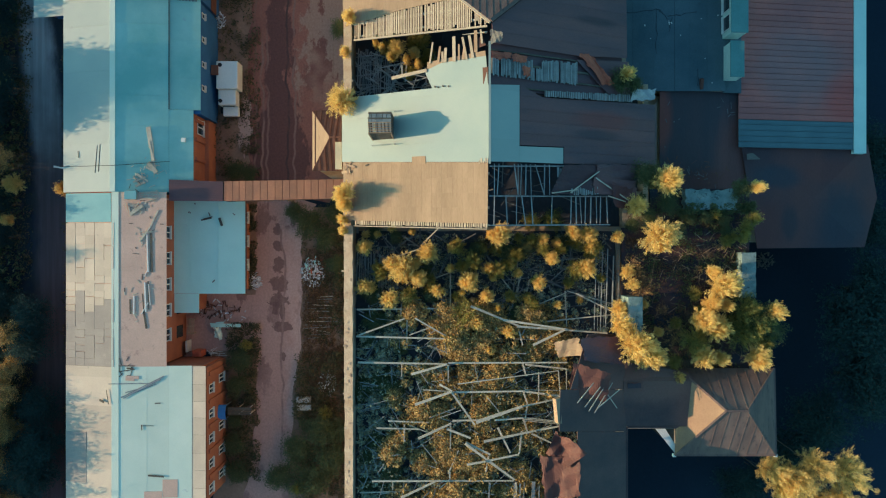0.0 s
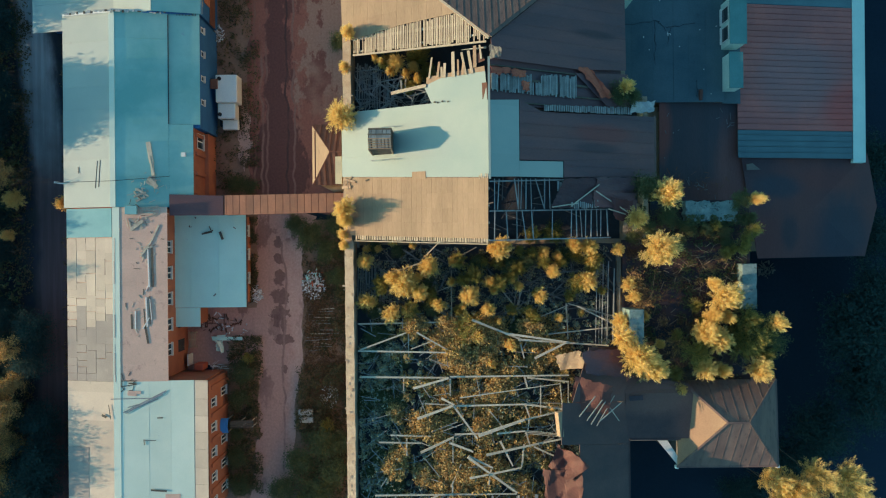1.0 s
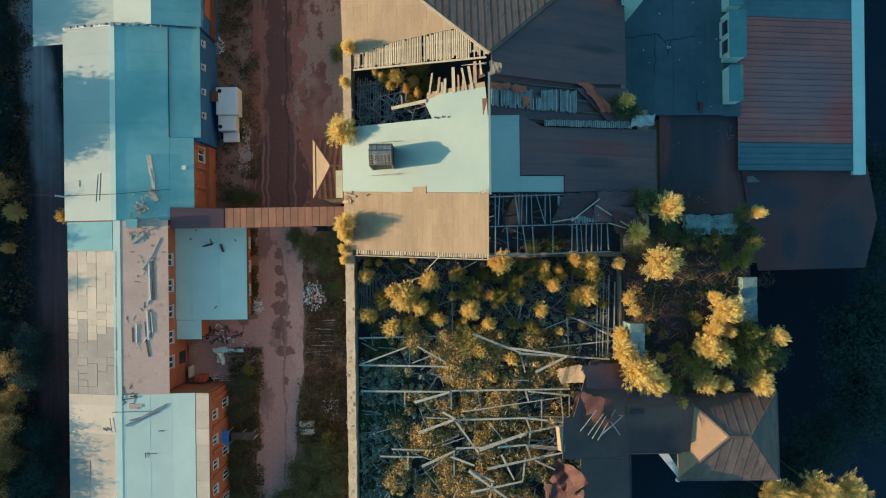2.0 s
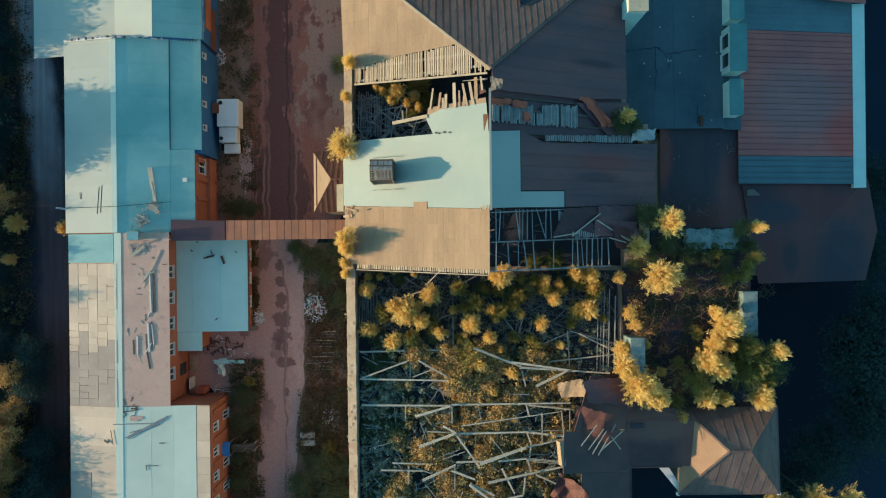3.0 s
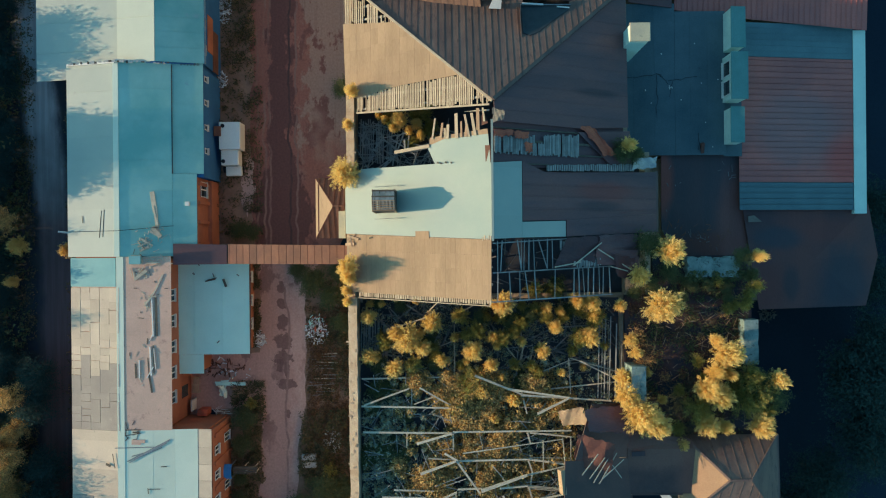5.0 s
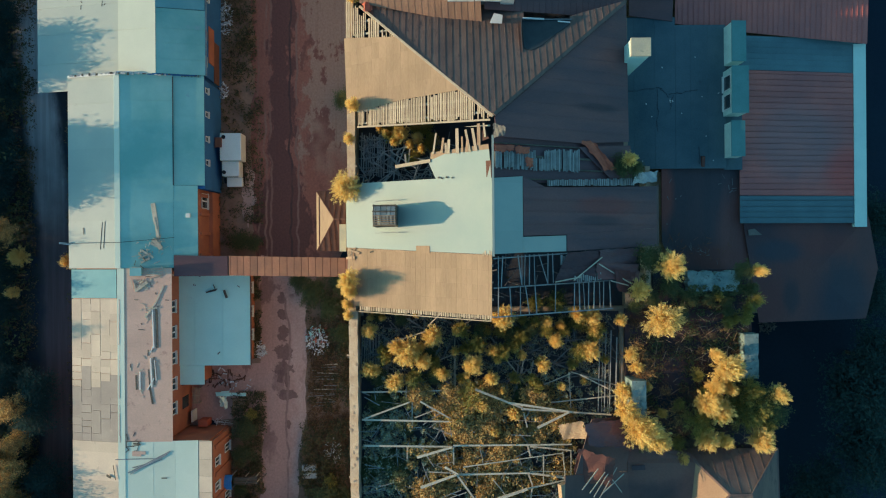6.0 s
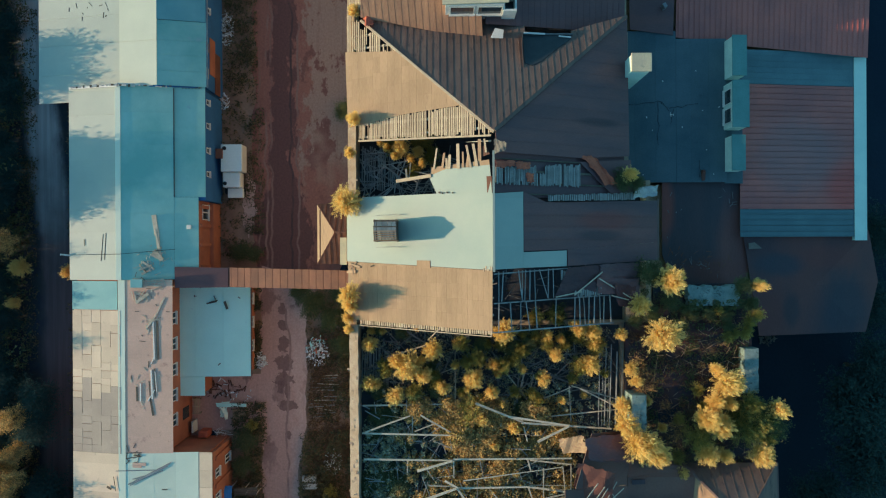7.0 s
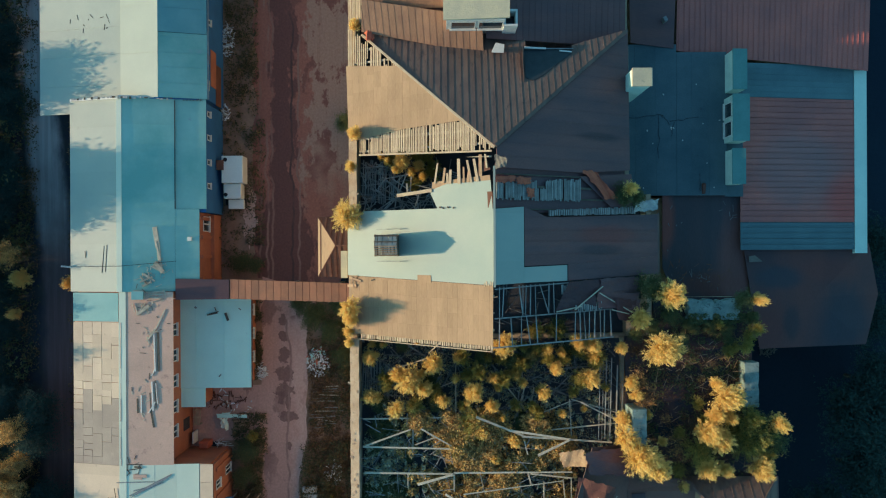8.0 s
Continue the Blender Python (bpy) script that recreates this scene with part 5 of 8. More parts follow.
slab("roof", [(P0_[0] - 0.25, P0_[1] - 0.05, 18.82), (P1_[0] + 0.3, P0_[1] - 0.05, 19.3), (P1_[0] + 0.3, P0_[1] + 4.4, 19.3), (P0_[0] - 0.25, P0_[1] + 4.4, 18.82)], 0.18, M_OLDROOF, PH, "weathered pale felt roof")
for k in (0.29, 0.77):
    window_part(PH, P0_[0] + (P1_[0] - P0_[0]) * k, P0_[1], 17.35, (P1_[0] - P0_[0]) * 0.44, 1.7, "S", 0.06, 1)
SK = thing("roof_hatch", "open white framed roof hatch beside the penthouse", "roof hatch", at=(5.3, 28, 16))
S0, S1 = (4.5, 26.92, 17.6), (5.58, 28.25, 17.6)
for a, b, c, d in ((0, 1, 0, 0.12), (0, 1, 0.88, 1), (0, 0.14, 0.12, 0.88), (0.86, 1, 0.12, 0.88)):
    dx, dy = S1[0] - S0[0], S1[1] - S0[1]
    box("frame", S0[0] + dx * a, S0[0] + dx * b, S0[1] + dy * c, S0[1] + dy * d, 15.6, 17.6, M_TRIM, SK)
box("shaft", S0[0] + 0.15, S1[0] - 0.15, S0[1] + 0.2, S1[1] - 0.2, 15.6, 16.4, M_GLASS, SK)
VB = thing("roof_vent", "small white sheet roof vent", "roof vent", at=(4.14, 25.54, 15.9))
v0 = (4.14, 25.54, 15.9)
slab("cap", [(v0[0] - 0.55, v0[1] - 0.3, 16.15), (v0[0] + 0.45, v0[1] - 0.35, 16.15), (v0[0] + 0.5, v0[1] + 0.3, 16.3), (v0[0] - 0.2, v0[1] + 0.45, 16.3)], 0.06, M_TRIM, VB)
box("neck", v0[0] - 0.2, v0[0] + 0.2, v0[1] - 0.2, v0[1] + 0.2, 15.4, 16.1, M_STEEL, VB)
HO = thing("roof_hole", "broken dark gap in the roof with white splintered edges", "roof damage", at=(8.25, 25.91, 15.8))
beam("splinter", (6.29, 25.69, 15.95), (8.04, 25.59, 15.95), 0.14, 0.06, M_TRIM, HO)
beam("splinter", (9.14, 25.41, 15.95), (10.15, 25.31, 15.95), 0.1, 0.06, M_TRIM, HO)
beam("splinter", (6.3, 25.62, 15.86), (10.3, 25.6, 15.84), 0.07, 0.06, M_STEEL, HO)
# an unseen upright fin along the break in the hip, added to cast a shadow
up_a, up_b = (6.08, 22.54, 17.23), (6.24, 25.69, 15.66)
n_ = 10
uv = []
for i in range(n_ + 1):
    k = i / n_
    p = Vector(up_a) * (1 - k) + Vector(up_b) * k
    h_ = 1.0 * k ** 0.9 + 0.04
    w_ = 0.01 * math.sin(9 * k)
    for d in (0, 0.04):
        uv += [p + Vector((w_ + d, 0, -0.05)), p + Vector((w_ * 2 + d - 0.2 * h_, 0, h_))]
uf = []
for i in range(n_):
    o = 4 * i
    uf += [(o, o + 1, o + 5, o + 4), (o + 2, o + 6, o + 7, o + 3), (o + 1, o + 3, o + 7, o + 5), (o, o + 4, o + 6, o + 2)]
uf += [(0, 2, 3, 1), (4 * n_, 4 * n_ + 1, 4 * n_ + 3, 4 * n_ + 2)]
put("bent_sheet", uv, uf, M_BROWN, MI, "unseen upright fin added to cast a shadow")

# ---- water tank on the white roof ----
WT = thing("water_tank", "slatted brown timber tank housing with latticed roof on white sheeting", "roof housing", at=(-4.82, 9.46, 15.6))
tx0, tx1, ty0, ty1, TZ = -5.66, -3.96, 8.82, 10.42, 15.6
tm = (ty0 + ty1) / 2
ring = [(-4.78 + 0.6 * math.cos(a * 0.3927), 9.62 + 0.6 * math.sin(a * 0.3927)) for a in range(16)]
put("cistern", [(x_, y_, z_) for z_ in (TZ - 0.4, 17.25) for x_, y_ in ring] + [(-4.78, 9.62, 17.4)], [(i, (i + 1) % 16, (i + 1) % 16 + 16, i + 16) for i in range(16)] + [(i + 16, (i + 1) % 16 + 16, 32) for i in range(16)], M_STEEL, WT, "round rusty steel cistern")
for x_ in (tx0 + 0.05, tx1 - 0.05):
    beam("gable_rail", (x_, ty0, 18.87), (x_, ty1, 18.87), 0.08, 0.1, M_GREYWOOD, WT)
    beam("gable_post", (x_, tm, 18.9), (x_, tm, 19.44), 0.07, 0.07, M_GREYWOOD, WT)
strips("roof_slat", [(tx0, ty0, 18.93), (tx1, ty0, 18.93), (tx1, tm, 19.5), (tx0, tm, 19.5)], (0, 1, 0), 0.28, M_GREYWOOD, WT, gap=0.12, thick=0.05, rough=0.2)
strips("roof_slat", [(tx0, tm, 19.5), (tx1, tm, 19.5), (tx1, ty1, 18.93), (tx0, ty1, 18.93)], (0, 1, 0), 0.42, M_GREYWOOD, WT, gap=0.05, thick=0.05, rough=0.3, seed=4)
for k in range(5):
    yy = ty0 + 0.05 + 0.17 * k
    zz = 18.97 + 0.57 * (yy - ty0) / (tm - ty0)
    beam("batten", (tx0 - 0.04, yy, zz), (tx1 + 0.04, yy, zz), 0.07, 0.05, M_PLANK, WT)
for yy, zz in ((tm + 0.28, 19.38), (ty1 - 0.08, 19.0)):
    beam("batten", (tx0 - 0.04, yy, zz), (tx1 + 0.04, yy, zz), 0.09, 0.05, M_BARK, WT)
for x_ in (tx0, tx1):
    for y_ in (ty0, ty1):
        box("post", x_ - 0.05, x_ + 0.05, y_ - 0.05, y_ + 0.05, TZ - 0.4, 18.9, M_PLANK, WT)
for k in range(20):
    z_ = TZ + 0.1 + 0.17 * k
    for y_ in (ty0, ty1):
        beam("board", (tx0, y_, z_), (tx1, y_, z_), 0.04, 0.1, M_BARK, WT)
for y_ in (ty0 - 0.5, ty1 + 0.5):
    for x_ in (tx0 - 0.05, -4.9, tx1 + 0.1):
        z_ = 14.6 + 0.448 * (x_ + 8.0)
        beam("scaffold_pole", (x_, y_, z_), (x_ + 0.04, y_, z_ + 0.55), 0.035, 0.035, M_GREYWOOD, WT)
    beam("scaffold_rail", (tx0 - 0.15, y_, 16.12), (tx1 + 0.2, y_ + 0.04, 16.99), 0.03, 0.03, M_GREYWOOD, WT)
for k in range(40):
    z_ = TZ + 0.1 + 0.082 * k
    beam("lath", (tx0, ty0 + 0.03, z_), (tx0, ty1 - 0.03, z_), 0.025, 0.044 if k < 12 else 0.078, M_BARK, WT)
for x_ in (tx0 + 0.02, tx1 - 0.02):
    tri = [(x_ + d, y_, z_) for d in (-0.015, 0.015) for y_, z_ in ((ty0, 18.93), (ty1, 18.93), (tm, 19.48))]
    put("gable_board", tri, [(0, 2, 1), (3, 4, 5), (0, 1, 4, 3), (1, 2, 5, 4), (2, 0, 3, 5)], M_BARK, WT)
for k in range(20):
    y_ = ty0 + 0.05 + 0.08 * k
    box("lath", tx1 - 0.015, tx1 + 0.015, y_ - 0.02, y_ + 0.02, TZ + 0.3, 18.87, M_BARK, WT)

# ---- east wing: flat felt roof, dormers, red roofs ----
FL = thing("flat_wing", "low wing with flat blue-black felt roof", "building wing", at=(20, 20, 0))
slab("valley_felt", [(24.9, 13.9, 10.2), (26.6, 13.9, 10.0), (26.6, 26.7, 10.0), (24.9, 26.7, 10.2)], 0.1, M_FELT, FL)
strips("felt_sheet", [(20.51, 14.0, 10.4), (25.0, 14.0, 10.4), (25.0, 26.8, 10.4), (20.51, 26.8, 10.4)], (0, 1, 0), 1.5, M_FELT, FL, thick=0.12, rough=0.06, gap=0.01, seed=2)
strips("felt_sheet", [(15.3, 14.0, 10.4), (20.5, 14.0, 10.4), (20.5, 27.5, 10.4), (15.3, 27.5, 10.4)], (0, 1, 0), 1.9, M_FELT, FL, thick=0.12, rough=0.06, gap=0.01)
box("wall", 15.5, 25.0, 14.1, 26.7, 0, 10.25, M_OLDBRICK, FL)
rf = random.Random(88)
for (xa, ya), (xb, yb) in (((16.0, 20.9), (19.2, 21.2)), ((19.2, 21.2), (19.9, 20.3)), ((19.9, 20.6), (22.4, 21.0)), ((18.9, 17.3), (18.9, 21.2)), ((22.6, 14.4), (22.6, 16.0)), ((20.0, 19.2), (20.3, 20.6))):
    n_ = 9
    px_, py_ = xa, ya
    for i in range(1, n_ + 1):
        qx, qy = xa + (xb - xa) * i / n_ + rf.gauss(0, 0.05), ya + (yb - ya) * i / n_ + rf.gauss(0, 0.05)
        beam("felt_crack", (px_, py_, 10.41), (qx, qy, 10.41), rf.uniform(0.025, 0.07), 0.03, M_TAR, FL)
        px_, py_ = qx, qy
lv, lf = [], []
for i in range(16):
    c = Vector((rf.uniform(16, 24.4), rf.uniform(14.4, 27.4), 10.45)) if i % 3 else Vector((rf.gauss(20.2, 0.6), rf.gauss(19.6, 0.5), 10.45))
    o = len(lv)
    d = Vector((rf.gauss(0, 0.04), rf.gauss(0, 0.04), 0.01))
    lv += beam_verts(c - d, c + d, 0.07, 0.05)
    lf += [tuple(k + o for k in f) for f in BOX]
tagged(put("roof_litter", lv, lf, M_TRIM), "small white scraps scattered on the felt roof", "litter", kind="stuff")
LR = thing("lean_to", "dark rusted lean-to roof with blue-grey sheets", "lean-to", at=(22, 10, 0))
strips("roof_sheet", [(19.28, 14.21, 10.2), (27.32, 14.37, 9.5), (27.4, 4.8, 9.07), (20.6, 4.8, 9.66), (19.35, 7.51, 9.9)], (0, 1, 0), 0.9, M_LEAN, LR, thick=0.08, rough=0.1, seed=3)
box("wall", 18.2, 26.6, 5.85, 13.9, 0, 8.9, M_OLDBRICK, LR)
beam("vent_pipe", (22.9, 14.2, 10.3), (22.8, 15.0, 10.75), 0.28, 0.28, M_FOLD, LR, "rusty red vent pipe")
RR = thing("red_roof_building", "low building with red-brown ribbed sheet roof", "building", at=(32, 17, 0))
RZ0, RZ1 = 9.9, 8.3
RX0, RX1, RY0, RY1 = 26.4, 37.6, 9.2, 25.5
for m_, ya, yb, sd, rib in ((M_BLUEROOF, 9.1, 11.6, 1, 0.045), (M_RED, 11.62, 22.9, 2, 0.05), (M_BLUEROOF, 22.92, 26.0, 3, 0.008)):
    strips("roof_panel", [(RX0, ya, RZ0), (RX1, ya, RZ1), (RX1, yb, RZ1), (RX0, yb, RZ0)], (1, 0, 0), 0.52, m_, RR, gap=0.004 + rib * 0.25, thick=0.05, seam=rib, rough=0.03, seed=sd)
box("wall", RX0 + 0.2, RX1 - 0.05, RY0 + 0.1, RY1, 0, 8.1, M_OLDBRICK, RR)
box("parapet", 37.62, 38.75, 8.75, 25.6, 0, 8.35, M_STRIP, RR, "broad pale green parapet")
NRR = thing("red_roof_building", "long building with red-brown ribbed sheet roof", "building", at=(30, 34, 0))
strips("roof_panel", [(20.54, 26.95, 10.3), (27.08, 26.3, 9.75), (38.61, 25.45, 8.8), (38.6, 48, 10.2), (20.9, 48, 11)], (0, 1, 0), 0.5, M_RED, NRR, gap=0.025, seam=0.03, thick=0.05, rough=0.03)
slab("roof_deck", [(16.39, 27.6, 10.6), (20.24, 27.11, 10.5), (20.9, 48, 11.2), (15.6, 48, 11.6)], 0.1, M_DARK, NRR, "dark rusty sheet roof")
box("wall", 15.6, 38.3, 28.2, 47.9, 0, 8.4, M_OLDBRICK, NRR)
beam("vent_pipe", (19.32, 29.5, 10.6), (19.23, 29.45, 11.5), 0.4, 0.3, M_STEEL, NRR, "tilted steel vent")
EH = thing("end_roof", "dark brown hipped end roof of the east building", "building", at=(34, 6, 0))
E0, E1, E2, E3, E4 = (26.77, 9.38, 9.6), (39.29, 9.67, 7.7), (40.94, 4.85, 6.4), (39.4, 0.16, 7), (28.51, 0.05, 8.9)
EM = (34.06, 4.62, 8.1)
strips("roof_sheet", [E0, E1, EM], (0, 1, 0), 1.6, M_ENDROOF, EH, rough=0.08)
strips("roof_sheet", [E1, E2, EM], (1, 0, 0), 1.6, M_ENDROOF, EH, rough=0.08)
strips("roof_sheet", [E2, E3, EM], (1, 0, 0), 1.6, M_ENDROOF, EH, rough=0.08)
strips("roof_sheet", [E3, E4, EM], (0, 1, 0), 1.6, M_ENDROOF, EH, rough=0.08)
strips("roof_sheet", [E4, E0, EM], (1, 0, 0), 1.6, M_ENDROOF, EH, rough=0.08)
box("wall", 27.4, 38.5, 0.7, 8.3, 0, 6.3, M_OLDBRICK, EH)
slab("roof_patch", [(27.2, 8.5, 9.75), (27.75, 8.6, 9.75), (28.5, 8.05, 9.6), (27.25, 8.0, 9.72)], 0.04, M_PLASTER, EH, "loose grey board")

def dormer(x, y0, y1, z0, z1, wide, windows):
    d = thing("roof_dormer", "pale green box dormer on the flat roof" + (" with two dark windows" if windows else ""), "dormer", "roof dormers", at=(x, (y0 + y1) / 2, z0))
    box("body", x, x + wide - 0.05, y0, y1, z0, z1, M_DORMWALL, d)
    slab("roof", [(x - 0.08, y0 - 0.06, z1 + 0.12), (x + wide, y0 - 0.06, z1 + 0.04), (x + wide, y1 + 0.06, z1 + 0.04), (x - 0.08, y1 + 0.06, z1 + 0.12)], 0.09, M_DORMER, d, "dull teal sheet top")
    if windows:
        for k in (0.28, 0.7):
            window_part(d, x, y0 + (y1 - y0) * k, (z0 + z1) / 2, (y1 - y0) * 0.34, (z1 - z0) * 0.72, "W", 0.05, 1)


dormer(24.85, 14.9, 17.9, 10.35, 12.0, 1.15, False)
dormer(24.75, 18.6, 22.55, 10.35, 12.4, 1.42, True)
dormer(24.85, 23.1, 26.5, 10.35, 12.2, 1.2, False)
CH = thing("chimney_block", "square plastered chimney with its top coloured pale as if sunlit", "chimney", at=(15.48, 23.02, 16.9))
c0 = (15.48, 23.02, 16.9)
box("shaft", c0[0] - 0.62, c0[0] + 0.9, c0[1] - 0.68, c0[1] + 0.68, 10.0, 16.7, M_STRIP, CH, "", 0.05)
# cream cap above the green shaft paints sun on the chimney top
box("cap", c0[0] - 0.68, c0[0] + 0.96, c0[1] - 0.74, c0[1] + 0.74, 16.7, 16.9, M_OLDROOF, CH, "", 0.05)

# ---- south-east: terrace, lower roofs and pavilion ----
TE = thing("terrace", "overgrown flat roof terrace of rusty earth", "terrace", at=(20, -4, 0))
slab("deck", [(15.1, -11.8, 13.2), (25.9, -11.8, 13.2), (25.9, 1.8, 13.2), (15.1, 1.8, 13.2)], 0.3, M_TERR, TE)
slab("deck", [(17.5, 1.81, 13.2), (25.9, 1.81, 13.2), (25.9, 5.1, 13.2), (17.5, 5.1, 13.2)], 0.3, M_TERR, TE)
box("wall", 15.3, 25.7, -11.6, 4.9, 0, 12.88, M_OLDBRICK, TE)
wall("wall", (15.0, -30), (15.0, -8), 0.4, 0, 13.6, M_OLDBRICK, TE)
wall("wall", (15.0, -7.9), (15.0, 1.6), 0.35, 0, 12.5, M_OLDBRICK, TE, broken=0.2, seed=9)
for lab, (x0_, y0_), (x1_, y1_), z_ in (("pale crumbling concrete slab on a wall head", (20.1, 3.24), (24.52, 5.03), 14.2), ("pale concrete wall head with a sunlit edge", (24.75, -4.04), (25.95, -0.28), 14.4), ("pale concrete wall head among bushes", (15.03, -6.92), (16.22, -3.9), 15.6)):
    s_ = thing("concrete_slab", lab, "concrete slab", at=(x0_, y0_, 13.2))
    rr = random.Random(int(x0_ * 10))
    xa, xb, ya, yb = min(x0_, x1_), max(x0_, x1_), min(y0_, y1_), max(y0_, y1_)
    ring, n_ = [], 96
    mx, my = (xa + xb) / 2, (ya + yb) / 2
    for i in range(n_):
        t_ = 4 * i / n_
        e_, f_ = int(t_), t_ % 1
        x_, y_ = ((xa + (xb - xa) * f_, ya), (xb, ya + (yb - ya) * f_), (xb - (xb - xa) * f_, yb), (xa, yb - (yb - ya) * f_))[e_]
        bite = 0.28 * max(0.0, noise.noise(Vector((x_ * 1.3, y_ * 1.3, 3)))) + 0.3 * max(0.0, noise.noise(Vector((x_ * 3.1, y_ * 3.1, 8))))
        in_ = Vector((mx - x_, my - y_)).normalized() * bite * (1.3 if z_ < 14.3 else 0.25)
        ring.append((x_ + in_.x, y_ + in_.y, z_ + 0.05 * noise.noise(Vector((x_, y_, 1)))))
    hv = ring + [(x, y, 13.2) for x, y, _ in ring] + [(mx, my, z_ + 0.02)]
    hf = [(i, (i + 1) % n_, 2 * n_) for i in range(n_)] + [(n_ + i, n_ + (i + 1) % n_, (i + 1) % n_, i) for i in range(n_)]
    put("masonry", hv, hf, M_SHADEMOSS, s_)
SW = thing("low_roof", "dull brown flat sheet roof around the small yard", "low roof", at=(16, -14, 0))
strips("roof_sheet", [(14.9, -10.9, 14.62), (20.9, -10.9, 14.62), (20.4, -14.7, 14.42), (15.0, -14.7, 14.42)], (0, 1, 0), 2.2, M_SLATE, SW, thick=0.08, rough=0.015, seed=6, seam=0.006)
slab("roof_sheet", [(14.9, -10.9, 14.61), (20.9, -10.9, 14.61), (20.2, -10.2, 14.3), (14.9, -9.3, 14.3)], 0.08, M_SLATE, SW)
strips("roof_sheet", [(9.27, -11.1, 17.15), (15.15, -11.65, 14.44), (15.21, -15.11, 14.41), (9.17, -14.39, 17.19)], (1, 0, 0), 2.2, M_SLATE, SW, thick=0.08, rough=0.015, seed=7, seam=0.006)
strips("roof_sheet", [(10.74, -14.6, 16.47), (15.21, -15.14, 14.41), (15.21, -24.29, 14.41), (10.74, -23.42, 16.47)], (1, 0, 0), 2.2, M_SLATE, SW, thick=0.08, rough=0.015, seed=27, seam=0.006)
strips("roof_sheet", [(11.64, -6.86, 16.06), (14.84, -7.04, 14.59), (15.15, -11.6, 14.44), (10.15, -11.14, 16.74)], (1, 0, 0), 1.4, M_SLATE, SW, thick=0.06, rough=0.2, seed=17)
slab("edge_board", [(8.89, -11.82, 17.32), (9.37, -11.73, 17.1), (9.37, -13.78, 17.1), (9.08, -13.75, 17.23)], 0.5, M_TAN, SW, "sunlit tan edge board")
box("wall", 15.0, 19.6, -15.1, -9.3, 0, 13.6, M_PLASTER, SW)
beam("eave_trim", (15.3, -14.76, 14.4), (19.5, -14.76, 14.4), 0.1, 0.12, M_SLATE, SW)
beam("eave_trim", (15.26, -14.79, 14.39), (15.26, -24.3, 14.39), 0.1, 0.12, M_SLATE, SW)
slab("roof_patch", [(15.2, -11.1, 14.72), (16.3, -11.06, 14.72), (16.34, -11.45, 14.7), (15.24, -11.5, 14.7)], 0.06, M_LEAN, SW)
PV = thing("pavilion", "square tower with hipped ribbed brown roof", "tower", at=(23.5, -13, 0))
V = [(19.42, -17.29, 13.7), (27.76, -17.2, 14), (27.62, -9.94, 14), (19.71, -10, 13.7)]
VA, VB_ = (22.47, -12.85, 16.8), (24.22, -12.83, 16.8)
# west face takes a lighter tan than the rest: sunshine put into its colour
slab("roof_panel", [V[3], V[0], VA], 0.06, M_TANDULL, PV, "brown sheet facing west, coloured lighter for the sun")
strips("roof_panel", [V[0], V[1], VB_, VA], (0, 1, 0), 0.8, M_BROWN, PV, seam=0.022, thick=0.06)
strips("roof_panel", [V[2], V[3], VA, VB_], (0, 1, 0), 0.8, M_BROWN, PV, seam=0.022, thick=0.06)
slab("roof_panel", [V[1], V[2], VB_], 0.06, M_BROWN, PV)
for a, b in ((V[0], VA), (V[3], VA), (V[1], VB_), (V[2], VB_), (VA, VB_)):
    beam("ridge_cap", Vector(a) + Vector((0, 0, 0.04)), Vector(b) + Vector((0, 0, 0.04)), 0.16, 0.06, M_BROWN, PV)
box("wall", V[0][0] + 0.3, V[1][0] - 0.3, V[0][1] + 0.3, V[2][1] - 0.3, 0, 13.55, M_PLASTER, PV)
beam("gutter", V[0], V[1], 0.14, 0.12, M_BROWN, PV)
beam("gutter", V[1], V[2], 0.14, 0.12, M_BROWN, PV)
for p in (V[0], V[1]):
    box("hopper", p[0] - 0.13, p[0] + 0.13, p[1] - 0.16, p[1] + 0.1, p[2] - 0.3, p[2] + 0.04, M_TRIM, PV, "small white rainwater hopper", 0.03)
put("gable_window", [(17.81, -15.05, 13.4), (19.57, -17.24, 13.4), (19.57, -16.48, 13.4), (18.67, -15.05, 13.4), (17.87, -15.1, 13.2), (19.64, -17.3, 13.2), (19.64, -16.53, 13.2), (18.73, -15.1, 13.2)], BOX, M_TRIM, PV, "white painted board")

# ---- roofless hall of the mill: trusses and fallen timber ----
def truss(label, ties, posts, braces):
    """What is left of a roof truss: ties, short struts and slanting braces, propped from the floor under the ties."""
    t = thing("roof_truss", label, "roof truss", "remaining roof trusses", at=ties[0][0])
    for name, rows in (("tie_beam", ties), ("post", posts), ("brace", braces)):
        for p, q, w in rows:
            put(name, beam_verts(p, q, w * 0.85, w * 0.75, 0.78), BOX, M_WOOD, t)
    for p, q, _ in ties:
        c = Vector(p) * 0.5 + Vector(q) * 0.5
        box("prop", c.x - 0.07, c.x + 0.07, c.y - 0.06, c.y + 0.06, 12.15, c.z - 0.06, M_GREYWOOD, t)


def loose_beams(rows):
    for p, q, w in rows:
        tagged(put("fallen_beam", beam_verts(p, q, w * 0.9, w * 0.6, 0.72), BOX, M_WOOD), "broad pale timber fallen over the ruined hall" if w > 0.17 else "thin grey timber lying over the ruined hall", "beam", "fallen beams")


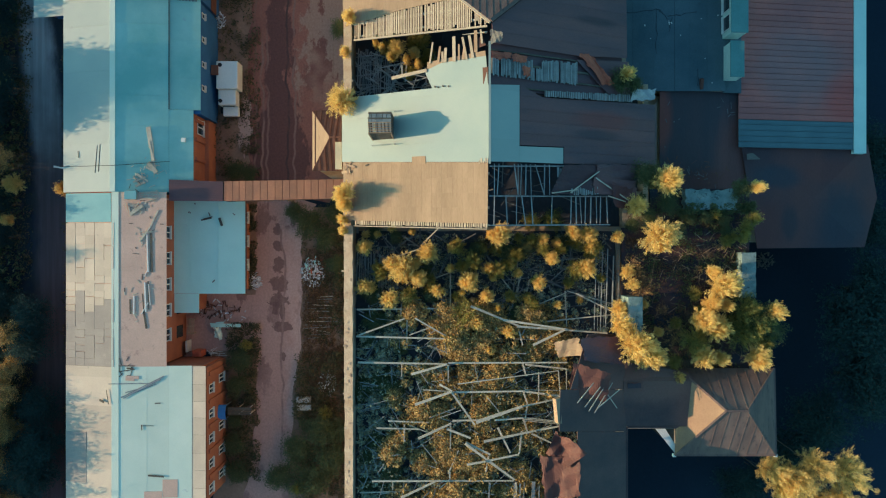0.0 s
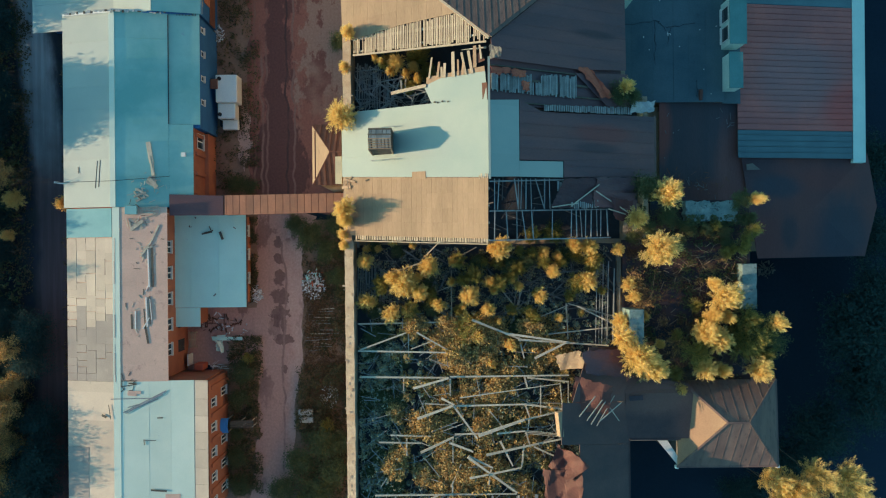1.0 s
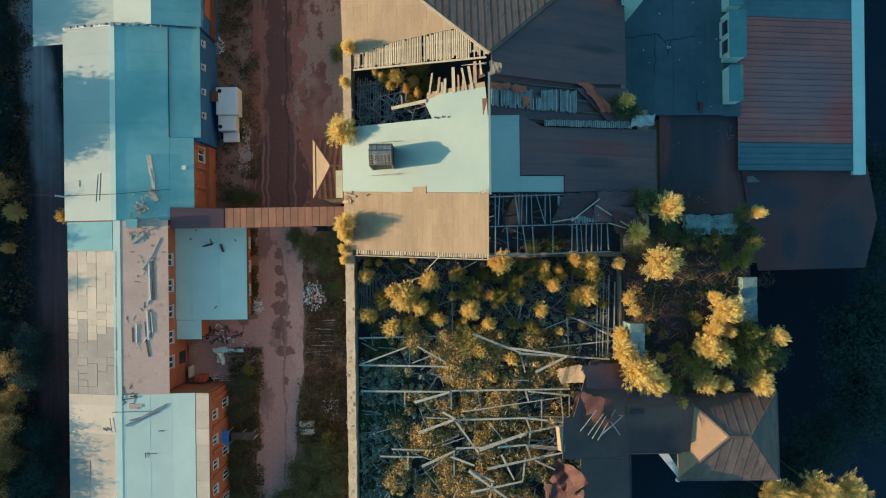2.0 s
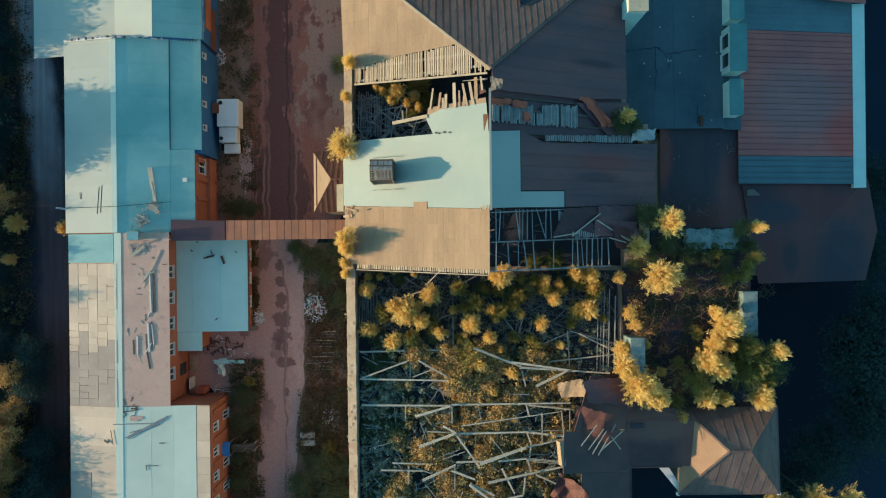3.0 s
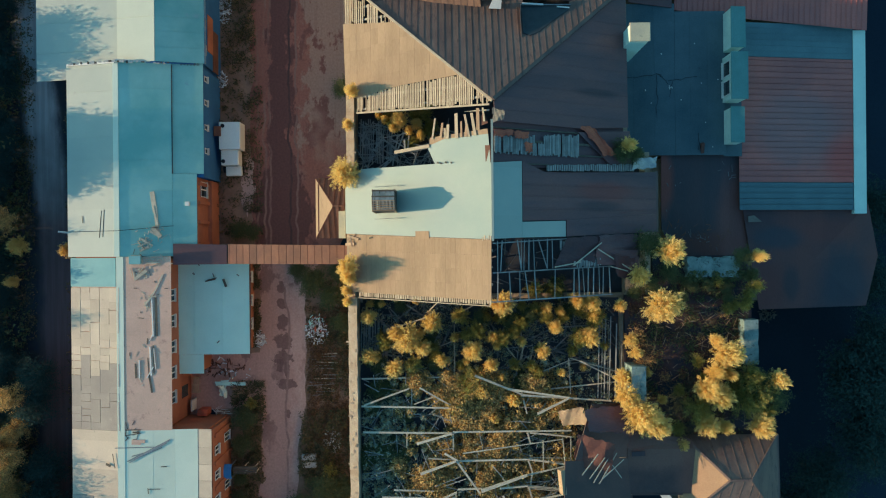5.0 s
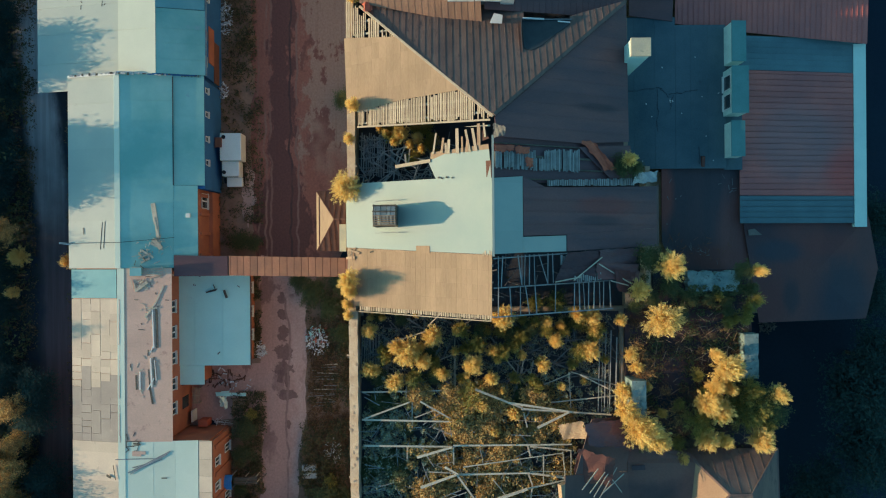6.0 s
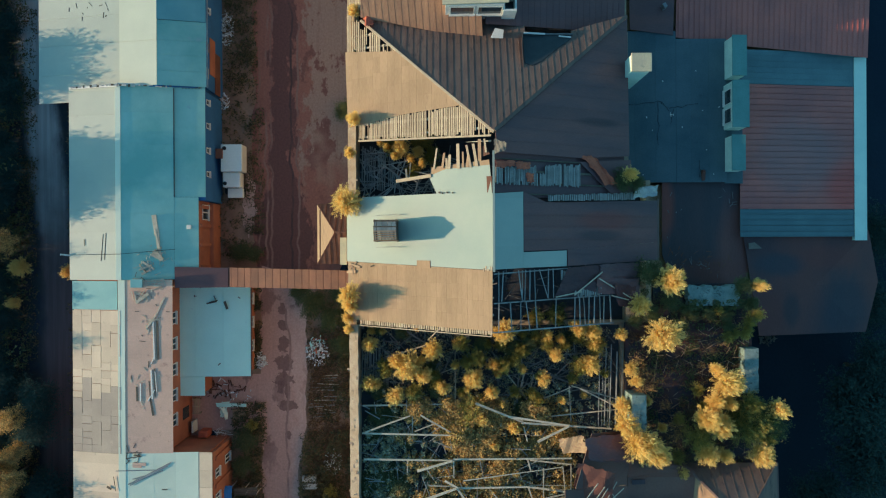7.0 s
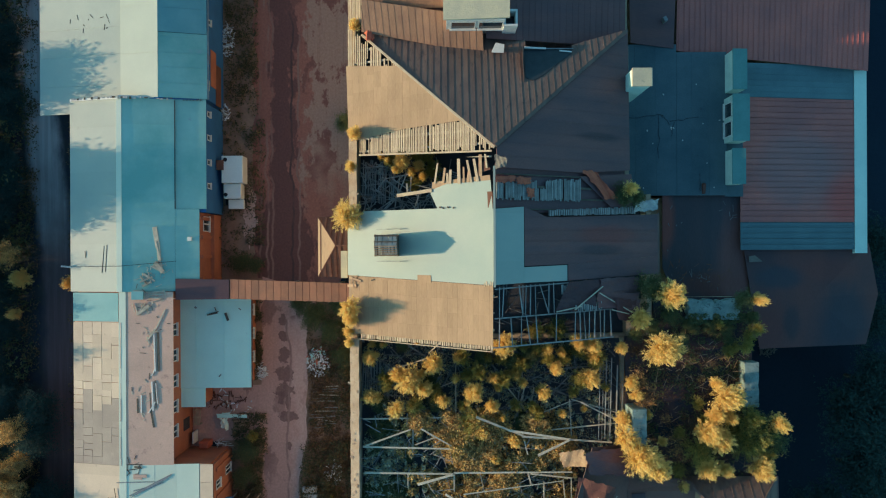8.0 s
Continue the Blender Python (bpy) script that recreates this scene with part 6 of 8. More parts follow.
truss("weathered grey timber roof truss against the west wall",
    [((-7.23, -7.28, 14.0), (0.46, -7.48, 14.1), 0.17)],
    [((-3.02, -5.61, 13.5), (-3.05, -8.05, 13.45), 0.13)],
    [((-6.97, -7.15, 14.2), (-3.19, -5.77, 14.3), 0.16),
     ((-2.32, -5.75, 14.2), (0.22, -7.22, 14.14), 0.15),
     ((-2.83, -7.21, 13.8), (-1.14, -6.59, 13.75), 0.11)])
truss("long grey timber roof truss spanning the open hall",
    [((-7.09, -9.45, 14.05), (0.35, -9.56, 14.15), 0.19),
     ((0.4, -9.49, 14.1), (10.33, -9.43, 14.2), 0.17),
     ((6.86, -9.64, 13.9), (10.36, -10.01, 14.0), 0.17)],
    [((-3.45, -9.55, 13.8), (-3.47, -10.69, 13.75), 0.14),
     ((0.43, -9.68, 13.9), (0.45, -11.14, 13.85), 0.15),
     ((6.62, -9.43, 13.9), (6.93, -10.61, 14.0), 0.17),
     ((6.22, -6.26, 13.9), (6.64, -8.04, 14.0), 0.16)],
    [((-2.61, -10.39, 14.3), (0.3, -9.55, 14.4), 0.22),
     ((-3.03, -9.66, 13.6), (-1.63, -10.01, 13.54), 0.1)])
truss("broken grey timber roof truss with a leaning brace",
    [((0.57, -11.95, 14.0), (6.81, -11.83, 14.1), 0.18),
     ((6.82, -11.86, 14.0), (10.24, -12.33, 14.1), 0.2),
     ((-1.68, -11.8, 13.7), (0.49, -11.95, 13.64), 0.13)],
    [((6.67, -11.83, 13.9), (7.05, -12.93, 14.0), 0.17),
     ((7.06, -12.96, 13.9), (6.89, -14.21, 13.85), 0.14)],
    [((-2.32, -12.92, 14.3), (0.64, -11.84, 14.4), 0.24),
     ((-0.3, -11.22, 14.3), (0.76, -11.78, 14.4), 0.2),
     ((0.69, -11.87, 14.2), (2.64, -14.6, 14.3), 0.2)])
truss("sagging grey timber roof truss over golden scrub",
    [((-4.59, -14.36, 13.9), (-1.22, -14.51, 13.85), 0.15),
     ((0.78, -14.32, 14.0), (3.9, -14.21, 14.1), 0.18),
     ((4.31, -14.28, 14.0), (6.65, -14.07, 14.1), 0.17),
     ((-5.57, -14.98, 13.8), (-2.03, -15.05, 13.9), 0.16)],
    [((-3.24, -14.68, 13.7), (-3.25, -16.13, 13.79), 0.16),
     ((0.63, -14.64, 13.7), (0.62, -16.78, 13.64), 0.14),
     ((6.73, -14.19, 13.9), (7.1, -15.45, 14.0), 0.17)],
    [((-2.06, -15.76, 14.2), (0.7, -14.47, 14.3), 0.22),
     ((0.3, -14.96, 14.1), (2.31, -15.72, 14.2), 0.22)])
truss("grey timber roof truss near the south end of the hall",
    [((-5.93, -19.39, 13.9), (0.6, -19.34, 14.0), 0.17),
     ((0.6, -19.37, 13.9), (5.94, -19.32, 14.0), 0.16)],
    [((-4.22, -19.49, 13.6), (-4.23, -20.22, 13.54), 0.12),
     ((0.57, -18.63, 13.8), (0.55, -20.84, 13.75), 0.15),
     ((6.12, -19.5, 13.8), (6.15, -20.84, 13.75), 0.14)],
    [((-3.48, -20.68, 14.2), (-0.66, -19.3, 14.3), 0.2)])
loose_beams([
    ((6.57, -15.64, 13.7), (6.45, -17.14, 13.64), 0.13),
    ((7.95, -10.2, 14.3), (7.93, -12.63, 14.25), 0.11),
    ((9.56, -10.02, 14.3), (9.75, -12.21, 14.25), 0.1),
    ((10.26, -9.96, 14.2), (10.25, -12.29, 14.14), 0.1),
    ((1.21, -11.17, 14.5), (9.52, -10.08, 14.45), 0.1),
    ((3.46, -12.13, 13.8), (4.61, -13.51, 13.75), 0.12),
    ((2.73, -14.32, 14.5), (6.54, -13.0, 14.6), 0.3),
    ((6.57, -13.05, 14.4), (9.83, -12.34, 14.35), 0.15),
    ((1.93, -16.13, 14.1), (3.94, -17.08, 14.2), 0.22),
    ((4.57, -14.91, 14.0), (5.6, -16.97, 14.1), 0.2),
    ((3.38, -15.95, 14.4), (7.71, -15.01, 14.5), 0.22),
    ((7.72, -15.04, 14.4), (10.1, -14.56, 14.5), 0.17),
    ((7.35, -15.32, 14.3), (9.14, -16.14, 14.4), 0.17),
])
loose_beams([
    ((-2.84, -14.76, 13.7), (-1.4, -15.36, 13.64), 0.1),
    ((4.56, -13.47, 14.0), (5.2, -14.29, 13.95), 0.12),
    ((6.64, -14.05, 14.0), (9.88, -14.41, 13.95), 0.09),
    ((6.64, -14.18, 13.95), (9.88, -14.52, 13.89), 0.08),
    ((6.64, -14.31, 13.9), (9.89, -14.66, 13.85), 0.09),
    ((6.83, -11.76, 13.9), (10.24, -11.84, 13.85), 0.09),
    ((6.84, -11.99, 13.85), (10.25, -12.2, 13.79), 0.08),
    ((7.45, -7.97, 14.4), (10.07, -6.68, 14.5), 0.22),
    ((5.01, -5.89, 14.3), (10.33, -6.67, 14.4), 0.2),
    ((5.29, -11.76, 13.2), (6.93, -10.98, 13.14), 0.08),
    ((-6.74, -11.19, 13.0), (-5.29, -11.95, 12.95), 0.07),
    ((-3.99, -12.85, 13.0), (-3.09, -12.22, 12.95), 0.08),
    ((-4.56, -7.1, 13.2), (-4.74, -8.25, 13.14), 0.08),
])
loose_beams([
    ((-4.4, -7.19, 13.2), (-3.85, -8.26, 13.14), 0.07),
    ((1.85, -16.16, 14.2), (3.72, -17.54, 14.3), 0.24),
    ((3.73, -17.57, 14.2), (5.94, -19.15, 14.3), 0.24),
    ((2.0, -17.89, 14.3), (3.56, -17.58, 14.4), 0.2),
    ((3.56, -17.61, 14.3), (6.3, -17.01, 14.4), 0.18),
    ((3.82, -17.16, 14.0), (3.58, -18.54, 14.1), 0.17),
    ((6.57, -15.19, 14.0), (6.34, -17.09, 13.95), 0.13),
    ((0.44, -18.82, 13.7), (1.31, -16.9, 13.64), 0.13),
    ((-0.35, -20.03, 13.9), (0.36, -19.48, 13.85), 0.1),
    ((-7.03, -20.57, 13.3), (-3.53, -20.48, 13.25), 0.12),
    ((-5.29, -20.72, 13.2), (-2.74, -20.36, 13.14), 0.1),
    ((-5.71, -16.92, 13.0), (-4.19, -17.23, 12.95), 0.08),
    ((-5.15, -16.65, 13.0), (-4.35, -17.63, 12.95), 0.07),
])
loose_beams([
    ((2.29, -4.73, 14.4), (6.39, -6.43, 14.2), 0.22), ((6.15, -6.43, 14.2), (13.71, -7.02, 14), 0.19), ((-7.24, -5.1, 13.4), (0.76, -5, 13.4), 0.15), ((0.57, -7.51, 13.2), (0.62, -4.7, 13.6), 0.12),
    ((0.63, 0.05, 12.6), (0.62, -5.67, 13.4), 0.12), ((4.13, -1.39, 12.9), (6.78, -4.76, 12.8), 0.13), ((6.77, -1.87, 12.9), (5.59, -5.73, 12.7), 0.12), ((11.24, -3.76, 13.4), (15, -5.65, 13.6), 0.13), ((8.4, -6.15, 13.3), (14.78, -5.47, 13.5), 0.13),
])
loose_beams([
    ((-4.14, -0.71, 13.4), (-1.85, 0.05, 13.6), 0.12), ((-1.71, 0.43, 13.4), (-0.28, 1.84, 14), 0.12), ((6.3, -0.67, 12.8), (6.45, -3.32, 12.8), 0.12), ((6.46, -3.32, 12.7), (5.59, -5.35, 12.7), 0.12), ((7.36, -2.6, 12.8), (6.89, -5.01, 12.7), 0.12),
    ((10.32, -3.54, 13.2), (10.43, -6.62, 13.4), 0.11), ((10.46, -3.54, 13.2), (14.55, -4.71, 13.5), 0.11), ((8.2, -4.65, 13), (10.45, -3.67, 13.3), 0.1), ((-1.63, -2.83, 13), (2.2, -1.39, 13.1), 0.1),
])
# remains of ceilings: rows of battens along the walls
for lab, poly, wd, gp, ms, sd in (
    ("row of grey ceiling battens still hanging by the west wall", [(-7.42, 0.14, 12.7), (-4.55, -0.53, 12.4), (-4.46, -3.92, 12.4), (-7.42, -3.81, 12.7)], 0.26, 0.1, 0.08, 31),
    ("long thin battens still hanging by the east wall", [(12.48, 0.05, 13.4), (14.76, 0.05, 13.8), (14.76, -7.14, 13.8), (12.48, -7.1, 13.4)], 0.26, 0.16, 0.12, 32),
    ("row of grey battens hanging in the collapsed bay", [(-7.31, 17.02, 13.2), (-4.46, 16.89, 12.6), (-4.49, 13.2, 12.4), (-7.25, 13.08, 13)], 0.15, 0.08, 0.3, 33),
    ("row of battens at the broken south roof edge", [(3.59, -19.44, 13.8), (8.09, -19.34, 13.8), (8.1, -21.74, 13.7), (3.6, -21.74, 13.7)], 0.42, 0.28, 0.15, 34),
    ("row of grey battens beside the pavilion roof", [(16.89, -9.73, 13.6), (19.08, -9.44, 13.6), (19.17, -11.15, 13.6), (16.89, -11.15, 13.6)], 0.5, 0.3, 0.1, 35),
    ("row of short battens under the tan roof edge", [(-7.48, 1.97, 13), (-5.73, 1.86, 13.2), (-5.75, 1.2, 13), (-7.5, 1.2, 12.8)], 0.24, 0.1, 0.1, 36),
):
    g_ = thing("batten_row", lab, "battens", "ceiling battens", at=poly[0])
    strips("batten", poly, (0.03, 1, 0), wd, M_GREYWOOD, g_, gap=gp, rough=0.35, missing=ms, ragged=0.3, thick=0.06, seed=sd)


def sticks(name, label, n, x0, x1, y0, y1, z0, z1, lmin, lmax, seed, w=0.07, m=None):
    """Loose laths strewn over an area, as one object."""
    rnd = random.Random(seed)
    v, f = [], []
    for _ in range(n):
        c = Vector((rnd.uniform(x0, x1), rnd.uniform(y0, y1), rnd.uniform(z0, z1)))
        a = rnd.choice((0, 1.57, 0.6, -0.5)) + rnd.gauss(0, 0.35)
        d = Vector((math.cos(a), math.sin(a), rnd.uniform(-0.25, 0.25))) * rnd.uniform(lmin, lmax) / 2
        o = len(v)
        v += beam_verts(c - d, c + d, w * rnd.uniform(0.7, 1.6), w)
        f += [tuple(i + o for i in q) for q in BOX]
    return tagged(put(name, v, f, m or M_BATTENS), label, "debris", kind="stuff")


sticks("loose_laths", "loose grey laths strewn over the ruined hall floor", 240, -7.2, 14.5, -25, 1.2, 12.3, 13.2, 0.8, 3.2, 41, 0.05)
scatter("hall_undergrowth", "sparse grey-green weeds between fallen laths", M_SAGE, 9000, 0.065, clumps(380, -7.3, 14, -3.4, 1.3, 12.2, 0.35, 0.9, 69), 70)
sticks("loose_laths", "grey laths fallen across the north end of the hall", 105, -7.0, 14.4, -4.5, 1.2, 12.4, 13.3, 1.0, 3.6, 45, 0.075)
sticks("loose_laths", "thin grey laths fallen among the hall scrub", 260, -7.2, 9.5, -25, -4.5, 12.9, 14.0, 0.7, 2.4, 47, 0.04, M_GREYWOOD)
sticks("bare_stems", "thin brown stems and twigs on the terrace", 260, 15.4, 25.6, -9.5, 2.4, 13.3, 14.2, 0.3, 0.9, 48, 0.022, M_PLANK)
sticks("loose_timbers", "weathered timbers lying among the hall scrub", 14, -3.5, 10.0, -26, -20.5, 13.7, 14.4, 0.9, 2.8, 46, 0.11, M_PALEWOOD)
sticks("loose_laths", "broken laths lying in the collapsed bay", 150, -7.2, 0.5, 12.2, 16.5, 11.9, 13.4, 0.8, 2.6, 42, m=M_GREYWOOD)
sticks("loose_laths", "loose laths under the bare rafters", 24, 3, 13, 2.2, 7, 11.75, 12.4, 0.8, 3.0, 43)
for p, q in (
    ((10.49, -12.02, 16.58), (11.89, -10.57, 15.94)),
    ((11.14, -12.4, 16.29), (12.5, -10.94, 15.66)),
    ((11.49, -12.76, 16.13), (12.75, -11.1, 15.54)),
    ((11.99, -12.95, 15.89), (13.58, -10.71, 15.16)),
    ((12.24, -12.61, 15.78), (14.2, -11.33, 14.88)),
    ((12.75, -11.06, 15.54), (13.99, -12.79, 14.97)),
):
    up = Vector((0, 0, 1.15))
    tagged(beam("loose_lath", Vector(p) + up, Vector(q) + up, 0.065, 0.05, M_WOOD), "pale lath lying across the crumpled rusty sheet", "lath", "laths on the low roof")


def crumpled(name, label, poly, amp, material, seed, n=20):
    """A bent and torn metal sheet lying over a four-cornered area: broad folds with a few sharp creases and a ragged edge."""
    rnd = random.Random(seed)
    a, b, c, d = [Vector(p) for p in poly]
    off = Vector((seed * 5.1, seed * 2.7, 0))
    creases = [(0.7, rnd.uniform(0.7, 1.2), rnd.uniform(-0.7, 0.7), rnd.random()), (0.4, rnd.uniform(-0.8, 0.8), rnd.uniform(0.9, 1.5), rnd.random()), (0.2, rnd.uniform(1.8, 2.6), rnd.uniform(-1.5, 1.5), rnd.random())]
    v = []
    for j in range(n + 1):
        for i in range(n + 1):
            s, t = i / n, j / n
            p = (a * (1 - s) + b * s) * (1 - t) + (d * (1 - s) + c * s) * t
            q = Vector((s * 2.1, t * 2.1, 0)) + off
            fold = sum(k * abs(((s * g + t * h + o) % 1) - 0.5) * 2 for k, g, h, o in creases) + 0.16 * noise.noise(q)
            torn = 0.16 * noise.noise(q * 3.1 + Vector((9, 0, 0))) * (i in (0, n) or j in (0, n))
            v.append(p + Vector((torn + rnd.gauss(0, 0.01), torn, amp * fold)))
    w = n + 1
    f = [(j * w + i, j * w + i + 1, (j + 1) * w + i + 1, (j + 1) * w + i) for j in range(n) for i in range(n)]
    o = len(v)
    v += [p - Vector((0, 0, 0.03)) for p in v]
    f += [tuple(o + k for k in reversed(q)) for q in f]
    rim = [i for i in range(w)] + [j * w + n for j in range(1, w)] + [n * w + i for i in range(n - 1, -1, -1)] + [j * w for j in range(n - 1, 0, -1)]
    f += [(rim[k], o + rim[k], o + rim[(k + 1) % len(rim)], rim[(k + 1) % len(rim)]) for k in range(len(rim))]
    return tagged(put(name, v, f, material), label, "sheet metal", "crumpled sheets")


for k_, poly in enumerate(EAST_DEBRIS):
    crumpled("crumpled_sheet", "dark brown felt and sheet sagging over broken rafters", poly, 0.22, M_DARK if k_ % 2 else M_ENDROOF, 40 + k_, 14)
crumpled("crumpled_sheet", "bent tan metal sheet standing up at the roof edge", [(9.17, -7.72, 14.4), (10.98, -7.15, 15.2), (11.49, -8.66, 15), (9.49, -8.97, 14.2)], 0.3, M_TAN, 1)
crumpled("crumpled_sheet", "dark brown metal sheet torn from the roof", [(10.98, -7.15, 16.5), (14.5, -7.1, 15.0), (14.6, -9.5, 15.0), (11.3, -8.9, 16.5)], 0.2, M_DARK, 2)
crumpled("crumpled_sheet", "crumpled rusty metal sheet at the roof edge", [(10.39, -9.08, 16.4), (13.4, -9.9, 16.3), (13.0, -12.2, 16.2), (9.99, -11.86, 16.1)], 0.5, M_FOLD, 3)
crumpled("crumpled_sheet", "crumpled rusty metal sheet at the roof edge", [(9.07, -14.71, 15.6), (11.48, -16.13, 16.4), (9.79, -17.46, 16.2), (8.34, -16.63, 15)], 0.7, M_FOLD, 4)
crumpled("crumpled_sheet", "crumpled rusty metal sheet at the roof edge", [(7.87, -16.63, 15), (10.79, -16.82, 16.2), (10.92, -19.61, 16), (8.22, -20.49, 15.2)], 0.8, M_FOLD, 5)
crumpled("crumpled_sheet", "rusty sheet peeled off the dark roof", [(10.84, 15.6, 16.42), (11.95, 15.65, 15.91), (14.02, 13.41, 14.96), (12.97, 13.29, 15.44)], 0.35, M_REDSHEET, 6)
crumpled("crumpled_sheet", "dull grey sheet folded over the ridge end", [(3.6, 16.5, 19.8), (4.45, 16.1, 20.15), (4.4, 15.55, 20.1), (3.6, 15.35, 19.8)], 0.2, M_PLASTER, 8, 12)
crumpled("crumpled_sheet", "pale sheet folded at the lean-to eave", [(15.69, 13.29, 14.19), (17.87, 13.43, 13.19), (17.87, 12.57, 13.19), (15.58, 12.34, 14.24)], 0.25, M_STEEL, 9)
crumpled("crumpled_sheet", "pale metal sheet lying among bushes", [(-5.35, -1, 13.2), (-3.81, -0.52, 13.4), (-3.82, -1.19, 13.2), (-4.99, -1.87, 13)], 0.15, M_STEEL, 10)

crumpled("crumpled_sheet", "bright orange rusty sheet torn beside the ridge", [(3.57, 14.81, 19.77), (5.21, 14.94, 19.01), (5.16, 14.5, 19.03), (3.74, 14.37, 19.69)], 0.25, M_REDSHEET, 11)
crumpled("crumpled_sheet", "dull rusty sheet lying over the battens", [(5.25, 14.82, 18.99), (6.44, 14.84, 18.45), (6.44, 14.32, 18.45), (5.35, 14.27, 18.95)], 0.2, M_REDSHEET, 12)
crumpled("crumpled_sheet", "dull rusty sheet lying over the battens", [(6.12, 14.02, 18.6), (6.72, 14, 18.32), (6.72, 13.3, 18.32), (6.16, 13.41, 18.57)], 0.2, M_REDSHEET, 13)

crumpled("crumpled_sheet", "orange-red sheet bent up at the foot of the hip", [Vector(p) + Vector((0, 0, 0.3)) for p in crumpled_at], 0.35, M_REDSHEET, 14)

# ---- plants on the mill ----
P_Y = [tree_proto("shrub", "yellow-leaved autumn shrub growing on the ruin", 2.6, 1.08, 8400, 0.07, M_YELLOW, s, 0.96, 190, 0.02, category="shrub") for s in (51, 52, 53)]
P_G = [tree_proto("shrub", "green and gold shrub growing on the ruin", 2.4, 1.1, 6000, 0.064, M_GOLD, s, 0.85, 80, 0.035, category="shrub") for s in (54, 55)]
P_D = [tree_proto("shrub", "green shrub growing in the shade of the ruin", 2.2, 1.05, 4000, 0.05, M_GREEN, s, 0.4, 44, 0.035, category="shrub") for s in (56, 57)]
P_O = [tree_proto("shrub", "half-bare orange shrub with long thin stems", 2.5, 1.1, 620, 0.075, M_RUSTY, 158, 0.97, 90, 0.03, category="shrub")]
P_S = [tree_proto("shrub", "half-bare brown shrub with thin stems", 2.4, 1.1, 420, 0.07, M_DRY, 58, 0.85, 70, 0.03, category="shrub")]
YEL, GLD, GRN, DRY, ORG = Grove(*P_Y), Grove(*P_G), Grove(*P_D), Grove(*P_S), Grove(*P_O)


def shrubs(grove, rows, base, group):
    for (x, y), r, top in rows:
        s = r * 0.041
        grove.plant(x, y, base, s, (top - base) / (2.45 * s), group=group)


HALL = "shrubs in the roofless hall"
shrubs(YEL, [((-6.72, 0.37), 17, 14.6), ((-6.72, -3.31), 16, 14.6), ((-3.12, -1.79), 27, 15.6), ((-2.26, -2.49), 16, 15.3), ((-4.35, -1.16), 15, 15), ((-4.61, -4.38), 18, 14.7), ((-1.02, -0.28), 20, 15.2), ((1.89, -2.72), 21, 15.3), ((4.74, 1.24), 20, 15.4), ((3.67, -3.9), 14, 14.9)], 12.2, HALL)
shrubs(YEL, [((7.93, -2.74), 14, 14.9), ((9.08, -0.74), 15, 15), ((11.93, 1.43), 17, 15.3), ((10.97, 1.52), 14, 15.2), ((11.84, -1.43), 20, 15.1), ((9.41, -4.73), 9, 14.4), ((2.98, -6.24), 14, 14.7), ((5.4, -6.94), 13, 14.6), ((4.01, -8.58), 11, 14.5), ((-0.19, -3.53), 13, 14.8)], 12.2, HALL)
shrubs(GLD, [((1.21, 0.19), 16, 14.8), ((4.45, -1.71), 17, 15), ((2.6, -1.12), 18, 14.8), ((-2.99, -4.15), 18, 14.6), ((8.43, 0.05), 14, 14.7), ((12.36, 0.05), 20, 14.8), ((11.24, -1.73), 18, 14.6), ((5.64, -1.35), 12, 14.6), ((2.15, -5.55), 30, 14.6), ((0.75, -7.44), 28, 14.4)], 12.2, HALL)
shrubs(GRN, [((7.09, 0.28), 18, 14.2), ((-1.13, -3.72), 18, 14), ((3.1, 0.05), 18, 14.2), ((5.47, -0.42), 20, 14), ((-3.97, 0.99), 14, 13.8), ((-5.86, 1.47), 14, 13.8), ((-1.61, -1.84), 20, 13.8), ((6.45, -5.65), 22, 13.6), ((10.22, 0.52), 18, 13.8), ((9.51, 2.65), 18, 13.8)], 12.2, HALL)
shrubs(YEL, [((-4.41, 1.69), 9, 14.2), ((-5.47, 1.37), 8, 14), ((-2.55, 1.46), 8, 14), ((0.84, 0.14), 12, 14.6), ((5.66, -1.36), 9, 14.4), ((8.3, 0.75), 12, 14.6), ((10.6, 1.35), 12, 14.8), ((12.46, 0.28), 13, 14.8), ((11.63, -4.45), 7, 13.8), ((-3, -3.98), 13, 14.4), ((3.82, -1.82), 13, 14.6), ((-6.41, 1.23), 8, 14)], 12.2, HALL)
rh = random.Random(161)
for g_, n_, ra, rb in ((YEL, 16, 6, 11), (GLD, 20, 9, 15)):
    shrubs(g_, [((rh.uniform(-6.8, 13.8), rh.uniform(-5.0, 1.3)), rh.uniform(ra, rb), rh.uniform(13.9, 14.7)) for _ in range(n_)], 12.2, HALL)
P_B = [tree_proto("shrub", "brown-gold bush growing on the hall floor", 2.2, 1.05, 2600, 0.095, M_SCRUB, s, 0.55, 50, 0.03, squash=0.7, category="shrub") for s in (59, 60)]
SCR = Grove(*P_B)
rs = random.Random(160)
for i in range(64):
    x_, y_ = rs.uniform(-4.6, 10.2), rs.uniform(-24.5, -5.0)
    if x_ < -1.5 and rs.random() < 0.5:
        x_ += 4.0
    SCR.plant(x_, y_, 12.2, rs.uniform(0.7, 1.1), rs.uniform(0.72, 0.98), group=HALL)
for x_, y_ in ((0.3, -5.4), (1.6, -6.2), (2.6, -5.6), (0.9, -7.4), (2.2, -7.6), (3.6, -6.8), (4.4, -5.8), (-0.4, -6.6), (3.2, -8.4), (1.4, -8.6)):
    SCR.plant(x_, y_, 12.2, rs.uniform(0.85, 1.1), rs.uniform(0.8, 1.0), group=HALL)
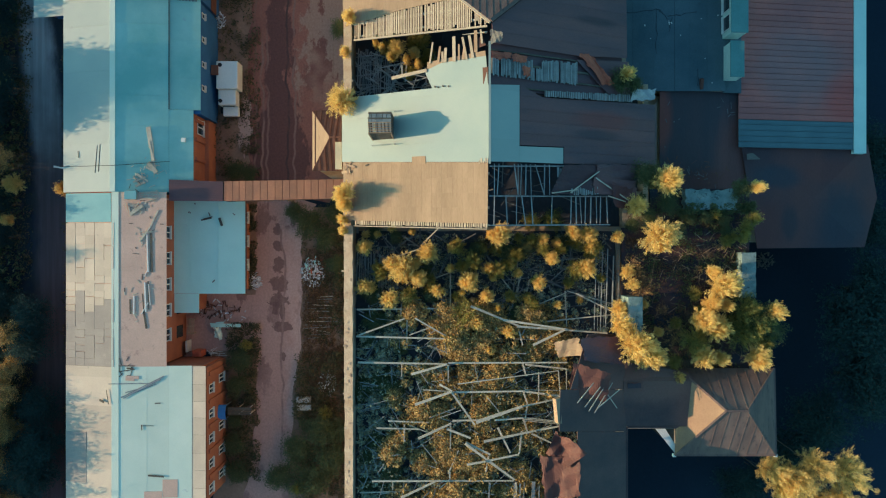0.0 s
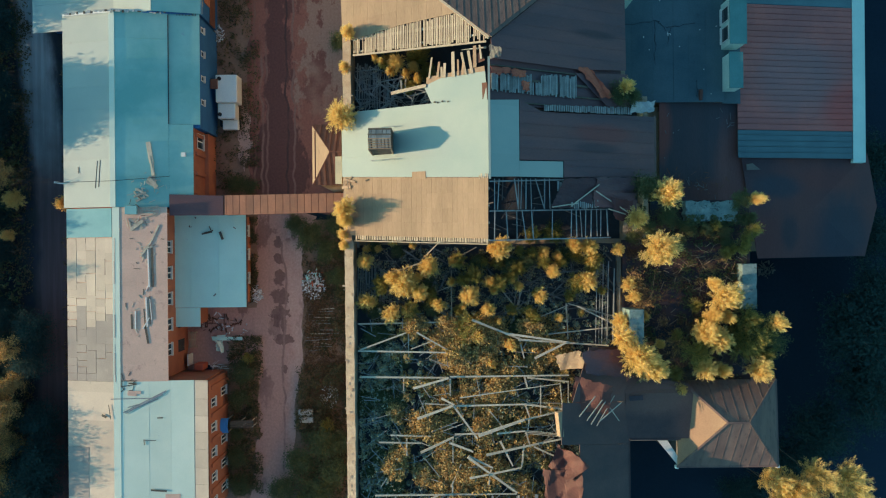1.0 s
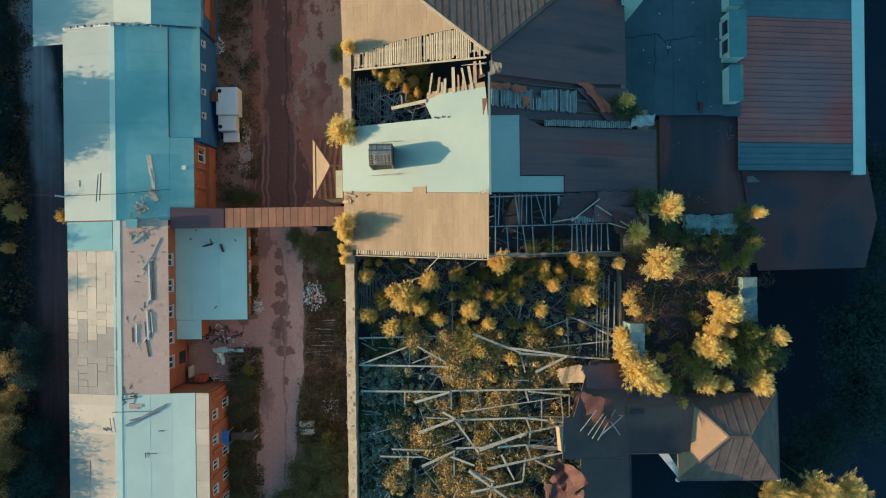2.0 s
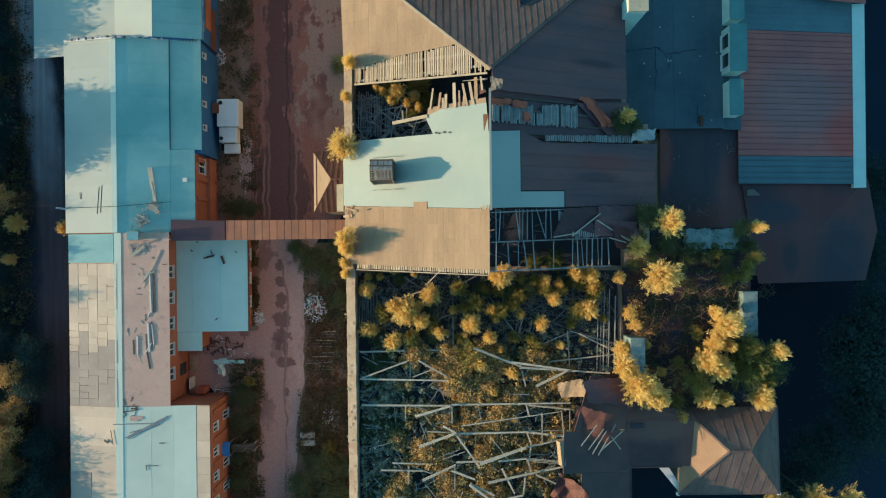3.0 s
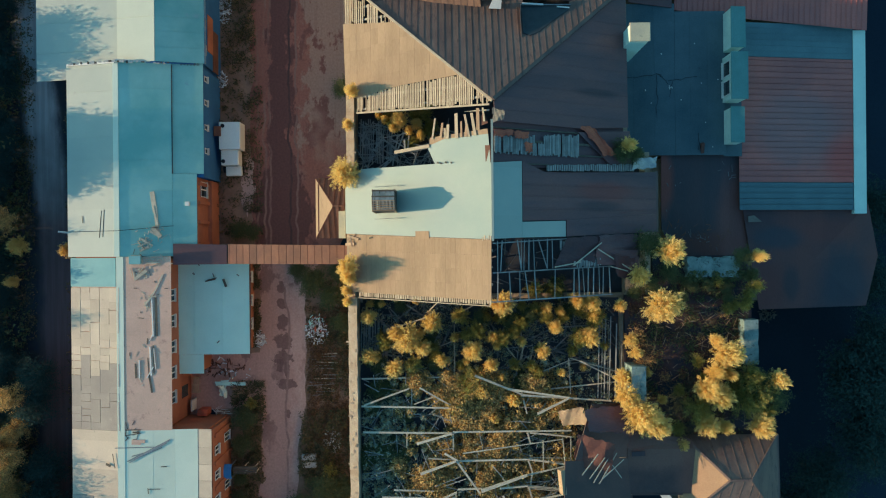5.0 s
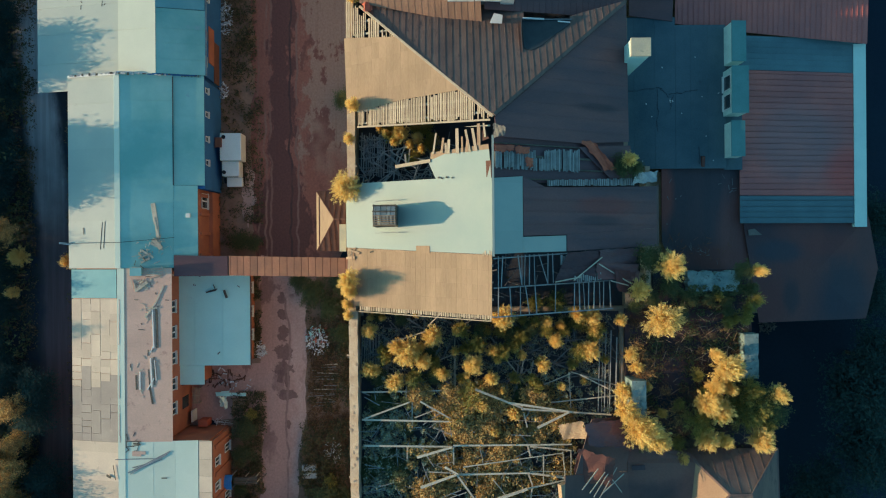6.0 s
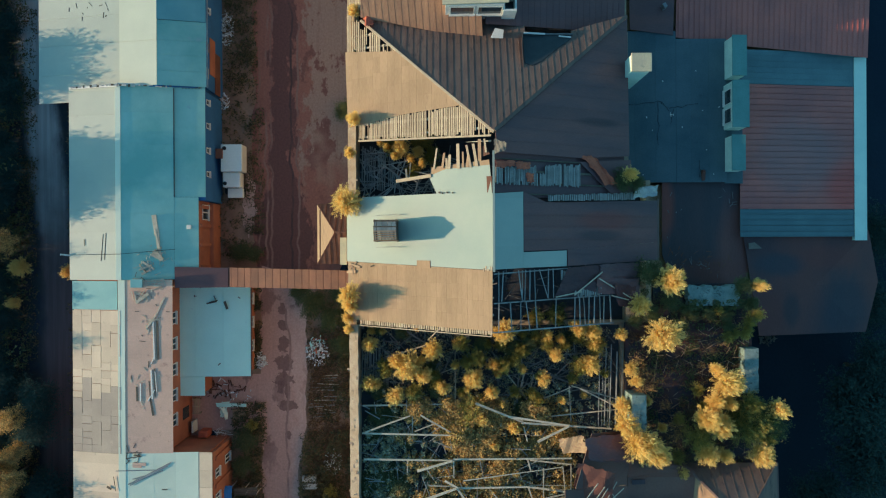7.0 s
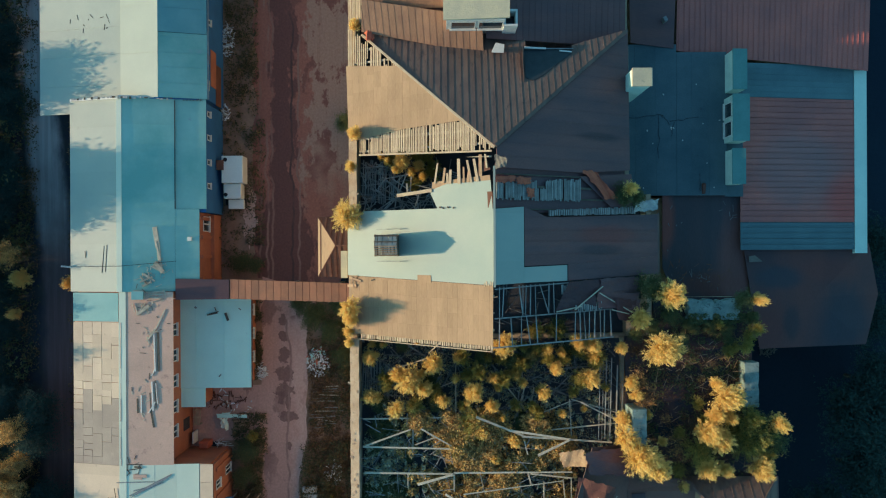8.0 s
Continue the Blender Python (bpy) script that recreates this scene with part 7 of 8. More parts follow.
for i in range(26):
    GRN.plant(rs.uniform(-7.0, -3.5), rs.uniform(-24, -3), 12.2, rs.uniform(0.5, 0.9), rs.uniform(0.5, 0.8), group=HALL)
TERR = "shrubs on the overgrown terrace"
shrubs(YEL, [((17.82, 5.4), 26, 18.0), ((15.65, 3.63), 19, 16.8), ((17.6, 1.16), 32, 17.3), ((25.25, 5.09), 13, 16.6), ((15.5, -7.7), 33, 17.9), ((14.6, -6.3), 22, 17.2), ((16.6, -8.95), 24, 17.2), ((14.5, -5.0), 15, 15.8), ((22.41, -3.06), 27, 17.5), ((20.85, -5.81), 25, 17.4), ((22.61, -6.3), 25, 17.0)], 13.2, TERR)
shrubs(YEL, [((21.52, -8.69), 23, 16.6), ((22.77, -9.08), 15, 16.4), ((25.48, -8.78), 24, 16.6), ((26.98, -5.1), 18, 17.4), ((19.5, -10.51), 12, 15), ((17.88, -6.99), 10, 15), ((14.53, -4.92), 14, 15.4), ((14.53, 1.2), 13, 15.4)], 13.2, TERR)
shrubs(GRN, [((16.96, 6), 26, 16.5), ((24.48, 4.82), 20, 16), ((17.1, 2.65), 18, 14.8), ((15.77, 2.01), 15, 14.6), ((25.48, -5.58), 38, 16.6), ((27.02, -6.76), 28, 16.2), ((20.64, 2.62), 14, 14.4), ((23.6, 1.45), 13, 14.6), ((15.91, -9.75), 18, 14.6)], 13.2, TERR)
shrubs(GLD, [((24.72, -4.66), 26, 16.8), ((25.83, -5.99), 28, 17), ((20.6, -7.64), 26, 16.4), ((25.29, 1.9), 12, 15), ((23.98, 0.98), 10, 14.8), ((20.96, -3.76), 13, 14.8), ((19.4, -9.52), 14, 14.6), ((24.44, -7.18), 26, 16.4)], 13.2, TERR)
shrubs(YEL, [((15.35, -1.75), 13, 15.7), ((15.5, -3.0), 12, 15.5), ((16.5, -4.6), 10, 15.2), ((17.9, 0.1), 9, 15.6)], 13.2, TERR)
shrubs(GLD, [((24.9, 1.2), 15, 15.2), ((25.6, 2.6), 13, 15.4), ((23.6, 0.6), 13, 14.6), ((22.6, 2.9), 10, 14.8), ((19.3, -6.2), 12, 14.8), ((21.5, -5.1), 12, 14.9)], 13.2, TERR)
shrubs(GRN, [((25.4, 3.6), 12, 15.2), ((22.0, 2.6), 15, 14.6), ((23.4, 2.4), 15, 14.6), ((20.0, 3.0), 14, 14.6), ((18.7, 3.6), 22, 15.0), ((19.6, 1.6), 16, 14.4)], 13.2, TERR)
shrubs(ORG, [((15.7, -1.8), 26, 15.6), ((16.2, -3.4), 24, 15.4), ((19.4, -7.0), 24, 15.4), ((18.2, -5.2), 12, 14.6), ((23.0, 0.2), 12, 14.6), ((21.3, -1.6), 10, 14.4)], 13.2, TERR)
shrubs(YEL, [((21.9, -4.6), 17, 16.9), ((22.9, -4.2), 13, 16.7), ((22.0, -1.9), 11, 16.5)], 13.2, TERR)
shrubs(GLD, [((24.0, -6.0), 20, 15.8), ((26.3, -7.5), 18, 15.8), ((23.6, -3.2), 12, 15.4)], 13.2, TERR)
shrubs(DRY, [((16.14, -2.25), 30, 15.4), ((19.5, -7.6), 34, 15), ((20.5, -9.25), 30, 14.8), ((22.12, -0.42), 20, 14.2), ((19.57, -1.36), 18, 14.1), ((20.44, -5.58), 24, 14.3), ((16.2, -2.95), 26, 15.2)], 13.2, TERR)
WALL = "shrubs on the wall heads and roof edges"
shrubs(YEL, [((-8.31, 12.15), 28, 16.4), ((-8.12, 4.75), 19, 17.4), ((-8.01, 3.47), 15, 16.6), ((-8.46, 1.43), 10, 15.4), ((-7.67, 18.97), 14, 16.8), ((-8.07, 16.27), 11, 15.6), ((-7.87, 27.84), 12, 15.8), ((-8.31, 2.45), 10, 15.2), ((-3.65, 16.66), 16, 15.2), ((-2.29, 16.28), 12, 14.6)], 13.4, WALL)
shrubs(GRN, [((14.43, 13.75), 22, 16.4), ((15.63, 13.43), 16, 16.0)], 13.8, WALL)
shrubs(YEL, [((14.74, 14.29), 14, 17.2)], 14.0, WALL)
shrubs(YEL, [((-5.0, 16.7), 9, 15.2), ((-4.2, 16.2), 10, 15.0), ((-3.0, 15.9), 9, 14.8), ((-1.9, 15.3), 9, 14.6), ((-5.6, 16.9), 7, 15.0)], 11.6, WALL)
shrubs(GLD, [((-1.4, 15.9), 18, 14.4), ((-2.9, 15.2), 16, 13.8), ((-2.29, 17.07), 24, 14.6), ((-4.41, 17.05), 20, 14.2), ((7.33, 2.3), 16, 14.2), ((9.21, 2.3), 18, 14.2)], 11.6, WALL)
scatter("hall_undergrowth", "brown and golden undergrowth covering the hall floor", M_SCRUB, 36000, 0.115, clumps(230, -4.8, 11.0, -25, -4.6, 12.2, 0.75, 1.9, 61), 62)
scatter("hall_undergrowth", "grey-green undergrowth on the shaded hall floor", M_SAGE, 46000, 0.075, clumps(900, -7.3, 14, -25, -3.4, 12.2, 0.34, 1.5, 63), 64)
scatter("hall_undergrowth", "grey-green weeds along the west wall of the hall", M_SAGE, 15000, 0.07, clumps(420, -7.3, -3.6, -25, -7.0, 12.2, 0.32, 1.5, 163), 164)
scatter("terrace_weeds", "low dark weeds on the terrace", M_GREEN, 9000, 0.07, clumps(120, 15.4, 25.6, -11.5, 4.9, 13.2, 0.7, 0.7, 65), 66)
scatter("terrace_weeds", "dry brown weeds on the terrace", M_DRY, 5000, 0.07, clumps(90, 15.4, 25.6, -11.5, 4.9, 13.2, 0.7, 0.5, 67), 68)

scatter("slab_weeds", "dark weeds hanging over the broken concrete slab", M_GREEN, 2600, 0.07, clumps(26, 20.2, 25.8, 2.9, 3.8, 14.0, 0.45, 0.5, 168), 169)

# ---- plants on the ground ----
VERGE = ((0, -24.5, -18.8, 7.5, 25, 130, 0.6, 0.8, 4000), (1, -22.3, -18.8, -24, -7.6, 90, 0.8, 1.2, 8000), (2, -15.3, -8.6, -26, -10.5, 140, 0.9, 1.8, 13000), (3, -11.3, -8.5, -9, 4.4, 70, 0.8, 2.0, 7000), (4, -14.6, -11.2, -10, 3.5, 50, 0.7, 0.3, 2500), (5, -23, -19.5, 25, 44, 130, 0.9, 0.8, 6000), (6, -9.8, -8.4, 12, 44, 50, 0.6, 1.2, 3000), (7, -20.6, -19.2, -4.2, 4.6, 40, 0.45, 0.7, 2600))
for i, x0_, x1_, y0_, y1_, n_, r_, h_, cnt in VERGE:
    scatter("verge_weeds", "dark green weeds and bushes beside the dirt road", M_WEED, cnt, 0.1, clumps(n_, x0_, x1_, y0_, y1_, 0.0, r_, h_, 70 + i), 80 + i)
scatter("verge_weeds", "dark weeds along the grey track", M_WEED, 7000, 0.1, clumps(260, -44.6, -42.4, -40, 50, 0.0, 0.9, 0.7, 92), 93)
scatter("verge_weeds", "dark weeds below the factory wall", M_WEED, 6000, 0.1, clumps(240, -39.4, -36.4, -40, 50, 0.0, 0.8, 0.5, 94), 95)
scatter("dry_grass", "dry brown grass on the verge below the mill wall", M_DRY, 16000, 0.075, clumps(200, -14.6, -9.0, -17, 0.0, 0.0, 0.9, 0.35, 90), 91)
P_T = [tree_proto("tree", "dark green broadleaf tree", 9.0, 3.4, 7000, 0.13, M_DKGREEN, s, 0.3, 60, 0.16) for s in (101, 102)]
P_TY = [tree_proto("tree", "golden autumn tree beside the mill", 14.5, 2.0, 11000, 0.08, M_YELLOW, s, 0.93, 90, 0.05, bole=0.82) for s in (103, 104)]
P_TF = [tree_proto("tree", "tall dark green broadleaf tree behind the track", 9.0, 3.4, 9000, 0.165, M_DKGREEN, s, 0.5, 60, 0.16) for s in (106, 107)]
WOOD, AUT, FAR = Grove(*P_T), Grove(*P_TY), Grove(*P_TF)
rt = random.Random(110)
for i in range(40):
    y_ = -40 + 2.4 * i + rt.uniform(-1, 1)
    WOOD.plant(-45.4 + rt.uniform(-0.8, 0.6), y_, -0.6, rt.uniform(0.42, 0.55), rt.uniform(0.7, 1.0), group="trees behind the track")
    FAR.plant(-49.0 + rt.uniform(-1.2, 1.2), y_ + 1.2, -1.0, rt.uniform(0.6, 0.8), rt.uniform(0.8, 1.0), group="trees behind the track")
for x_, y_, s_, k_ in ((-50, 15.2, 0.85, 1.5), (-50.5, 12.6, 0.75, 1.5), (-53, 16.5, 0.9, 1.6), (-54, 13.8, 0.9, 1.55), (-51, 24.4, 0.75, 1.25), (-52, 26.6, 0.8, 1.2), (-52.5, 3.2, 0.5, 2.0), (-51.5, -19.5, 0.7, 1.5), (-54, -17.8, 0.8, 1.4), (-52, 6.8, 0.4, 2.5), (-53, -1.5, 0.42, 2.5), (-52, -6.8, 0.3, 2.9), (-53, -22, 0.7, 1.6), (-50.2, 16.6, 0.8, 1.5), (-51, 14.2, 0.8, 1.5), (-50.6, 13.4, 0.7, 1.55)):
    FAR.plant(x_, y_, 0, s_, k_, group="tall trees behind the track")
scatter("thicket", "dense dark thicket behind the track", M_GREEN, 26000, 0.16, clumps(420, -56, -43.2, -40, 56, 0.0, 1.5, 3.4, 141), 142)
shrubs(YEL, [((-43.38, 6.76), 22, 3.2), ((-38.13, 6.19), 15, 3.4), ((-44.6, -13.76), 26, 4.0), ((-44.4, -17.73), 24, 3.6), ((-43.68, 3.14), 14, 3.0)], 0.0, "yellow shrubs along the track")
for (x_, y_), s_, k_ in (((40.2, -7.57), 1.15, 1.0), ((41.4, -4.04), 0.95, 1.0), ((40.6, -12.75), 1.05, 0.95), ((36.76, -16.85), 0.9, 0.9), ((38.96, 15.41), 0.6, 1.0), ((33.6, -20.23), 0.8, 0.9), ((29.28, -23.54), 0.7, 0.9), ((41.62, 2.2), 0.8, 0.8), ((42.69, 9.71), 0.8, 0.8)):
    WOOD.plant(x_, y_, 0, s_, k_, group="trees east of the mill")
for (x_, y_), s_, k_ in (((31.95, -17.86), 0.75, 1.33), ((33.75, -19.04), 0.95, 1.05), ((31.39, -19.84), 0.85, 1.2), ((27.9, -20.26), 0.62, 1.55), ((29.6, -20.45), 0.7, 1.4), ((31.18, -22.06), 0.9, 1.1), ((34.75, -21.82), 0.9, 1.1)):
    AUT.plant(x_, y_, 0, s_, k_, group="golden trees south-east of the mill")
VERGES = "bushes on the road verges"
shrubs(GRN, [((-13.72, 2.76), 34, 2.8), ((-11.79, 1.18), 30, 2.6), ((-10.88, 3.53), 30, 3.0), ((-15.02, 3.7), 24, 2.0), ((-10.86, -1.64), 26, 2.4), ((-21.4, 8.07), 24, 1.6), ((-19.73, 7.74), 20, 1.4), ((-10.26, 22.35), 26, 3.4), ((-20.65, -11.29), 30, 2.2), ((-20.93, -14.12), 26, 2.2)], 0.0, VERGES)
shrubs(GRN, [((-12.52, -18.5), 40, 3.2), ((-14.8, -20.47), 38, 3.0), ((-11.09, -21.24), 38, 3.4), ((-13.36, -23.2), 44, 3.2), ((-10.8, -18.28), 28, 2.8), ((-16.47, -23.06), 36, 2.6), ((-21.27, -19.85), 26, 2.0), ((-21.28, -17.39), 20, 1.6), ((-20.99, -22.7), 26, 2.0)], 0.0, VERGES)
shrubs(GLD, [((-14.93, -24.04), 16, 2.4), ((-20.19, -9.64), 14, 1.8), ((-12.06, -16.89), 16, 2.0)], 0.0, VERGES)
P_TG = [tree_proto("tree", "golden-green autumn tree behind the track", 6.5, 2.3, 8000, 0.09, M_SCRUB, 105, 0.6, 70, 0.12)]
GT = Grove(*P_TG)
for (x_, y_), s_ in (((-42.9, -11.48), 0.5), ((-43.6, -14.16), 0.7), ((-42.9, -17.91), 0.5), ((-43.12, -8.66), 0.6), ((-44.05, 9.04), 0.6), ((-44.6, -15.9), 0.75), ((-44.2, -19.6), 0.7), ((-43.4, -21.4), 0.6), ((-44.8, -23.4), 0.8), ((-43.2, -24.6), 0.6), ((-44.9, -12.4), 0.65)):
    GT.plant(x_, y_, 0, s_, 1.7, group="golden trees behind the track")
for (x_, y_), s_ in (((-40.44, -15.77), 0.55), ((-40.22, -19.25), 0.65), ((-41.4, -21.93), 0.75), ((-40.51, -22.81), 0.55), ((-41.7, -9.2), 0.6), ((-41.05, -6.48), 0.55)):
    WOOD.plant(x_, y_, 0, s_, 0.9, group="trees behind the track")
for g_ in (YEL, GLD, GRN, DRY, ORG, WOOD, AUT, FAR, SCR, GT):
    g_.sweep()

# ---- van and litter ----
VN = thing("van", "white box van parked beside the blue wall", "van", at=(-21.9, 16.7, 0))
box("cargo_box", -22.75, -20.6, 16.1, 18.85, 0.5, 2.3, M_VAN, VN, "", 0.08)
box("cab", -22.7, -20.9, 14.55, 16.08, 0.5, 1.85, M_VAN, VN, "", 0.12)
box("hood", -22.45, -20.85, 13.55, 14.53, 0.5, 1.05, M_VAN, VN, "", 0.1)
slab("windscreen", [(-22.4, 14.5, 1.2), (-21.2, 14.5, 1.2), (-21.2, 14.75, 1.8), (-22.4, 14.75, 1.8)], 0.03, M_GLASS, VN)
cyl = [(-22.35 + 0.2 * math.cos(a * 0.785), 18.45 + 0.2 * math.sin(a * 0.785), z_) for z_ in (2.28, 2.4) for a in range(8)]
put("roof_fan", cyl, [tuple(range(8, 16))] + [(i, (i + 1) % 8, (i + 1) % 8 + 8, i + 8) for i in range(8)], M_RUBBER, VN, "round black roof fan")
cyl = [(-22.45 + 0.2 * math.cos(a * 0.785), 14.95 + 0.2 * math.sin(a * 0.785), z_) for z_ in (1.83, 1.95) for a in range(8)]
put("roof_fan", cyl, [tuple(range(8, 16))] + [(i, (i + 1) % 8, (i + 1) % 8 + 8, i + 8) for i in range(8)], M_RUBBER, VN, "round black roof fan")
for x_ in (-22.7, -20.95):
    for y_ in (14.3, 17.9):
        w_ = [(x_ + d, y_ + 0.36 * math.cos(a * 0.5236), 0.36 + 0.36 * math.sin(a * 0.5236)) for d in (-0.12, 0.12) for a in range(12)]
        put("wheel", w_, [tuple(range(11, -1, -1)), tuple(range(12, 24))] + [(i, (i + 1) % 12, (i + 1) % 12 + 12, i + 12) for i in range(12)], M_RUBBER, VN)


def heap(name, label, cx, cy, rx, ry, h, n, seed, smin=0.1, smax=0.35, m=None):
    """A pile of small crumpled bags, boards and scraps."""
    rnd = random.Random(seed)
    v, f = [], []
    for _ in range(n):
        a, k = rnd.uniform(0, 6.283), math.sqrt(rnd.random())
        c = Vector((cx + rx * k * math.cos(a), cy + ry * k * math.sin(a), 0.06 + h * (1 - k) * rnd.random()))
        d = Vector((rnd.gauss(0, 1), rnd.gauss(0, 1), rnd.gauss(0, 0.3))).normalized() * rnd.uniform(smin, smax)
        o = len(v)
        v += beam_verts(c - d, c + d, rnd.uniform(0.04, 0.17), rnd.uniform(0.03, 0.1), rnd.uniform(0.3, 1))
        f += [tuple(i + o for i in q) for q in BOX]
    return tagged(put(name, v, f, m or M_LITTER), label, "rubbish heap", kind="stuff")


heap("litter_heap", "heap of white and red rubbish on the verge", -13.51, -2.52, 1.2, 1.5, 0.6, 190, 121, 0.05, 0.24)
heap("litter_heap", "faded red and pink rags among the rubbish", -13.4, -2.2, 1.2, 1.6, 0.62, 22, 129, 0.08, 0.3, M_REDSHEET)
heap("litter_heap", "turquoise plastic scraps among the rubbish", -13.6, -1.7, 1.0, 1.1, 0.65, 26, 130, 0.08, 0.3, M_ANNEX)
heap("litter_heap", "heap of white sacks against the annex wall", -19.61, -3.32, 0.85, 0.8, 0.7, 90, 122)
heap("litter_heap", "dark rusty scrap strewn about the yard", -23.4, -6.3, 2.4, 0.9, 0.3, 60, 131, 0.08, 0.4, M_RUST)
heap("litter_heap", "scattered scrap and rubbish in the yard", -22.6, -6.9, 2.6, 1.0, 0.25, 15, 123, 0.06, 0.26)
heap("litter_heap", "pale rubbish lying along the blue wall", -22.69, 31.29, 0.7, 1.8, 0.4, 90, 124)
heap("litter_heap", "pale rubbish lying along the blue wall", -23.08, 23.63, 0.5, 0.9, 0.4, 40, 125)
heap("litter_heap", "pale heap of cut twigs on the verge", -11.94, -13.98, 0.9, 1.3, 0.4, 60, 126)
heap("litter_heap", "dark scrap lying below the east building", 33.35, -1.21, 0.9, 0.8, 0.6, 50, 127, m=M_PLASTER)
heap("litter_heap", "sundry scraps on the ground behind the annex", -24.22, -6.08, 1.6, 0.9, 0.25, 14, 128)
for x_, y_ in ((-14.28, -15.5), (-14.22, -16.26)):
    tagged(box("kerb_block", x_ - 0.75, x_ + 0.7, y_ - 0.28, y_ + 0.28, 0, 0.8, M_CONC, None, "", 0.04), "pale concrete block lying in the weeds", "concrete block", "loose blocks")
pr = random.Random(131)
PS = thing("pole_stack", "thin grey poles laid side by side on dry grass", "poles", at=(-12.6, -7, 0))
for i in range(15):
    y_ = -4.9 - 0.3 * i + pr.gauss(0, 0.08)
    x_ = -12.6 + pr.gauss(0, 0.3)
    h_ = pr.uniform(0.7, 1.5)
    beam("pole", (x_ - h_, y_ + pr.gauss(0, 0.06), 0.1 + 0.05 * (i % 2)), (x_ + h_, y_ + pr.gauss(0, 0.08), 0.12 + 0.05 * (i % 2)), pr.uniform(0.05, 0.1), 0.06, M_WOOD if i % 3 == 0 else M_GREYWOOD, PS)
SC = thing("scrap_sheet", "long pale blue metal sheet lying in the yard", "scrap sheets", at=(-22.3, -7.8, 0.5))
slab("sheet", [(-23.95, -7.62, 0.55), (-20.75, -7.7, 0.75), (-20.72, -8.02, 0.72), (-23.85, -8.05, 0.5)], 0.05, M_ANNEX, SC)
slab("sheet", [(-23.3, -7.5, 0.75), (-22.4, -7.42, 0.8), (-22.5, -7.66, 0.8), (-23.25, -7.7, 0.76)], 0.05, M_STRIP, SC)
for x_ in (-23.6, -22.2, -21.0):
    box("prop", x_ - 0.1, x_ + 0.1, -7.95, -7.7, 0, 0.46, M_CONC, SC)
crumpled("crumpled_tarpaulin", "crumpled white tarpaulin heaped in the yard", [(-23.6, -8.0, 0.35), (-22.75, -8.1, 0.4), (-22.7, -9.3, 0.25), (-23.45, -9.1, 0.2)], 0.45, M_LCYAN, 15, 12)
SL = thing("slat_stack", "low stack of brown slats on the yard weeds", "timber stack", at=(-21.6, -8.9, 0))
strips("slat", [(-22.35, -8.3, 0.32), (-20.95, -8.2, 0.32), (-20.9, -9.5, 0.3), (-22.25, -9.6, 0.3)], (1, 0.05, 0), 0.2, M_PLANK, SL, gap=0.08, thick=0.28, rough=0.3)
PT = thing("wooden_crate", "weathered open wooden crate against the brick hall", "crate", at=(-25.9, -7.9, 0))
strips("slat", [(-26.3, -7.1, 0.72), (-25.5, -7.1, 0.72), (-25.45, -8.75, 0.7), (-26.25, -8.75, 0.7)], (0.1, 1, 0), 0.2, M_BATTEN, PT, gap=0.09, thick=0.04, rough=0.3)
for y_ in (-7.2, -7.9, -8.65):
    beam("rail", (-26.3, y_, 0.76), (-25.48, y_, 0.76), 0.09, 0.05, M_BATTEN, PT)
for x_, y_ in ((-26.2, -7.2), (-25.6, -7.2), (-26.2, -8.65), (-25.6, -8.65)):
    box("leg", x_ - 0.05, x_ + 0.05, y_ - 0.05, y_ + 0.05, 0, 0.66, M_BATTEN, PT)
tagged(beam("white_board", (-26.1, -9.35, 0.7), (-26.08, -10.5, 0.7), 0.14, 1.35, M_TRIM), "upright white board leaning by the brick hall", "board")
WC = thing("wire_frame", "bent white wire frame thrown on the weeds", "wire frame", at=(-23.3, -10.9, 0.3))
wr = random.Random(54)
for i in range(13):
    a_ = wr.uniform(0, 3.14)
    c = Vector((-23.4 + wr.gauss(0, 0.45), -10.75 + wr.gauss(0, 0.22), wr.uniform(0.3, 0.6)))
    d = Vector((math.cos(a_), 0.6 * math.sin(a_), wr.uniform(-0.2, 0.2))) * wr.uniform(0.25, 0.6)
    beam("wire", c - d, c + d, 0.035, 0.035, M_TRIM, WC)
tagged(box("white_crate", -20.85, -20.2, -10.3, -9.75, 0, 0.45, M_CONC, None, "", 0.05), "pale square box standing in the weeds", "box")
RT = thing("red_tank", "square red painted tank standing against the brick wall", "tank", at=(-25.0, -10.6, 0))
box("body", -25.45, -24.5, -10.95, -10.3, 0, 1.5, M_REDSHEET, RT, "", 0.06)
box("lid", -25.2, -24.8, -10.75, -10.5, 1.502, 1.58, M_REDSHEET, RT, "", 0.02)

# ---- debris on the factory roofs ----
def roof_pile(name, label, rows, m=None, high=0.05):
    g = thing(name, label, "roof debris", "debris on the factory roof", at=rows[0][0])
    for p, q, w in rows:
        beam("board", p, q, w, high, m or M_WOOD, g)


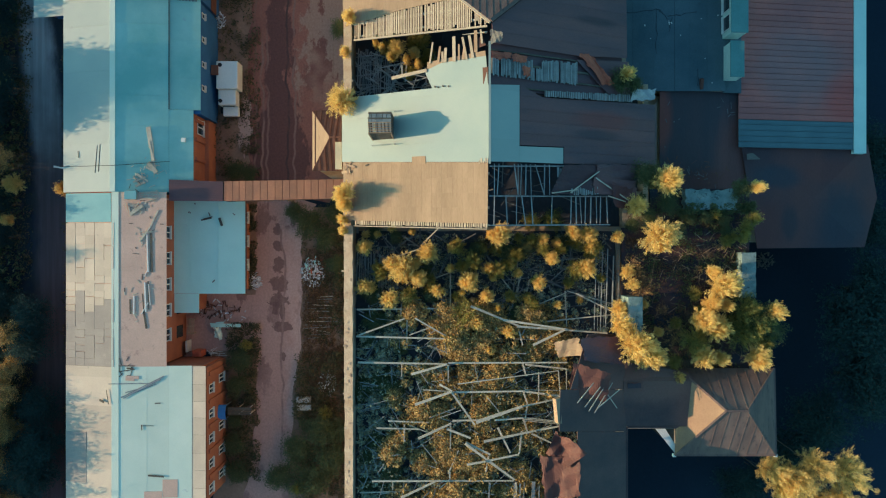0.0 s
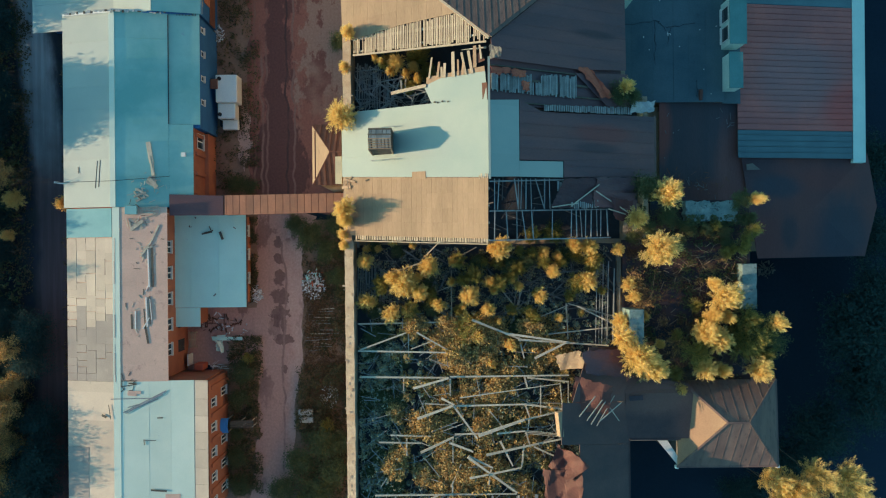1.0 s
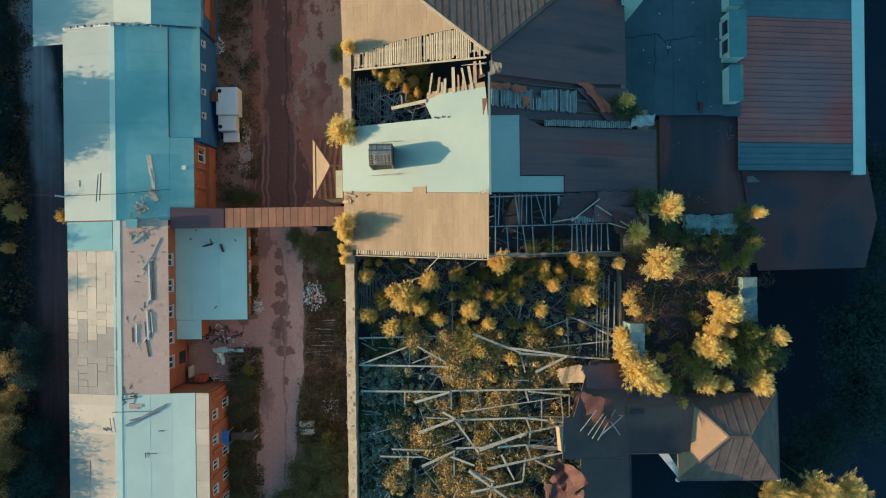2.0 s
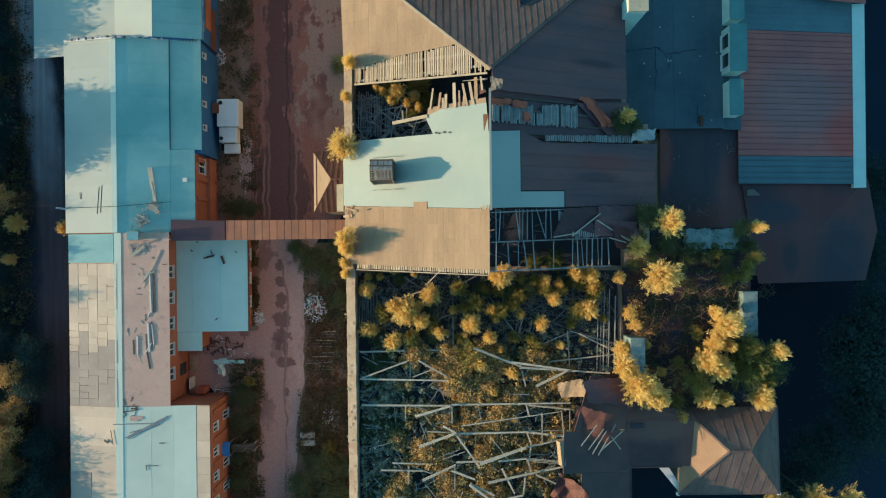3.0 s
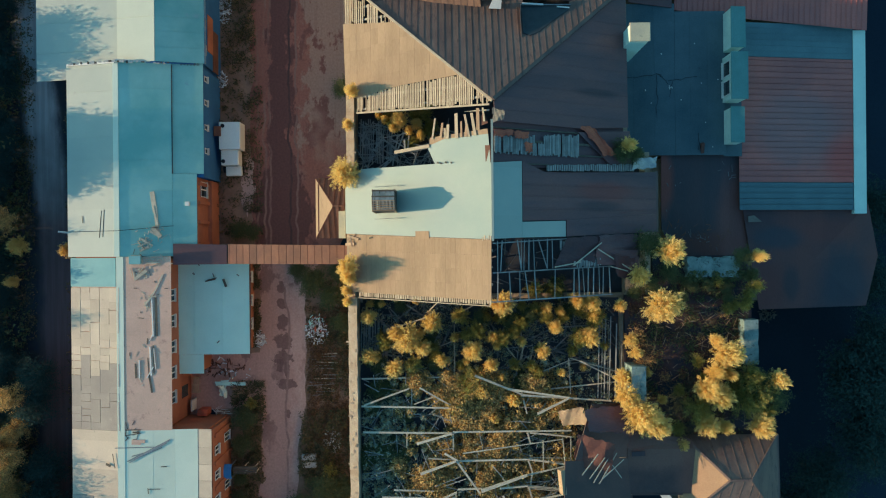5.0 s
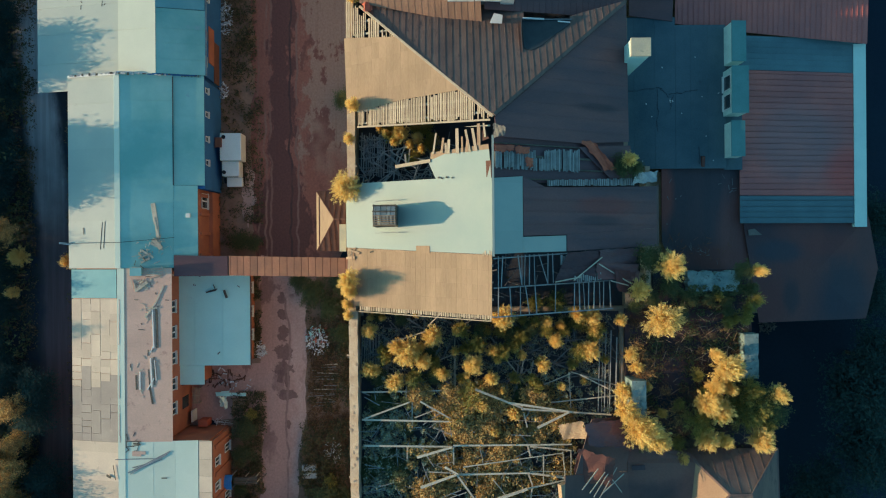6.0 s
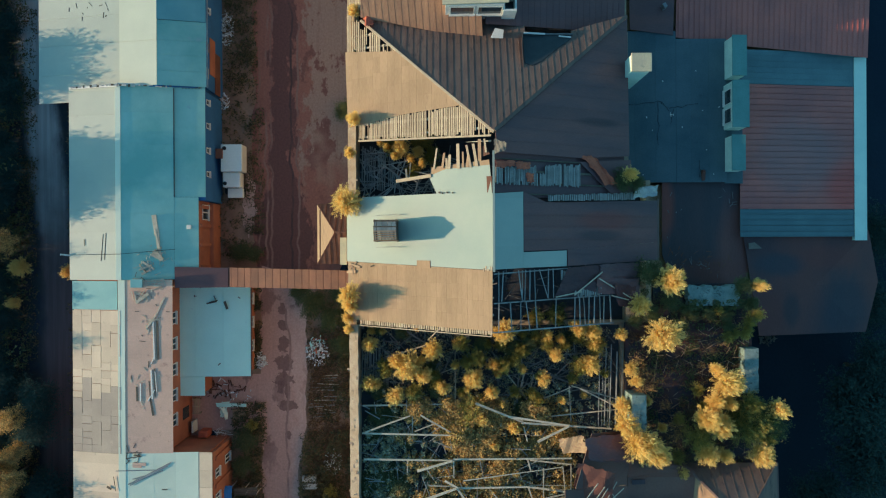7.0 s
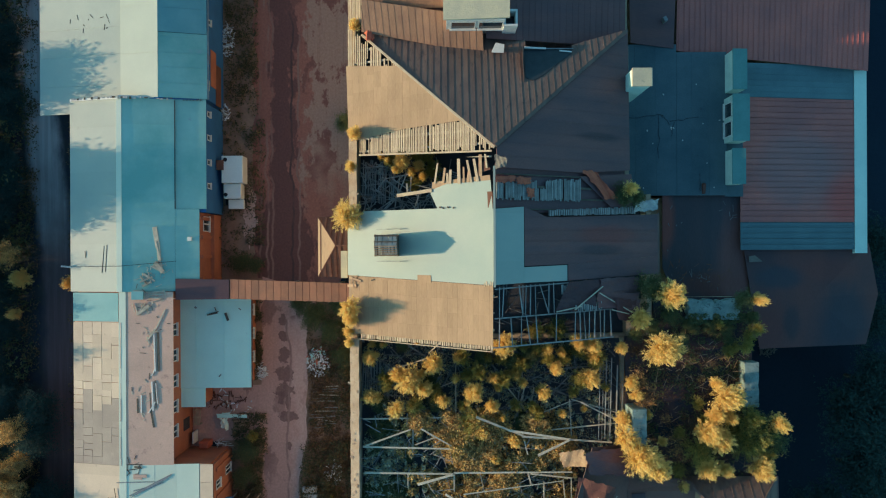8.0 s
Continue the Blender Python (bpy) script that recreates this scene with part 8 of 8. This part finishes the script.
roof_pile("board_pile", "long pale boards lying on the blue roof", [((-27.93, 11.56, 6.14), (-27.64, 9.59, 6.09), 0.42), ((-27.63, 9.96, 6.1), (-27.43, 7.55, 6.07), 0.3), ((-27.83, 10.22, 6.15), (-27.23, 7.34, 6.04), 0.14), ((-27.92, 8.18, 6.18), (-27.17, 7.24, 6.05), 0.4), ((-28.13, 7.76, 6.18), (-27.54, 7.45, 6.07), 0.2), ((-28.92, 7.1, 6.33), (-27.93, 6.37, 6.16), 0.2), ((-29.21, 6.34, 6.4), (-28.12, 6.79, 6.2), 0.14), ((-29.01, 5.92, 6.37), (-28.22, 6.36, 6.23), 0.2), ((-29.22, 6.88, 6.37), (-28.73, 6.14, 6.28), 0.1), ((-28.53, 7.21, 6.26), (-28.23, 6.15, 6.21), 0.1)], high=0.07)
roof_pile("board_pile", "tangled boards and scraps on the pinkish roof", [((-29.82, 5.38, 6.46), (-28.88, 5.33, 6.42), 0.3), ((-29.82, 5.06, 6.47), (-28.88, 5.01, 6.44), 0.32), ((-29.81, 4.74, 6.48), (-28.98, 4.74, 6.45), 0.2), ((-28.45, 5.33, 6.44), (-26.87, 5.44, 6.38), 0.1), ((-28.46, 5.12, 6.41), (-26.99, 5.17, 6.35), 0.09), ((-28.35, 4.9, 6.42), (-27.09, 4.8, 6.36), 0.12), ((-28.5, 4.69, 6.43), (-27.4, 4.75, 6.39), 0.08)], high=0.05)
roof_pile("board_pile", "scattered thin boards on the pinkish roof", [((-29.49, 3.25, 6.48), (-28.34, 4.1, 6.44), 0.3), ((-29.35, 3.36, 6.44), (-28.25, 4, 6.4), 0.12), ((-29.61, 3.99, 6.47), (-29.45, 3.14, 6.46), 0.12), ((-29.08, 4.21, 6.46), (-28.45, 3.57, 6.43), 0.1), ((-28.66, 4.42, 6.45), (-29.18, 3.67, 6.47), 0.08), ((-26.89, 3.68, 6.34), (-27.62, 2.08, 6.37), 0.14), ((-27.62, 2.08, 6.39), (-28.61, 0.75, 6.42), 0.14), ((-28.61, 0.69, 6.44), (-27.82, 1.65, 6.41), 0.1), ((-28.34, 1.44, 6.44), (-27.5, 1.65, 6.41), 0.12), ((-28.57, 1.12, 6.41), (-28.36, 0.48, 6.4), 0.16), ((-27.09, 4.75, 6.36), (-28.04, 4.42, 6.4), 0.06), ((-29.92, 4.31, 6.49), (-29.71, 3.46, 6.48), 0.07)], high=0.05)
roof_pile("board_pile", "long white pipes lying along the pinkish roof", [((-27.94, 1.49, 6.39), (-27.83, -2.19, 6.39), 0.12), ((-28.15, -3.15, 6.4), (-28.04, -5.92, 6.39), 0.13), ((-29.14, -4.42, 6.44), (-29.14, -6.13, 6.44), 0.11), ((-27.78, -3.31, 6.39), (-27.62, -5.28, 6.38), 0.07), ((-28.15, -2.61, 6.4), (-27.83, -1.87, 6.39), 0.07), ((-27.83, -5.07, 6.39), (-28.46, -6.13, 6.41), 0.09)], M_TRIM, high=0.06)
roof_pile("board_pile", "dark flat trunking beside the white pipes", [((-27.58, 1.49, 6.36), (-27.52, -2.19, 6.36), 0.2), ((-27.84, -3.04, 6.37), (-27.78, -5.71, 6.37), 0.1), ((-28.26, -5.81, 6.39), (-27.99, -7.52, 6.38), 0.16), ((-29.51, -4.74, 6.44), (-29.46, -6.13, 6.44), 0.16), ((-28.36, -4.21, 6.39), (-28.26, -5.7, 6.39), 0.08)], M_BARK, high=0.03)
roof_pile("board_pile", "crossed grey laths on the pale blue roof", [((-31.49, -12.71, 6.53), (-27.53, -12.7, 6.35), 0.07), ((-30.34, -14, 6.49), (-26.37, -12.01, 6.31), 0.09), ((-30.13, -14.11, 6.5), (-26.47, -12.11, 6.33), 0.07), ((-29.7, -13.79, 6.49), (-26.67, -12.32, 6.35), 0.1), ((-29.41, -13.69, 6.44), (-27.11, -12.75, 6.33), 0.08), ((-29.92, -13.52, 6.47), (-27.83, -12.96, 6.38), 0.07)], M_STEEL, high=0.04)
roof_pile("board_pile", "dark scraps and a folded wire frame on the pale blue roof", [((-30.5, -11.02, 6.49), (-29.09, -11.03, 6.42), 0.07), ((-30.5, -11.55, 6.5), (-29.09, -11.35, 6.44), 0.07), ((-30.44, -11.02, 6.51), (-30.49, -11.6, 6.51), 0.06), ((-29.81, -11.23, 6.49), (-29.18, -11.29, 6.47), 0.14), ((-27.21, -14.57, 6.34), (-26.69, -14.57, 6.32), 0.08), ((-28.46, -16.58, 6.41), (-28.41, -17.11, 6.41), 0.06), ((-28.4, -16.68, 6.42), (-27.31, -16.69, 6.37), 0.04), ((-27.82, -21.37, 6.4), (-26.36, -21.5, 6.34), 0.16)], M_BARK, high=0.03)
roof_pile("board_pile", "pinkish felt scraps on the pale blue roof", [((-29.93, -12.09, 6.46), (-28.68, -12.15, 6.41), 0.3), ((-29.92, -12.3, 6.47), (-29.09, -12.36, 6.44), 0.2)], M_PINK, high=0.02)
roof_pile("board_pile", "thin dark poles on the white roof slope", [((-32.67, 9.77, 6.3), (-32.91, 7.21, 6.25), 0.05), ((-32.37, 9.87, 6.37), (-32.55, 7.31, 6.33), 0.05), ((-31.72, -13.25, 6.51), (-31.48, -14.62, 6.56), 0.05), ((-32.42, -14.24, 6.38), (-31.95, -14.43, 6.47), 0.2), ((-34.7, 9.29, 5.9), (-34.64, 8.65, 5.91), 0.04)], M_BARK, high=0.04)
roof_pile("board_pile", "dark scraps lying on the annex roof", [((-23.93, 2.85, 3.2), (-22.92, 3.07, 3.2), 0.14), ((-23.7, 2.96, 3.21), (-22.81, 3.19, 3.21), 0.1), ((-23.19, 3.63, 3.22), (-23.03, 3.24, 3.22), 0.08), ((-22.13, 3.07, 3.24), (-21.85, 2.29, 3.24), 0.24), ((-25.16, 3.69, 3.2), (-24.99, 3.52, 3.2), 0.18), ((-22.81, -3.3, 3.21), (-22.58, -3.07, 3.21), 0.1), ((-24.59, 4.53, 3.22), (-24.48, 4.42, 3.22), 0.1), ((-20.79, 3.52, 3.24), (-20.56, 3.35, 3.24), 0.08), ((-26.16, 0.84, 3.2), (-26, 1.17, 3.2), 0.1)], M_BARK, high=0.04)
CB = thing("roof_bracket", "short white bracket with a thin cable at the roof edge", "bracket", at=(-36.15, 7.72, 5.6))
beam("arm", (-36.15, 7.74, 5.4), (-37.01, 7.84, 5.9), 0.16, 0.12, M_TRIM, CB)
beam("cable", (-36.84, 7.78, 6), (-30.96, 7.85, 6.75), 0.04, 0.04, M_RUBBER, CB)
beam("cable", (-30.96, 7.85, 6.75), (-25.88, 8.29, 6.2), 0.04, 0.04, M_RUBBER, CB)
VC = thing("roof_vent", "small square white vent on the blue roof", "roof vent", at=(-24.77, 10.41, 5.6))
v1 = (-24.77, 10.41, 5.6)
box("cap", v1[0] - 0.2, v1[0] + 0.2, v1[1] - 0.2, v1[1] + 0.2, 5.45, 5.68, M_TRIM, VC, "", 0.03)


RB = thing("roof_box", "pale teal metal ventilation box on the pinkish roof", "roof vent", at=(-29.3, 5.05, 6.4))
box("body", -29.8, -28.85, 4.75, 5.4, 6.38, 6.78, M_TEAL, RB, "", 0.03)
box("lid", -29.88, -28.77, 4.68, 5.47, 6.782, 6.84, M_TEAL, RB, "", 0.02)


def roof_scraps(label, spots, fall, seed, m):
    """Splinters and scraps round a few spots (x, y, spread x, spread y, count) on a roof slope: fall(x) is its height."""
    rnd = random.Random(seed)
    v, f = [], []
    for cx, cy, sx, sy, n in spots:
        for _ in range(n):
            x, y = rnd.gauss(cx, sx), rnd.gauss(cy, sy)
            a, half = rnd.uniform(0, 3.14), rnd.uniform(0.05, 0.32)
            p, q = [(x + k * half * math.cos(a), y + k * half * math.sin(a)) for k in (-1, 1)]
            o = len(v)
            v += beam_verts((*p, fall(p[0]) + 0.014), (*q, fall(q[0]) + 0.018), rnd.uniform(0.025, 0.08), 0.02)
            f += [tuple(k + o for k in b) for b in BOX]
    return tagged(put("roof_scraps", v, f, m), label, "roof debris", kind="stuff")


def fall_a(x):
    return 6.6 - 0.165 * (x + 30.95)


def fall_b(x):
    return 6.46 - 0.039 * (x + 30.6)


def fall_c(x):
    return 6.46 - 0.044 * (x + 30.6)


roof_scraps("dark scraps scattered on the pale north roof", [(-35.5, 32.0, 1.6, 0.9, 7), (-33.0, 31.4, 0.8, 0.5, 4)], lambda x: 3.7 + 0.208 * (x + 40.2), 175, M_BARK)
roof_scraps("pale scraps scattered on the lean-to roof", [(20.2, 11.0, 0.5, 1.8, 7), (22.5, 6.6, 1.4, 0.5, 16), (25.8, 12.4, 0.5, 0.8, 7)], lambda x: 10.2 - 0.087 * (x - 19.3), 176, M_BATTENS)
roof_scraps("broken brick and mortar crumbs on the lean-to roof", [(22.8, 6.8, 1.5, 0.6, 26), (20.6, 7.2, 0.5, 0.5, 10)], lambda x: 10.2 - 0.087 * (x - 19.3), 177, M_RUST)
roof_scraps("pale splinters scattered on the blue roof", [(-27.52, 7.76, 0.35, 0.4, 16), (-28.66, 6.63, 0.4, 0.35, 26), (-27.95, 7.55, 0.9, 0.7, 12)], fall_a, 171, M_PALEWOOD)
roof_scraps("pale splinters scattered on the pinkish roof", [(-27.65, 5.07, 0.55, 0.25, 16), (-28.79, 3.73, 0.45, 0.4, 22), (-28.2, 1.12, 0.4, 0.5, 14), (-28.47, -5.28, 0.6, 1.2, 14)], fall_b, 172, M_PALEWOOD)
roof_scraps("dark scraps scattered on the pinkish roof", [(-28.2, 2.19, 1.0, 2.5, 9), (-29.42, -1.55, 0.6, 3.0, 5)], fall_b, 173, M_BARK)
roof_scraps("dark scraps scattered on the pale blue roof", [(-29.8, -11.41, 0.4, 0.5, 10)], fall_c, 174, M_BARK)
for i, (p, q) in enumerate((((-0.68, 12.61, 17.93), (-0.54, 12.55, 17.99)), ((-0.41, 12.54, 18.05), (-0.32, 12.49, 18.09)), ((-0.06, 12.6, 18.21), (0.07, 12.54, 18.26)), ((0.38, 12.52, 18.4), (0.46, 12.51, 18.44)), ((-6.72, 12.62, 15.22), (-6.33, 12.72, 15.4)), ((-6.3, 6.77, 15.41), (-6.01, 6.85, 15.54)))):
    up = Vector((0, 0, 0.09))
    tagged(beam("scrap", Vector(p) + up, Vector(q) + up, 0.12, 0.05, M_BARK), "dark scrap lying on the white roof", "scrap", "scraps on the white roof")
